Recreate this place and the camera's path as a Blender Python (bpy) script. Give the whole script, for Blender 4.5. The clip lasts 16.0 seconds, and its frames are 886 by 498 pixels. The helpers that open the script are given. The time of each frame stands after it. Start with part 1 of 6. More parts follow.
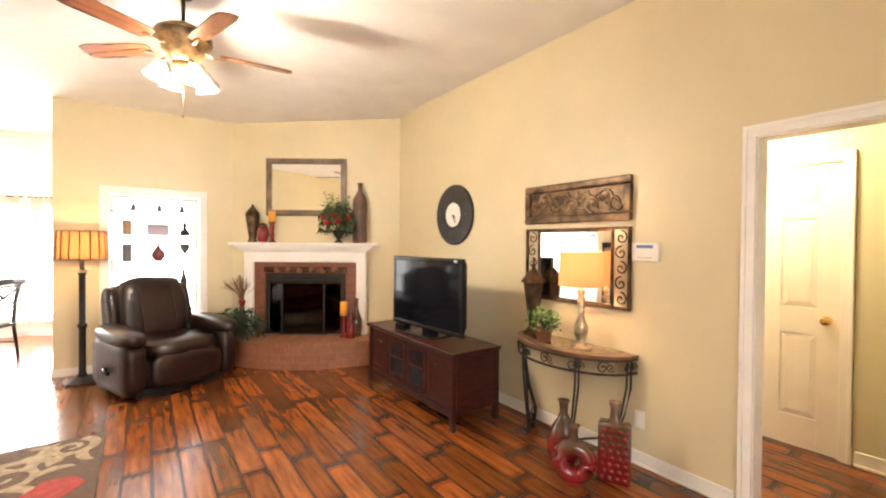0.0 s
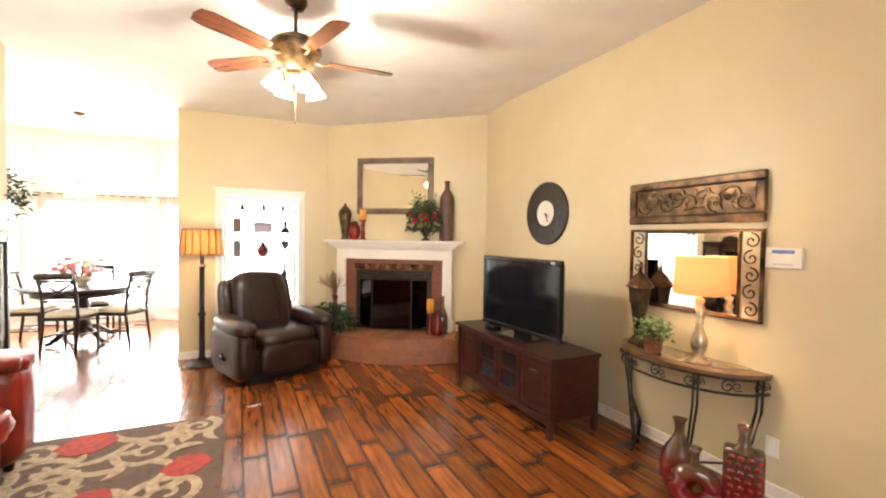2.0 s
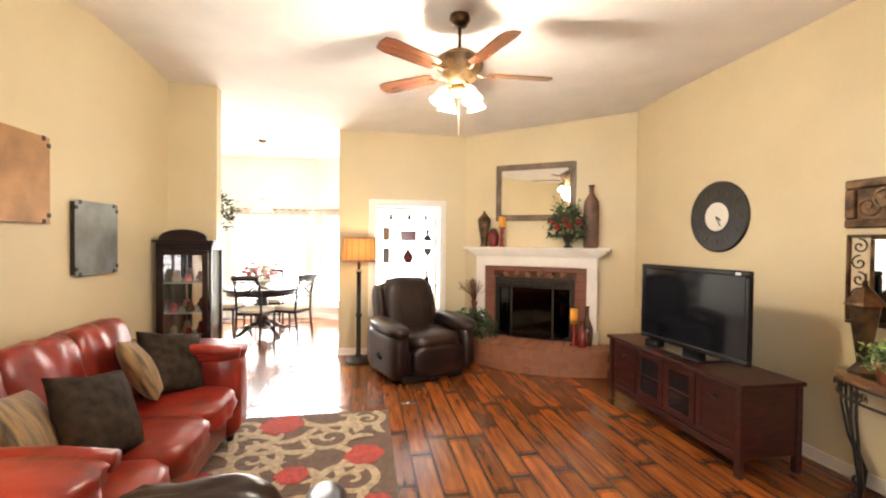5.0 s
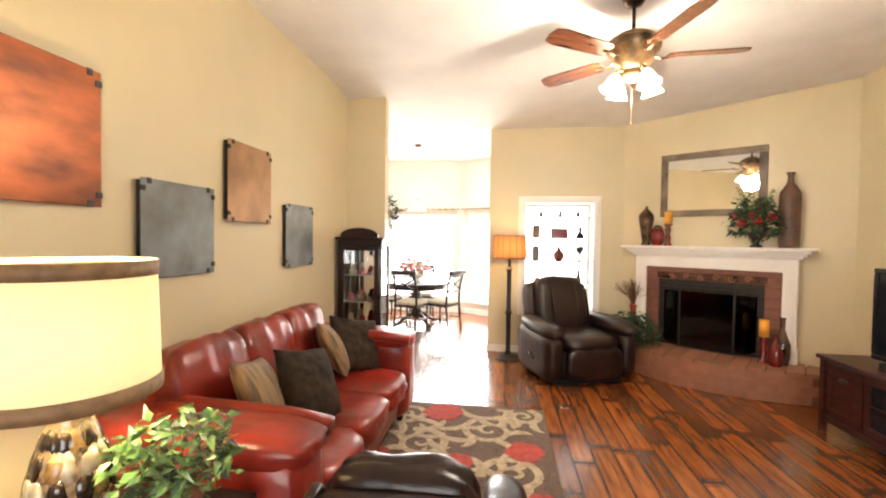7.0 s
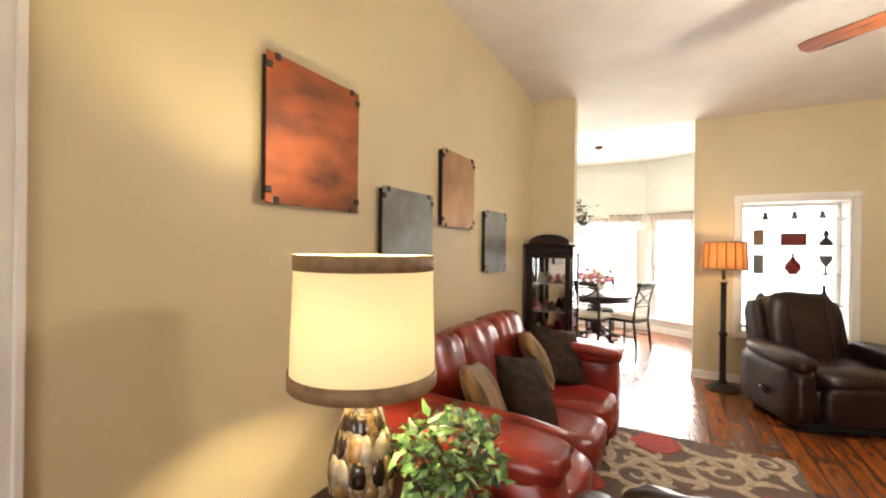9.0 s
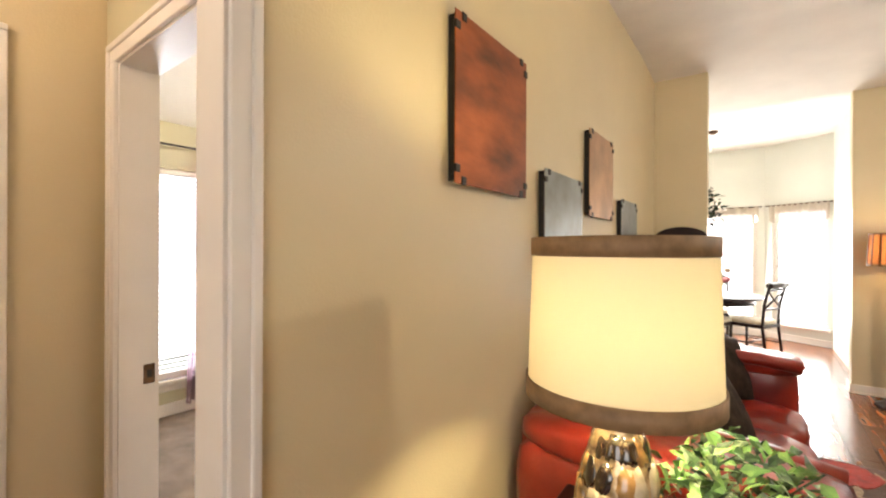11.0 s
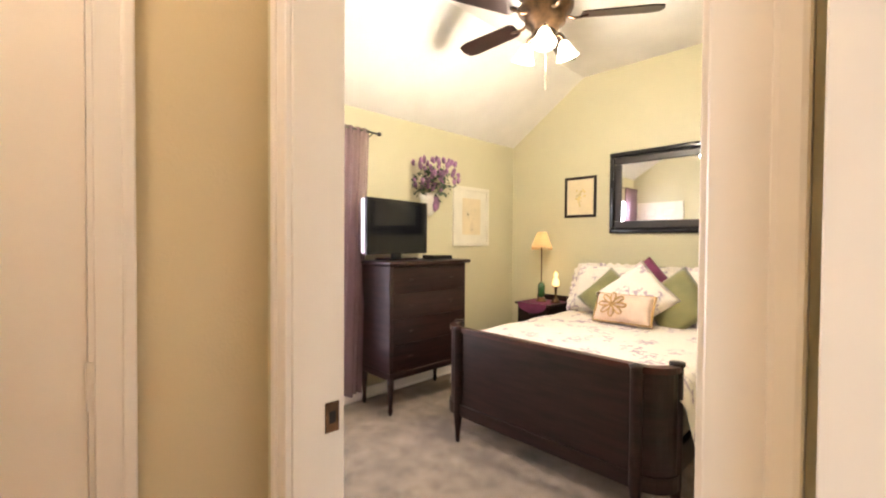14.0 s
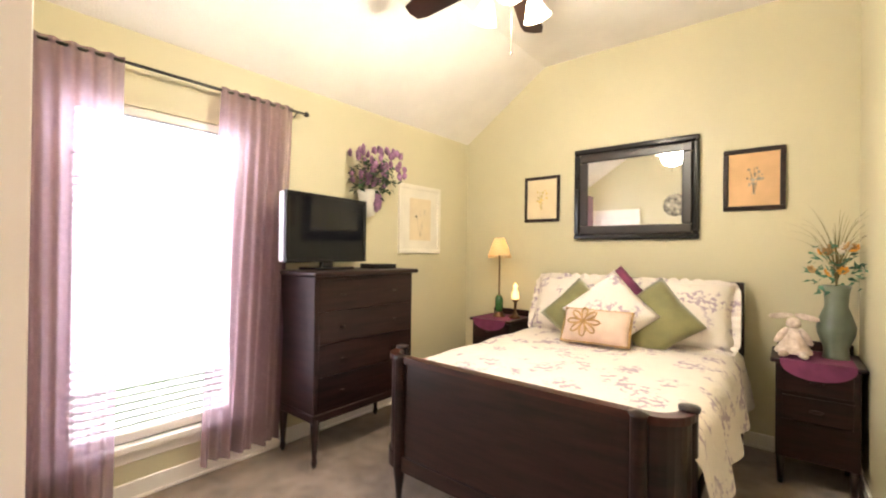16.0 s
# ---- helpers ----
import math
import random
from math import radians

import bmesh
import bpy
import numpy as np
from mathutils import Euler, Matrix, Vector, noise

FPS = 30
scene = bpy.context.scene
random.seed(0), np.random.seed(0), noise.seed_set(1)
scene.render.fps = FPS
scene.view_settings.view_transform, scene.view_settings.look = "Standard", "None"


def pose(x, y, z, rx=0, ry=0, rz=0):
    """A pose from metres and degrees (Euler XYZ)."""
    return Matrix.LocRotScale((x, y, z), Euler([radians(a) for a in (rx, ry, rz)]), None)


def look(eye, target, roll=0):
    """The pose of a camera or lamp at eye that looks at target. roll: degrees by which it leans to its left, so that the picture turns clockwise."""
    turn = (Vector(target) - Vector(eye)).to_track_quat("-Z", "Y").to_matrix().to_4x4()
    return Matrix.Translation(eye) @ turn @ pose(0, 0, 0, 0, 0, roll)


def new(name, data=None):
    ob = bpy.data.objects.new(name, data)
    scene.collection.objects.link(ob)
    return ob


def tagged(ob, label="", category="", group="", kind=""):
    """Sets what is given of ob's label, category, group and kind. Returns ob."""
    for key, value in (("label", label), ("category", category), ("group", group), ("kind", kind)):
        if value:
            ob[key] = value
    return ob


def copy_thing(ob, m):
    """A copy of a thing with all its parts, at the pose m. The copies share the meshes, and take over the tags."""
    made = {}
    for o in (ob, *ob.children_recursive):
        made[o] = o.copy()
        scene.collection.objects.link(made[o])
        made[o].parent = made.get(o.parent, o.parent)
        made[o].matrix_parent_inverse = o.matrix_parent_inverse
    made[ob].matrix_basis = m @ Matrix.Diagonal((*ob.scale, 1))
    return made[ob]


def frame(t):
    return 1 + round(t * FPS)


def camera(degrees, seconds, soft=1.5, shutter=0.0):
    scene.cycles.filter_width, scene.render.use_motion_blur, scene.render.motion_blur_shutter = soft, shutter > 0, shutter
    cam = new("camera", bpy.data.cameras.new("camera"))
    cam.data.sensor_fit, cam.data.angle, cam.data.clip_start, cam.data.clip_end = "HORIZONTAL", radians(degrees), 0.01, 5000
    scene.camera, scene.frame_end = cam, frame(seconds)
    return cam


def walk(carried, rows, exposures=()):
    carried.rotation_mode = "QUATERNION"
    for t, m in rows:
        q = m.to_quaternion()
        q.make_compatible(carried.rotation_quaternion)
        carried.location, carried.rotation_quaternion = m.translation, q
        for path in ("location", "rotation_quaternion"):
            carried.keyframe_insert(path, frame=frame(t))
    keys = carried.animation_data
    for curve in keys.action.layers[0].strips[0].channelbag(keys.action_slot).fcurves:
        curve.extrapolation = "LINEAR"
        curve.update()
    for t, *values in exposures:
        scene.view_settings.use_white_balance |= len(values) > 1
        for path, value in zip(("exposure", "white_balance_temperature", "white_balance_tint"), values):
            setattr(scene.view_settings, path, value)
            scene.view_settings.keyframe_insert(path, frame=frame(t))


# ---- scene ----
cam = camera(92.8, 16.0, 2.1)
PATH = [
    (0, (0.278, 0.068, 1.449), (1.435, 1.699, 1.423), 0.5),
    (0.5, (0.257, 0.102, 1.448), (1.331, 1.789, 1.424), 0.2),
    (1, (0.23, 0.141, 1.452), (1.226, 1.876, 1.418), 0.1),
    (1.5, (0.199, 0.184, 1.47), (1.135, 1.95, 1.423), 0.4),
    (2, (0.145, 0.226, 1.492), (1.015, 2.027, 1.437), 0.9),
    (2.5, (0.101, 0.247, 1.505), (0.909, 2.076, 1.453), 1.2),
    (3, (0.06, 0.27, 1.505), (0.8, 2.127, 1.459), 1.3),
    (3.5, (0.011, 0.304, 1.508), (0.669, 2.193, 1.463), 1.2),
    (6, (-0.232, 0.354, 1.492), (-0.147, 2.352, 1.46), 0.4),
    (6.5, (-0.268, 0.356, 1.49), (-0.352, 2.354, 1.451), 0.5),
    (7, (-0.332, 0.367, 1.492), (-0.608, 2.347, 1.443), 0.8),
    (7.5, (-0.418, 0.385, 1.47), (-0.898, 2.326, 1.427), 0.9),
    (8, (-0.51, 0.4, 1.455), (-1.173, 2.287, 1.419), 0.9),
    (8.5, (-0.596, 0.402, 1.442), (-1.405, 2.231, 1.42), 0.6),
    (9, (-0.703, 0.383, 1.443), (-1.662, 2.138, 1.439), 0.7),
    (11.4, (-1.372, 0.303, 1.388), (-2.62, 1.866, 1.371), 0.2),
    (12, (-1.569, 0.267, 1.396), (-2.932, 1.73, 1.355), 0.4),
    (12.5, (-1.723, 0.251, 1.388), (-3.176, 1.625, 1.352), 0.7),
    (13, (-1.886, 0.276, 1.37), (-3.378, 1.606, 1.327), 0.8),
    (13.5, (-2.031, 0.324, 1.346), (-3.507, 1.674, 1.304), 0.9),
    (14, (-2.152, 0.426, 1.341), (-3.587, 1.818, 1.303), 0.4),
    (14.5, (-2.306, 0.573, 1.324), (-3.715, 1.992, 1.286), 0.1),
    (15, (-2.383, 0.682, 1.318), (-3.766, 2.126, 1.297), -0.2),
    (15.5, (-2.467, 0.786, 1.314), (-3.804, 2.274, 1.31), 0.2),
    (16, (-2.532, 0.894, 1.314), (-3.801, 2.44, 1.324), 0.7),
]
walk(cam, [(t, look(eye, target, roll)) for t, eye, target, roll in PATH], exposures=[(0, 0.25), (2.5, 0.1), (3.5, 0.0), (6, 0.05), (7, -0.08), (8.5, -0.42), (9, -0.52), (11.4, -0.56), (12.5, -0.34), (13.5, -0.18), (14.5, -0.14), (15, -0.06), (16, -0.15)])

# ---- light ----
world = bpy.data.worlds.new("world")
scene.world = world
world.use_nodes = True
wn = world.node_tree
sky = wn.nodes.new("ShaderNodeTexSky")
sky.sky_type, sky.sun_disc, sky.sun_elevation, sky.sun_rotation = "NISHITA", False, radians(48), radians(20)
wn.links.new(sky.outputs[0], wn.nodes["Background"].inputs[0])
wn.nodes["Background"].inputs[1].default_value = 0.12
sun = new("sun", bpy.data.lights.new("sun", "SUN"))
sun.data.energy, sun.data.angle, sun.data.color = 3.0, radians(0.6), (1, 0.95, 0.86)
sun.matrix_world = look((-3, 14, 12), (-1, 4, 0))


def area(name, m, w, h, power, color):
    ob = new(name, bpy.data.lights.new(name, "AREA"))
    ob.data.shape, ob.data.size, ob.data.size_y, ob.data.energy, ob.data.color = "RECTANGLE", w, h, power, color
    ob.matrix_world = m
    return ob


def bulb(name, place, power, color=(1, 0.74, 0.42), size=0.04):
    ob = new(name, bpy.data.lights.new(name, "POINT"))
    ob.data.energy, ob.data.color, ob.data.shadow_soft_size = power, color, size
    ob.location = place
    return ob


# ---- materials ----
def mat(name, base, rough=0.5, metal=0.0, var=0.12, scale=6.0, bump=0.0, bscale=60.0, stretch=(1, 1, 1), alt=None, spread=0.0, coat=0.0, emit=0.0, emit_color=None, sheen=0.0, spec=0.5):
    m = bpy.data.materials.new(name)
    m.use_nodes = True
    nt = m.node_tree
    b = nt.nodes["Principled BSDF"]
    tc, mp = nt.nodes.new("ShaderNodeTexCoord"), nt.nodes.new("ShaderNodeMapping")
    mp.inputs["Scale"].default_value = stretch
    nt.links.new(tc.outputs["Object"], mp.inputs[0])
    nz = nt.nodes.new("ShaderNodeTexNoise")
    nz.inputs["Scale"].default_value, nz.inputs["Detail"].default_value = scale, 6
    nt.links.new(mp.outputs[0], nz.inputs["Vector"])
    ramp = nt.nodes.new("ShaderNodeValToRGB")
    dark = tuple(c * (1 - 2 * var) for c in base) if alt is None else alt
    light = tuple(min(1, c * (1 + var)) for c in base)
    ramp.color_ramp.elements[0].position, ramp.color_ramp.elements[1].position = 0.3, 0.7
    ramp.color_ramp.elements[0].color, ramp.color_ramp.elements[1].color = (*dark, 1), (*light, 1)
    nt.links.new(nz.outputs[0], ramp.inputs[0])
    out = ramp.outputs[0]
    if spread:
        info, hsv, mr = nt.nodes.new("ShaderNodeObjectInfo"), nt.nodes.new("ShaderNodeHueSaturation"), nt.nodes.new("ShaderNodeMapRange")
        mr.inputs["To Min"].default_value, mr.inputs["To Max"].default_value = 1 - spread, 1 + spread
        nt.links.new(info.outputs["Random"], mr.inputs[0])
        nt.links.new(mr.outputs[0], hsv.inputs["Value"])
        nt.links.new(out, hsv.inputs["Color"])
        out = hsv.outputs[0]
        add = nt.nodes.new("ShaderNodeVectorMath")
        add.operation = "MULTIPLY_ADD"
        add.inputs[1].default_value = (1, 1, 1)
        comb = nt.nodes.new("ShaderNodeCombineXYZ")
        mul = nt.nodes.new("ShaderNodeMath")
        mul.operation, mul.inputs[1].default_value = "MULTIPLY", 37.0
        nt.links.new(info.outputs["Random"], mul.inputs[0])
        for k in range(3):
            nt.links.new(mul.outputs[0], comb.inputs[k])
        nt.links.new(mp.outputs[0], add.inputs[0])
        nt.links.new(comb.outputs[0], add.inputs[2])
        nt.links.new(add.outputs[0], nz.inputs["Vector"])
    nt.links.new(out, b.inputs["Base Color"])
    b.inputs["Roughness"].default_value, b.inputs["Metallic"].default_value = rough, metal
    b.inputs["Coat Weight"].default_value = coat
    b.inputs["Coat Roughness"].default_value = 0.15
    b.inputs["Specular IOR Level"].default_value = spec
    b.inputs["Sheen Weight"].default_value = sheen
    if emit:
        b.inputs["Emission Color"].default_value = (*(emit_color or base), 1)
        b.inputs["Emission Strength"].default_value = emit
    if bump:
        n2, bp = nt.nodes.new("ShaderNodeTexNoise"), nt.nodes.new("ShaderNodeBump")
        n2.inputs["Scale"].default_value, n2.inputs["Detail"].default_value = bscale, 4
        bp.inputs["Strength"].default_value, bp.inputs["Distance"].default_value = bump, 0.01
        nt.links.new(mp.outputs[0], n2.inputs["Vector"])
        nt.links.new(n2.outputs[0], bp.inputs["Height"])
        nt.links.new(bp.outputs[0], b.inputs["Normal"])
    return m


def glow_cloth(name, color, through_color, sheer=0.0, mix=0.6):
    """Cloth that lets light through: lampshades and sheer curtains."""
    m = bpy.data.materials.new(name)
    m.use_nodes = True
    nt = m.node_tree
    nt.nodes.remove(nt.nodes["Principled BSDF"])
    tc, nz, ramp = nt.nodes.new("ShaderNodeTexCoord"), nt.nodes.new("ShaderNodeTexNoise"), nt.nodes.new("ShaderNodeMixRGB")
    nz.inputs["Scale"].default_value = 14
    nt.links.new(tc.outputs["Object"], nz.inputs["Vector"])
    nt.links.new(nz.outputs[0], ramp.inputs[0])
    ramp.inputs[1].default_value = (*[c * 0.75 for c in through_color], 1)
    ramp.inputs[2].default_value = (*through_color, 1)
    d, tr, mx = nt.nodes.new("ShaderNodeBsdfDiffuse"), nt.nodes.new("ShaderNodeBsdfTranslucent"), nt.nodes.new("ShaderNodeMixShader")
    d.inputs[0].default_value = (*color, 1)
    nt.links.new(ramp.outputs[0], tr.inputs[0])
    mx.inputs[0].default_value = mix
    nt.links.new(d.outputs[0], mx.inputs[1])
    nt.links.new(tr.outputs[0], mx.inputs[2])
    last = mx
    if sheer:
        tp, m2 = nt.nodes.new("ShaderNodeBsdfTransparent"), nt.nodes.new("ShaderNodeMixShader")
        tp.inputs[0].default_value = (0.95, 0.85, 0.95, 1)
        wv = nt.nodes.new("ShaderNodeTexVoronoi")
        wv.inputs["Scale"].default_value = 34
        nt.links.new(tc.outputs["Object"], wv.inputs["Vector"])
        mr = nt.nodes.new("ShaderNodeMapRange")
        mr.inputs["From Min"].default_value, mr.inputs["From Max"].default_value = 0.2, 0.5
        mr.inputs["To Min"].default_value, mr.inputs["To Max"].default_value = sheer * 0.94, sheer * 1.02
        nt.links.new(wv.outputs[0], mr.inputs[0])
        nt.links.new(mr.outputs[0], m2.inputs[0])
        nt.links.new(mx.outputs[0], m2.inputs[1])
        nt.links.new(tp.outputs[0], m2.inputs[2])
        last = m2
    nt.links.new(last.outputs[0], nt.nodes["Material Output"].inputs[0])
    return m


def glass_mat(name, color=(1, 1, 1), rough=0.02):
    """Thin clear glass: mostly see-through with a mirror sheen."""
    m = bpy.data.materials.new(name)
    m.use_nodes = True
    nt = m.node_tree
    nt.nodes.remove(nt.nodes["Principled BSDF"])
    tp, gl, mx, fr = (nt.nodes.new("ShaderNode" + k) for k in ("BsdfTransparent", "BsdfGlossy", "MixShader", "Fresnel"))
    tp.inputs[0].default_value = (*color, 1)
    gl.inputs["Roughness"].default_value = rough
    nt.links.new(fr.outputs[0], mx.inputs[0])
    nt.links.new(tp.outputs[0], mx.inputs[1])
    nt.links.new(gl.outputs[0], mx.inputs[2])
    nt.links.new(mx.outputs[0], nt.nodes["Material Output"].inputs[0])
    return m


def glow(name, color, strength):
    m = bpy.data.materials.new(name)
    m.use_nodes = True
    nt = m.node_tree
    e = nt.nodes.new("ShaderNodeEmission")
    e.inputs[0].default_value, e.inputs[1].default_value = (*color, 1), strength
    nt.links.new(e.outputs[0], nt.nodes["Material Output"].inputs[0])
    return m


WALL = mat("wall_paint_tan", (0.66, 0.55, 0.345), 0.42, var=0.03, scale=1.5, bump=0.12, bscale=140)
WALLD = mat("wall_paint_pale_sage", (0.72, 0.72, 0.65), 0.5, var=0.03, scale=1.5, bump=0.1, bscale=140)
WALLG = mat("wall_paint_sage_yellow", (0.60, 0.55, 0.37), 0.45, var=0.03, scale=1.5, bump=0.12, bscale=140)
CEIL = mat("ceiling_white", (0.82, 0.78, 0.73), 0.9, var=0.03, scale=3, bump=0.35, bscale=90)
TRIM = mat("trim_white_gloss", (0.84, 0.79, 0.73), 0.35, var=0.03, scale=4)
DOORW = mat("door_white_paint", (0.84, 0.77, 0.68), 0.4, var=0.03, scale=4, bump=0.05, bscale=80)
SEAM = mat("dark_floor_bed", (0.03, 0.012, 0.006), 0.7)
CARPET = mat("taupe_carpet", (0.26, 0.185, 0.13), 1.0, var=0.26, scale=7, bump=0.8, bscale=300, sheen=0.3)
LEATHER_R = mat("red_leather", (0.25, 0.021, 0.012), 0.32, var=0.22, scale=5, bump=0.35, bscale=16, coat=0.1)
LEATHER_B = mat("brown_leather", (0.020, 0.0085, 0.007), 0.34, var=0.3, scale=6, bump=0.35, bscale=18, coat=0.06, spec=0.42)
DARKWOOD = mat("dark_mahogany", (0.017, 0.0058, 0.0048), 0.36, var=0.35, scale=4, stretch=(1, 1, 8), coat=0.04, spec=0.3)
CHERRY = mat("cherry_wood", (0.042, 0.0095, 0.0062), 0.36, var=0.3, scale=4, stretch=(2, 2, 9), coat=0.05, spec=0.32)
BLACKM = mat("black_iron", (0.02, 0.015, 0.012), 0.45, 0.25, var=0.3, scale=20)
BRONZE = mat("aged_bronze", (0.13, 0.075, 0.04), 0.35, 0.8, var=0.45, scale=12)
PEWTER = mat("pewter_relief", (0.20, 0.135, 0.08), 0.38, 0.8, var=0.5, scale=9, bump=0.3, bscale=40)
BLACKP = mat("black_gloss_plastic", (0.009, 0.009, 0.010), 0.16, var=0.1, spec=0.35)
SCREEN = mat("screen_black", (0.006, 0.0065, 0.009), 0.08, var=0.05, spec=0.3)
SILVER = mat("silver_edge", (0.6, 0.6, 0.62), 0.3, 0.6)
BRICK = mat("red_brick_tile", (0.29, 0.115, 0.06), 0.55, var=0.09, scale=9, bump=0.2, bscale=70, spread=0.06)
TILE = mat("brown_red_tile", (0.19, 0.066, 0.038), 0.5, var=0.15, scale=9, bump=0.15, bscale=70, spread=0.08)
MORTAR = mat("mortar", (0.17, 0.065, 0.038), 0.9, var=0.15, scale=20)
SOOT_SHADE = mat("soot_and_shade_black", (0.012, 0.011, 0.01), 0.85, var=0.3, scale=12)
MIRROR = mat("mirror_glass", (0.9, 0.9, 0.9), 0.02, 1.0, var=0.0)
GLASS = glass_mat("clear_glass")
GREYFRAME = mat("weathered_brown_frame", (0.17, 0.115, 0.07), 0.5, var=0.3, scale=8)
RED_GLAZE = mat("red_glaze", (0.20, 0.012, 0.010), 0.14, var=0.3, scale=5, coat=0.4)
BROWN_GLAZE = mat("brown_glaze", (0.13, 0.06, 0.035), 0.16, var=0.45, scale=7, coat=0.4)
POT = mat("terracotta_dark", (0.22, 0.075, 0.04), 0.6, var=0.2, scale=10)
LEAF = mat("leaf_green", (0.07, 0.17, 0.035), 0.45, var=0.45, scale=12)
LEAF_D = mat("leaf_dark", (0.025, 0.065, 0.022), 0.5, var=0.5, scale=12)
LEAF_L = mat("leaf_bright", (0.16, 0.31, 0.09), 0.40, var=0.5, scale=14)
PETAL_R = mat("petal_red", (0.42, 0.012, 0.02), 0.6, var=0.3, scale=14)
PETAL_P = mat("petal_pink", (0.75, 0.25, 0.28), 0.6, var=0.35, scale=14)
PETAL_L = mat("petal_lilac", (0.34, 0.16, 0.30), 0.6, var=0.4, scale=14)
DRY = mat("dried_grass", (0.20, 0.09, 0.04), 0.8, var=0.4, scale=12)
WAX = mat("amber_wax", (0.75, 0.32, 0.03), 0.45, var=0.12, scale=6)
IVORY = mat("ivory_plastic", (0.78, 0.74, 0.66), 0.45, var=0.02)
BRASS = mat("polished_brass", (0.80, 0.56, 0.22), 0.18, 1.0, var=0.1)
RUG_B = mat("rug_brown", (0.115, 0.062, 0.038), 0.95, var=0.25, scale=30, bump=0.6, bscale=260, sheen=0.2)
RUG_T = mat("rug_beige", (0.46, 0.36, 0.23), 0.95, var=0.2, scale=30, bump=0.6, bscale=260, sheen=0.2)
RUG_R = mat("rug_red", (0.46, 0.035, 0.022), 0.95, var=0.25, scale=30, bump=0.6, bscale=260, sheen=0.2)
COPPER = mat("copper_sheet", (0.28, 0.072, 0.018), 0.38, 0.55, var=0.4, scale=3, stretch=(1, 1, 2.4), bump=0.15, bscale=10)
SLATE = mat("patina_grey_sheet", (0.17, 0.19, 0.19), 0.36, 0.5, var=0.3, scale=5, alt=(0.12, 0.105, 0.085), bump=0.1, bscale=12)
TAUPE = mat("copper_pale_sheet", (0.40, 0.215, 0.10), 0.4, 0.5, var=0.25, scale=4, bump=0.1, bscale=12)
CUSH_G = mat("gold_stripe_fabric", (0.30, 0.175, 0.06), 0.6, var=0.45, scale=5, stretch=(9, 1, 1), bump=0.3, bscale=160, sheen=0.3)
CUSH_B = mat("black_damask_fabric", (0.010, 0.007, 0.006), 0.8, var=0.4, scale=16, alt=(0.050, 0.034, 0.024), bump=0.3, bscale=160, spec=0.08)
CREAM = mat("cream_seat_fabric", (0.66, 0.58, 0.46), 0.85, var=0.08, scale=20, bump=0.3, bscale=200)


def printed_cotton(name, ground, ink):
    """White cotton with a faint scattered flower print."""
    m = mat(name, ground, 0.9, var=0.02, scale=9, bump=0.5, bscale=45)
    nt = m.node_tree
    tc = nt.nodes.new("ShaderNodeTexCoord")
    ramps = []
    for sc, lo, hi in ((6.5, 0.50, 0.57), (34, 0.47, 0.56)):
        nz, mr = nt.nodes.new("ShaderNodeTexNoise"), nt.nodes.new("ShaderNodeMapRange")
        nz.inputs["Scale"].default_value, nz.inputs["Detail"].default_value = sc, 2
        nt.links.new(tc.outputs["Object"], nz.inputs["Vector"])
        nt.links.new(nz.outputs[0], mr.inputs[0])
        mr.inputs["From Min"].default_value, mr.inputs["From Max"].default_value = lo, hi
        ramps.append(mr)
    mul, mx = nt.nodes.new("ShaderNodeMath"), nt.nodes.new("ShaderNodeMixRGB")
    mul.operation = "MULTIPLY"
    nt.links.new(ramps[0].outputs[0], mul.inputs[0])
    nt.links.new(ramps[1].outputs[0], mul.inputs[1])
    b = nt.nodes["Principled BSDF"]
    nt.links.new(mul.outputs[0], mx.inputs[0])
    nt.links.new(b.inputs["Base Color"].links[0].from_socket, mx.inputs[1])
    mx.inputs[2].default_value = (*ink, 1)
    nt.links.new(mx.outputs[0], b.inputs["Base Color"])
    return m


QUILT = printed_cotton("white_floral_quilt", (0.80, 0.73, 0.67), (0.44, 0.35, 0.42))
OLIVE = mat("olive_velvet", (0.20, 0.19, 0.075), 0.7, var=0.15, scale=6, bump=0.3, bscale=90, sheen=0.4)
PLUM = mat("plum_fabric", (0.17, 0.03, 0.09), 0.8, var=0.2, scale=8)
PINKC = mat("pale_pink_fabric", (0.72, 0.54, 0.44), 0.85, var=0.06, scale=12, bump=0.3, bscale=120)
TANCORD = mat("tan_cord", (0.50, 0.31, 0.13), 0.8, var=0.2, scale=30)
PAPER = mat("picture_mat_cream", (0.74, 0.62, 0.42), 0.8, var=0.05, scale=5)
PAPERO = mat("picture_mat_peach", (0.72, 0.46, 0.24), 0.8, var=0.08, scale=5)
WHITEF = mat("white_frame", (0.76, 0.71, 0.60), 0.5, var=0.04)
SKETCH = mat("sketch_grey", (0.38, 0.34, 0.26), 0.8, var=0.5, scale=16)
SKETCHY = mat("sketch_yellow", (0.66, 0.50, 0.16), 0.8, var=0.3, scale=16)
VASE_G = mat("sea_green_ceramic", (0.135, 0.165, 0.115), 0.34, var=0.15, scale=6, coat=0.3)
BOTTLE = mat("green_glass", (0.03, 0.12, 0.03), 0.1, var=0.2, coat=0.5)
LAMP_MOSAIC = mat("shell_mosaic", (0.46, 0.33, 0.18), 0.22, 0.2, var=0.6, scale=26, alt=(0.05, 0.028, 0.016), bump=0.5, bscale=30, coat=0.5)
SILVERLEAF = mat("silver_leaf", (0.50, 0.40, 0.26), 0.3, 0.7, var=0.4, scale=14)
BAND = mat("tan_band_ribbon", (0.26, 0.155, 0.075), 0.6, var=0.15, scale=30)
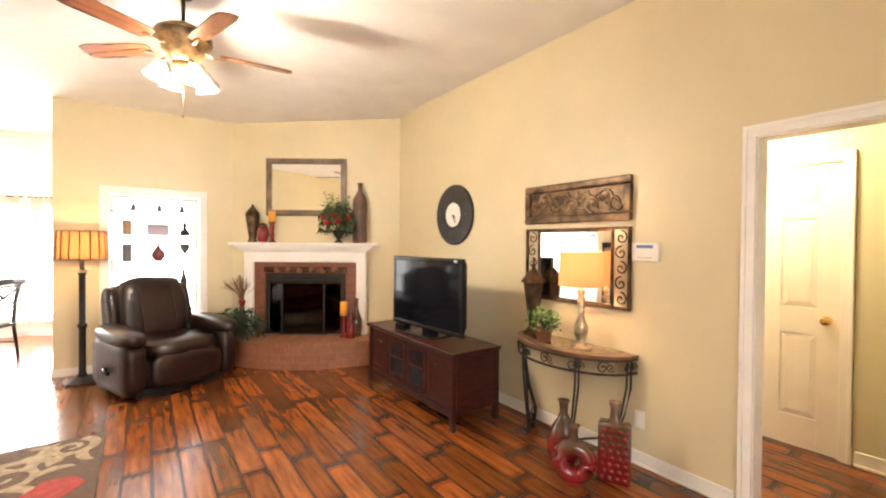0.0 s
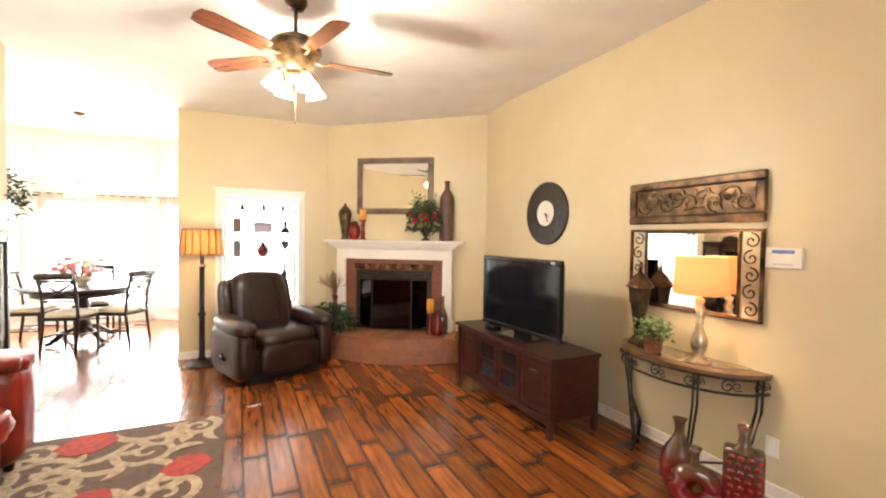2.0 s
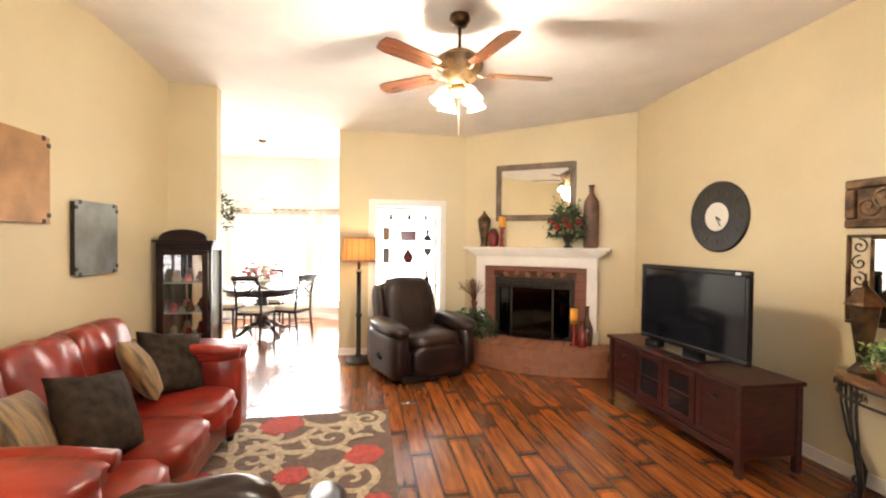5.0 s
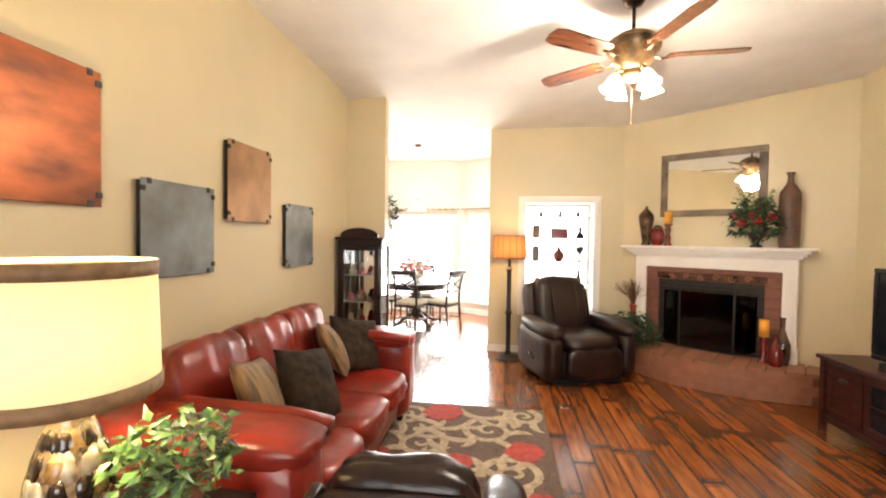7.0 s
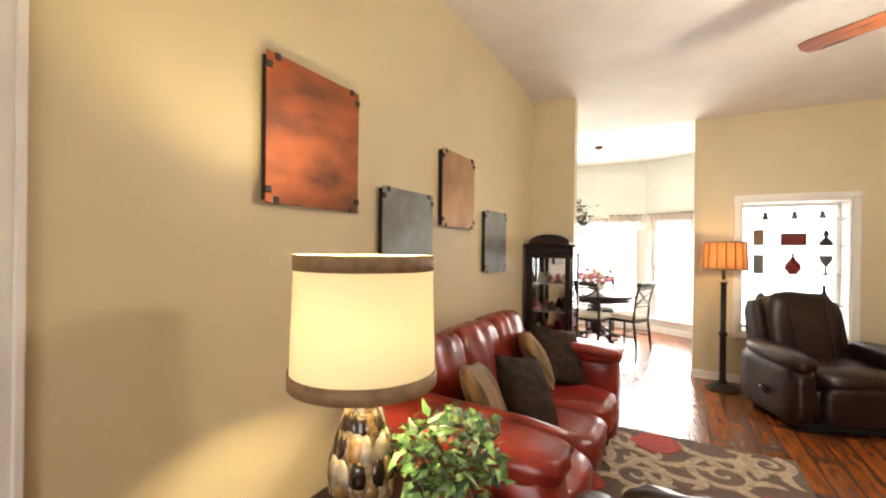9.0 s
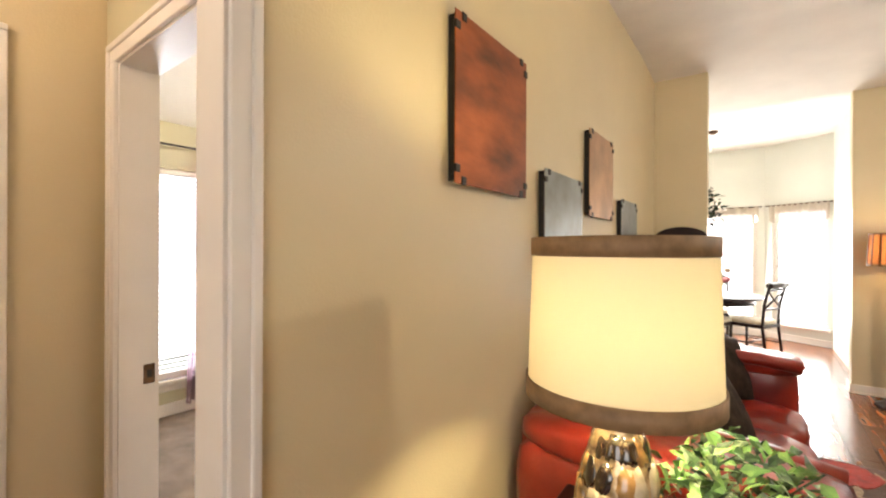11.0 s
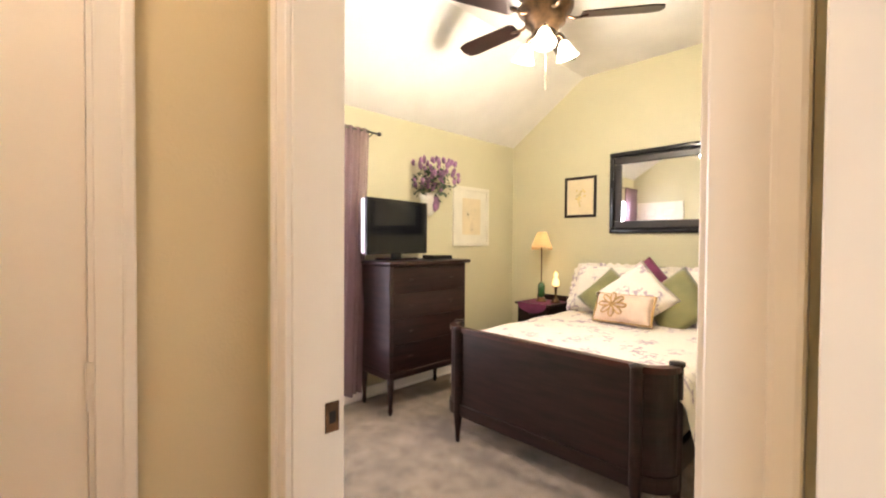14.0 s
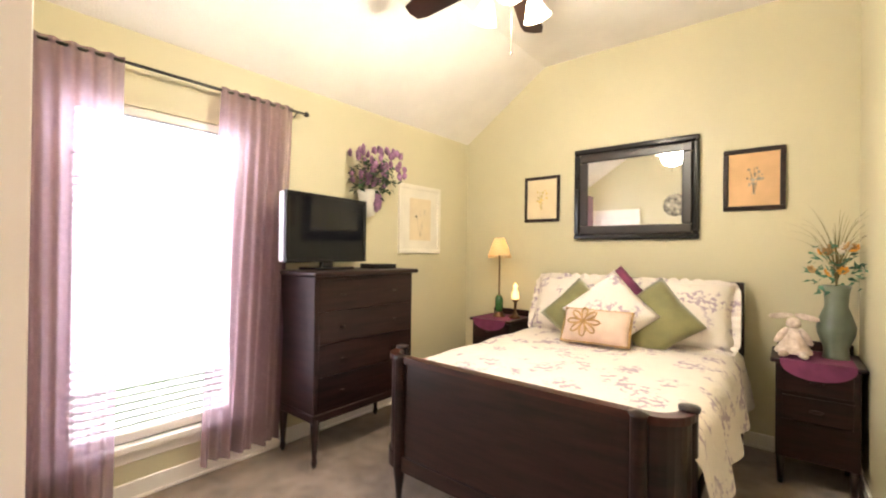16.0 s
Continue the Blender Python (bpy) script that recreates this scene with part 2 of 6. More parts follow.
SHADE_Y = glow_cloth("cream_lampshade", (0.74, 0.64, 0.44), (0.92, 0.78, 0.52), mix=0.05)
SHADE_O = glow_cloth("amber_lampshade", (0.66, 0.34, 0.16), (0.95, 0.52, 0.24), mix=0.08)
SHADE_T = glow_cloth("gold_striped_lampshade", (0.40, 0.15, 0.06), (0.85, 0.40, 0.16), mix=0.3)
SHADE_R = glow_cloth("beige_lampshade", (0.5, 0.36, 0.2), (0.7, 0.48, 0.26), mix=0.12)
SHEER = glow_cloth("mauve_sheer", (0.24, 0.145, 0.175), (0.42, 0.30, 0.37), sheer=0.42, mix=0.5)
LACE = glow_cloth("white_valance", (0.75, 0.68, 0.55), (0.8, 0.72, 0.6), sheer=0.2)
OPAL = mat("frosted_glass_lit", (0.9, 0.85, 0.75), 0.4, emit=7.0, emit_color=(1, 0.88, 0.68))
DAY = glow("daylight_haze", (1.0, 0.98, 0.96), 7.0)
DAYB = glow("daylight_haze_cool", (0.93, 0.95, 1.0), 6.0)
TEDDY = mat("doll_cloth", (0.64, 0.55, 0.49), 0.9, var=0.25, scale=22, alt=(0.50, 0.38, 0.30), bump=0.5, bscale=120)
SHADOWGLASS = glass_mat("smoked_glass", (0.25, 0.22, 0.2))


# ---- makers ----
def box(lo, hi, bevel=0.0, seg=1, bm=None):
    out = bm or bmesh.new()
    size = [abs(b - a) for a, b in zip(lo, hi)]
    mid = [(a + b) / 2 for a, b in zip(lo, hi)]
    tmp = bmesh.new()
    bmesh.ops.create_cube(tmp, size=1, matrix=Matrix.Translation(mid) @ Matrix.Diagonal((*size, 1)))
    if bevel:
        bmesh.ops.bevel(tmp, geom=tmp.edges[:], offset=min(bevel, min(size) * 0.45), segments=seg, affect="EDGES", profile=0.5)
    return merge(out, tmp)


def merge(a, b):
    me = bpy.data.meshes.new("tmp")
    b.to_mesh(me)
    b.free()
    a.from_mesh(me)
    bpy.data.meshes.remove(me)
    return a


def lathe(profile, seg=20, at=(0, 0, 0), bm=None, squash=1.0):
    bm = bm or bmesh.new()
    rings = []
    for r, z in profile:
        if r < 1e-4:
            rings.append([bm.verts.new((at[0], at[1], at[2] + z))])
        else:
            rings.append([bm.verts.new((at[0] + r * math.cos(2 * math.pi * k / seg), at[1] + squash * r * math.sin(2 * math.pi * k / seg), at[2] + z)) for k in range(seg)])
    for a, b in zip(rings, rings[1:]):
        for k in range(seg):
            j = (k + 1) % seg
            quad = [a[k % len(a)], a[j % len(a)], b[j % len(b)], b[k % len(b)]]
            quad = list(dict.fromkeys(quad))
            if len(quad) > 2:
                bm.faces.new(quad)
    return bm


def tube(points, r, seg=8, bm=None, taper=1.0, flat=1.0):
    bm = bm or bmesh.new()
    pts = [Vector(p) for p in points]
    rings = []
    up = Vector((0, 0, 1))
    for i, p in enumerate(pts):
        d = (pts[min(i + 1, len(pts) - 1)] - pts[max(i - 1, 0)]).normalized()
        side = d.cross(up if abs(d.z) < 0.95 else Vector((1, 0, 0))).normalized()
        top = side.cross(d).normalized()
        rr = r * (1 + (taper - 1) * i / max(1, len(pts) - 1))
        rings.append([bm.verts.new(p + rr * (math.cos(2 * math.pi * k / seg) * side + flat * math.sin(2 * math.pi * k / seg) * top)) for k in range(seg)])
    for a, b in zip(rings, rings[1:]):
        for k in range(seg):
            bm.faces.new((a[k], a[(k + 1) % seg], b[(k + 1) % seg], b[k]))
    bm.faces.new(rings[0][::-1])
    bm.faces.new(rings[-1])
    return bm


def puff(lo, hi, power=3.2, nx=14, ny=14, wrinkle=0.0, bm=None, seed=0.0):
    """A stuffed cushion: a soft rounded block."""
    bm = bm or bmesh.new()
    tmp = bmesh.new()
    bmesh.ops.create_uvsphere(tmp, u_segments=nx * 2, v_segments=ny, radius=1)
    mid = Vector([(a + b) / 2 for a, b in zip(lo, hi)])
    half = Vector([abs(b - a) / 2 for a, b in zip(lo, hi)])
    for v in tmp.verts:
        n = (abs(v.co.x) ** power + abs(v.co.y) ** power + abs(v.co.z) ** power) ** (1 / power)
        q = v.co / n
        if wrinkle:
            q *= 1 + wrinkle * noise.noise(q * 2.6 + Vector((seed, seed, 0)))
        v.co = mid + Vector((q.x * half.x, q.y * half.y, q.z * half.z))
    return merge(bm, tmp)


def pillow(w, h, d, n=14):
    """A throw pillow standing in the x-z plane, pinched at its corners."""
    bm = bmesh.new()
    grid = {}
    for s in (-1, 1):
        for i in range(n + 1):
            for j in range(n + 1):
                u, v = 2 * i / n - 1, 2 * j / n - 1
                fat = ((1 - u * u) * (1 - v * v)) ** 0.42
                pull = 1 - 0.07 * (1 - abs(u * v)) * max(abs(u), abs(v))
                if fat < 1e-6 and s == 1:
                    grid[s, i, j] = grid[-1, i, j]
                else:
                    grid[s, i, j] = bm.verts.new((u * pull * w / 2, s * fat * d / 2 * (1 + 0.12 * noise.noise(Vector((u * 2, v * 2, s)))), v * pull * h / 2))
        for i in range(n):
            for j in range(n):
                q = [grid[s, i, j], grid[s, i + 1, j], grid[s, i + 1, j + 1], grid[s, i, j + 1]]
                bm.faces.new(q if s == -1 else q[::-1])
    return bm


def prism(outline, z0, z1, bm=None):
    bm = bm or bmesh.new()
    lo = [bm.verts.new((x, y, z0)) for x, y in outline]
    hi = [bm.verts.new((x, y, z1)) for x, y in outline]
    n = len(outline)
    for k in range(n):
        bm.faces.new((lo[k], lo[(k + 1) % n], hi[(k + 1) % n], hi[k]))
    bm.faces.new(lo[::-1])
    bm.faces.new(hi)
    bmesh.ops.recalc_face_normals(bm, faces=bm.faces[:])
    return bm


def moved(bm, m):
    bm.transform(m)
    return bm


def part(name, bm, material, parent=None, label="", smooth=False, place=None):
    me = bpy.data.meshes.new(name)
    bmesh.ops.recalc_face_normals(bm, faces=bm.faces[:])
    bm.to_mesh(me)
    bm.free()
    me.materials.append(material)
    if smooth:
        me.polygons.foreach_set("use_smooth", [True] * len(me.polygons))
    ob = new(name, me)
    if parent is not None:
        ob.parent = parent
    if place is not None:
        ob.matrix_local = place
    if label:
        ob["label"] = label
    return ob


def thing(name, m, label, category, group=""):
    ob = new(name)
    ob.empty_display_size = 0.1
    ob.matrix_world = m
    return tagged(ob, label, category, group)


def structure(name, bm, material, label="", smooth=False):
    return tagged(part(name, bm, material, None, "", smooth), label, name.split("_")[0], "", "structure")


def leaves(count, place, size, rnd, bm=None, long=1.6):
    """Small bent leaves; place() gives each one's spot."""
    bm = bm or bmesh.new()
    for _ in range(count):
        p = Vector(place())
        turn = Euler((rnd.uniform(-1.0, 1.0), rnd.uniform(-1.0, 1.0), rnd.uniform(0, 6.28))).to_matrix()
        s = size * rnd.uniform(0.65, 1.3)
        shape = ((0, 0, 0), (0.35, 0.45, 0.12), (0, long * 0.55, 0.06), (-0.35, 0.45, 0.12), (0, long, -0.15))
        v = [bm.verts.new(p + turn @ (Vector(q) * s)) for q in shape]
        bm.faces.new((v[0], v[1], v[2])), bm.faces.new((v[0], v[2], v[3]))
        bm.faces.new((v[1], v[4], v[2])), bm.faces.new((v[2], v[4], v[3]))
    return bm


def ball_spot(rnd, c, r, zs=1.0, shell=0.45):
    def spot():
        while True:
            p = Vector([rnd.uniform(-1, 1) for _ in range(3)])
            if shell < p.length < 1:
                return (c[0] + p.x * r, c[1] + p.y * r, c[2] + p.z * r * zs)
    return spot


def frame_bm(w, h, t, d, bevel=0.006):
    """A mitred picture frame in the x-z plane, front towards -y, centred."""
    bm = bmesh.new()
    for a, b in (((-w / 2, -h / 2), (w / 2, -h / 2 + t)), ((-w / 2, h / 2 - t), (w / 2, h / 2)), ((-w / 2, -h / 2 + t), (-w / 2 + t, h / 2 - t)), ((w / 2 - t, -h / 2 + t), (w / 2, h / 2 - t))):
        box((a[0], -d, a[1]), (b[0], 0, b[1]), bevel, 2, bm)
    return bm


def spiral(cx, cz, r0, turns, grow, start=0.0, n=28):
    return [(cx + (r0 * (1 - k / n) + grow) * math.cos(start + turns * 2 * math.pi * k / n), cz + (r0 * (1 - k / n) + grow) * math.sin(start + turns * 2 * math.pi * k / n)) for k in range(n + 1)]

# ---- the large structure ----
XE, XW, YN, YS, ZC = 2.95, -2.06, 6.02, -1.6, 3.06
T = 0.12
BXW, BYN, BYS, BXE = -5.17, 4.5, 0.945, -2.2
D0, D1 = Vector((1.2, 6.02, 0)), Vector((2.95, 4.8, 0))


def wall(name, *boxes, material=WALL, label="tan painted plaster wall"):
    bm = bmesh.new()
    for lo, hi in boxes:
        box(lo, hi, 0, 1, bm)
    return structure(name, bm, material, label)


wall("wall_east", ((XE, 0.95, 0), (XE + T, 6.3, ZC + 0.04)), ((XE, YS, 0), (XE + T, 0.13, ZC + 0.04)), ((XE, 0.13, 2.04), (XE + T, 0.95, ZC + 0.04)))
wall("wall_west", ((XW - T + 0.01, 0.73, 0), (XW, 4.9, ZC + 0.04)), ((XW - T + 0.01, YS, 0), (XW, -0.12, ZC + 0.04)), ((XW - T + 0.01, -0.12, 2.06), (XW, 0.73, ZC + 0.04)))
wall("wall_jog", ((-2.6, 4.9, 0), (-1.617, 5.03, ZC + 0.04)))
wall("wall_north", ((-0.5, YN, 0), (-0.06, YN + T, ZC + 0.04)), ((0.86, YN, 0), (1.6, YN + T, ZC + 0.04)), ((-0.06, YN, 2.0), (0.86, YN + T, ZC + 0.04)), ((-0.06, YN, 0), (0.86, YN + T, 0.56)))
wall("wall_south", ((XW - T, YS - T, 0), (-1.2, YS, ZC + 0.04)), ((1.3, YS - T, 0), (XE + T, YS, ZC + 0.04)), ((-1.2, YS - T, 2.1), (1.3, YS, ZC + 0.04)), ((-1.2, YS - T, 0), (1.3, YS, 0.45)))
out = (D1 - D0).normalized()
nrm = Vector((-out.y, out.x, 0))
if nrm.y < 0:
    nrm = -nrm
diag_outline = [D0, D1, D1 + 0.12 * nrm, D0 + 0.12 * nrm]
structure("wall_fireplace", prism([(p.x, p.y) for p in diag_outline], 0, ZC + 0.04), WALL, "tan painted angled chimney wall")
cb = prism([(YS - T, ZC + 0.02), (4.3, ZC + 0.02), (YN, 2.95), (YN + 0.1, 2.95), (YN + 0.1, ZC + 0.15), (YS - T, ZC + 0.15)], 0, 1)
cb.transform(Matrix(((0, 0, XE - XW + 2 * T, XW - T), (1, 0, 0, 0), (0, 1, 0, 0), (0, 0, 0, 1))))
structure("ceiling_living", cb, CEIL, "white textured ceiling")
# dining bay
structure("ceiling_dining", prism([(-3.7, 4.9), (-2.18, 4.9), (-2.18, YN + 0.1), (0.2, YN + 0.1), (0.2, 9.2), (-3.7, 9.2)], ZC, ZC + 0.1), CEIL, "white dining room ceiling")
wall("wall_dining_east", ((-0.38, YN + T, 0), (-0.28, 8.4, ZC + 0.04)), ((-0.49, YN + T, 0), (-0.38, YN + 0.2, ZC + 0.04)), material=WALLD)
wall("wall_dining_west", ((-3.62, 4.9, 0), (-3.5, 8.4, ZC + 0.04)), ((-3.62, 4.9, 0), (-2.6, 5.03, ZC + 0.04)), material=WALLD)
BAY = [(-0.33, 8.38), (-1.15, 8.88), (-2.75, 8.88), (-3.55, 8.38)]
for k in range(3):
    a, b = Vector((*BAY[k], 0)), Vector((*BAY[k + 1], 0))
    d, L = (b - a).normalized(), (b - a).length
    m = pose(a.x, a.y, 0, 0, 0, math.degrees(math.atan2(d.y, d.x)))
    bm = bmesh.new()
    for lo, hi in (((0, -0.12, 0), (L, 0, 0.26)), ((0, -0.12, 2.02), (L, 0, ZC + 0.04)), ((0, -0.12, 0.26), (0.11, 0, 2.02)), ((L - 0.11, -0.12, 0.26), (L, 0, 2.02))):
        box(lo, hi, 0, 1, bm)
    structure("wall_bay_%d" % (k + 1), moved(bm, m), WALLD, "pale bay wall round a tall window")
    win = tagged(new("window_%d" % (k + 1)), "white-framed tall bay window flooded with daylight", "window", "", "structure")
    win.matrix_world = m
    part("window_frame", moved(frame_bm(L - 0.22, 1.76, 0.05, 0.06), pose(L / 2, -0.03, 1.14)), TRIM, win)
    part("meeting_rail", box((0.13, -0.08, 1.12), (L - 0.13, -0.04, 1.16), 0.004), TRIM, win)
    pane = part("pane", box((0.15, -0.062, 0.3), (L - 0.15, -0.058, 1.98)), GLASS, win)
    pane.visible_shadow = False
    part("window_sill", box((0.08, -0.03, 0.22), (L - 0.08, 0.07, 0.258), 0.006), TRIM, win)
    structure("baseboard_bay_%d" % (k + 1), moved(box((0.0, 0.0, 0), (L, 0.014, 0.1), 0.004), m), TRIM, "white baseboard")
    val = thing("valance", m, "pale lace valance gathered over a bay window", "valance", "bay valances")
    bmv = bmesh.new()
    n = 40
    cols = [[bmv.verts.new((0.08 + (L - 0.16) * i / n, 0.05 + 0.02 * math.sin(i * 1.7), z - (0.05 * abs(math.sin(i * 0.32)) if z < 1.95 else 0))) for z in (2.1, 2.0, 1.86)] for i in range(n + 1)]
    for c, e in zip(cols, cols[1:]):
        for j in range(2):
            bmv.faces.new((c[j], c[j + 1], e[j + 1], e[j]))
    part("cloth", bmv, LACE, val, smooth=True)
    part("rod", tube([(0.04, 0.045, 2.09), (L - 0.04, 0.045, 2.09)], 0.009), BRONZE, val)

# hall east of the living room
wall("wall_hall_far", ((4.12, 1.6, 0), (4.24, 2.8, 2.5)), ((4.12, -1.0, 0), (4.24, 0.82, 2.5)), ((4.12, 0.82, 2.04), (4.24, 1.6, 2.5)), material=WALLG, label="sage yellow hallway wall")
wall("wall_hall_ends", ((XE + T, 2.7, 0), (4.12, 2.8, 2.5)), ((XE + T, -1.0, 0), (4.12, -0.9, 2.5)), material=WALLG, label="sage yellow hallway end walls")
structure("ceiling_hall_east", box((XE + T, -1.0, 2.46), (4.24, 2.8, 2.54)), CEIL, "white hallway ceiling")
# small hall west, before the bedroom
wall("wall_lobby_west", ((-3.28, 0.512, 0), (-3.16, 0.825, 2.5)), ((-3.28, -1.0, 0), (-3.16, -0.138, 2.5)), ((-3.28, -0.138, 2.04), (-3.16, 0.512, 2.5)), material=WALL, label="tan painted lobby wall")
wall("wall_lobby_south", ((-3.28, -1.1, 0), (XW - T + 0.01, -1.0, 2.5)), material=WALL, label="tan painted lobby wall")
structure("ceiling_lobby", box((-3.28, -1.1, 2.5), (XW - T + 0.01, 0.825, 2.58)), CEIL, "white lobby ceiling")
# bedroom
wall("wall_bed_south", ((BXW - T, 0.825, 0), (-3.036, 0.945, 3.1)), ((-2.24, 0.825, 0), (-2.171, 0.945, 3.1)), ((-3.036, 0.825, 2.045), (-2.24, 0.945, 3.1)), material=WALLG, label="sage yellow bedroom wall")
wall("wall_bed_west", ((BXW - T, 0.945, 0), (BXW, 1.28, 3.1)), ((BXW - T, 2.12, 0), (BXW, BYN, 3.1)), ((BXW - T, 1.28, 2.05), (BXW, 2.12, 3.1)), ((BXW - T, 1.28, 0), (BXW, 2.12, 0.3)), material=WALLG, label="sage yellow bedroom window wall")
wall("wall_bed_north", ((BXW - T, BYN, 0), (BXE, BYN + T, 3.1)), material=WALLG, label="sage yellow bedroom wall")
wall("wall_bed_east", ((BXE, 0.945, 0), (-2.171, BYN + T, 3.1)), material=WALLG, label="sage yellow bedroom wall")
bm = bmesh.new()
prof = [(BXW - 0.01, 2.43), (-4.29, 3.03), (BXE, 3.03), (BXE, 3.12), (-4.33, 3.12), (BXW - 0.01, 2.54)]
prism([(x, z) for x, z in prof], 0, 1, bm)
bm.transform(Matrix(((1, 0, 0, 0), (0, 0, BYN - 0.945, 0.945), (0, 1, 0, 0), (0, 0, 0, 1))))
structure("ceiling_bedroom", bm, CEIL, "white vaulted bedroom ceiling")
structure("floor_bedroom", box((BXW, 0.90, -0.05), (BXE, BYN, 0.0)), CARPET, "taupe cut pile carpet")
structure("floor_bed_of_planks", box((-3.6, YS, -0.06), (4.2, 9.0, -0.012)), SEAM, "dark bed under the floor planks")
structure("ground", box((-60, -60, -0.12), (60, 60, -0.07)), mat("lawn", (0.06, 0.09, 0.03), 0.9, var=0.3), "grass ground outside")
for nm, lo, hi, dm in (("backdrop_north", (-6, 11.5, -0.05), (3, 11.6, 5), DAY), ("backdrop_west", (-7.6, -1, -0.05), (-7.5, 4.6, 4), DAYB), ("backdrop_south", (-3, -4.6, -0.05), (3, -4.5, 4), DAY)):
    structure(nm, box(lo, hi), dm, "bright hazy daylight outside")
area("window_light_bay", look((-1.95, 8.78, 1.15), (-1.4, 4, 0.9)), 1.5, 1.6, 230, (1, 0.97, 0.93))
area("window_light_bay_side", look((-0.78, 8.55, 1.15), (-2.0, 6.5, 0.9)), 0.7, 1.6, 70, (1, 0.97, 0.93))
area("window_light_bedroom", look((BXW - 0.03, 1.70, 1.17), (0, 1.70, 1.0)), 0.9, 1.7, 95, (0.92, 0.95, 1.0))
area("window_light_south", look((0.05, YS - 0.03, 1.3), (0.05, 4, 1.1)), 2.4, 1.6, 24, (1, 0.96, 0.9))


def baseboard(name, pts, h=0.09):
    bm = bmesh.new()
    for (x0, y0), (x1, y1), (nx, ny) in pts:
        box((min(x0, x1, x0 + nx * 0.014, x1 + nx * 0.014), min(y0, y1, y0 + ny * 0.014, y1 + ny * 0.014), 0), (max(x0, x1, x0 + nx * 0.014, x1 + nx * 0.014), max(y0, y1, y0 + ny * 0.014, y1 + ny * 0.014), h), 0.004, 1, bm)
        box((min(x0, x1, x0 + nx * 0.022, x1 + nx * 0.022), min(y0, y1, y0 + ny * 0.022, y1 + ny * 0.022), 0), (max(x0, x1, x0 + nx * 0.022, x1 + nx * 0.022), max(y0, y1, y0 + ny * 0.022, y1 + ny * 0.022), 0.018), 0.004, 1, bm)
    return structure(name, bm, TRIM, "white painted baseboard")


baseboard("baseboard_living", [((XE, 1.02), (XE, 4.8), (-1, 0)), ((-0.5, YN), (1.15, YN), (0, -1)), ((-0.5, YN), (-0.5, YN + 0.2), (-1, 0)), ((XW, 0.81), (XW, 4.88), (1, 0)), ((XW, 4.9), (-1.617, 4.9), (0, -1)), ((-1.617, 4.9), (-1.617, 5.03), (1, 0))])
baseboard("baseboard_bedroom", [((BXW, 0.945), (BXW, BYN), (1, 0)), ((BXW, BYN), (BXE, BYN), (0, -1)), ((BXE, 1.8), (BXE, BYN), (-1, 0))], 0.1)
baseboard("baseboard_hall", [((4.12, -0.9), (4.12, 0.75), (-1, 0)), ((4.12, 1.67), (4.12, 2.7), (-1, 0))], 0.1)


def casing(name, m, w, h, wall_t, both=False):
    """White door lining and moulded casing; local x along the opening from 0 to w, front towards -y."""
    bm = bmesh.new()
    j = 0.016
    box((0, -0.002, 0), (j, wall_t + 0.002, h), 0.001, 1, bm)
    box((w - j, -0.002, 0), (w, wall_t + 0.002, h), 0.001, 1, bm)
    box((j, -0.002, h - j), (w - j, wall_t + 0.002, h), 0.001, 1, bm)
    for y0, y1, y2 in ((-0.016, -0.002, -0.024),) + (((wall_t + 0.002, wall_t + 0.016, wall_t + 0.024),) if both else ()):
        for x0, x1 in ((-0.055, 0.008), (w - 0.008, w + 0.055)):
            box((x0, y0, 0), (x1, y1, h - 0.008), 0.002, 1, bm)
            xo = x0 if x0 < 0 else x1 - 0.022
            box((xo, min(y0, y2), 0), (xo + 0.022, max(y1, y2), h + 0.033), 0.005, 2, bm)
        box((-0.055, y0, h - 0.008), (w + 0.055, y1, h + 0.055), 0.004, 2, bm)
        box((-0.055, min(y0, y2), h + 0.033), (w + 0.055, max(y1, y2), h + 0.056), 0.005, 2, bm)
    return structure(name, moved(bm, m), TRIM, "white moulded door casing")


casing("trim_east_opening", pose(XE, 0.95, 0, 0, 0, -90), 0.82, 2.04, T)
casing("trim_west_opening", pose(XW, -0.12, 0, 0, 0, 90), 0.85, 2.06, 0.11)
casing("trim_bedroom_door", pose(-3.036, 0.825, 0), 0.796, 2.045, T)
casing("trim_hall_door", pose(4.12, 1.6, 0, 0, 0, -90), 0.78, 2.04, T)
casing("trim_lobby_door", pose(-3.16, -0.138, 0, 0, 0, 90), 0.65, 2.04, T)


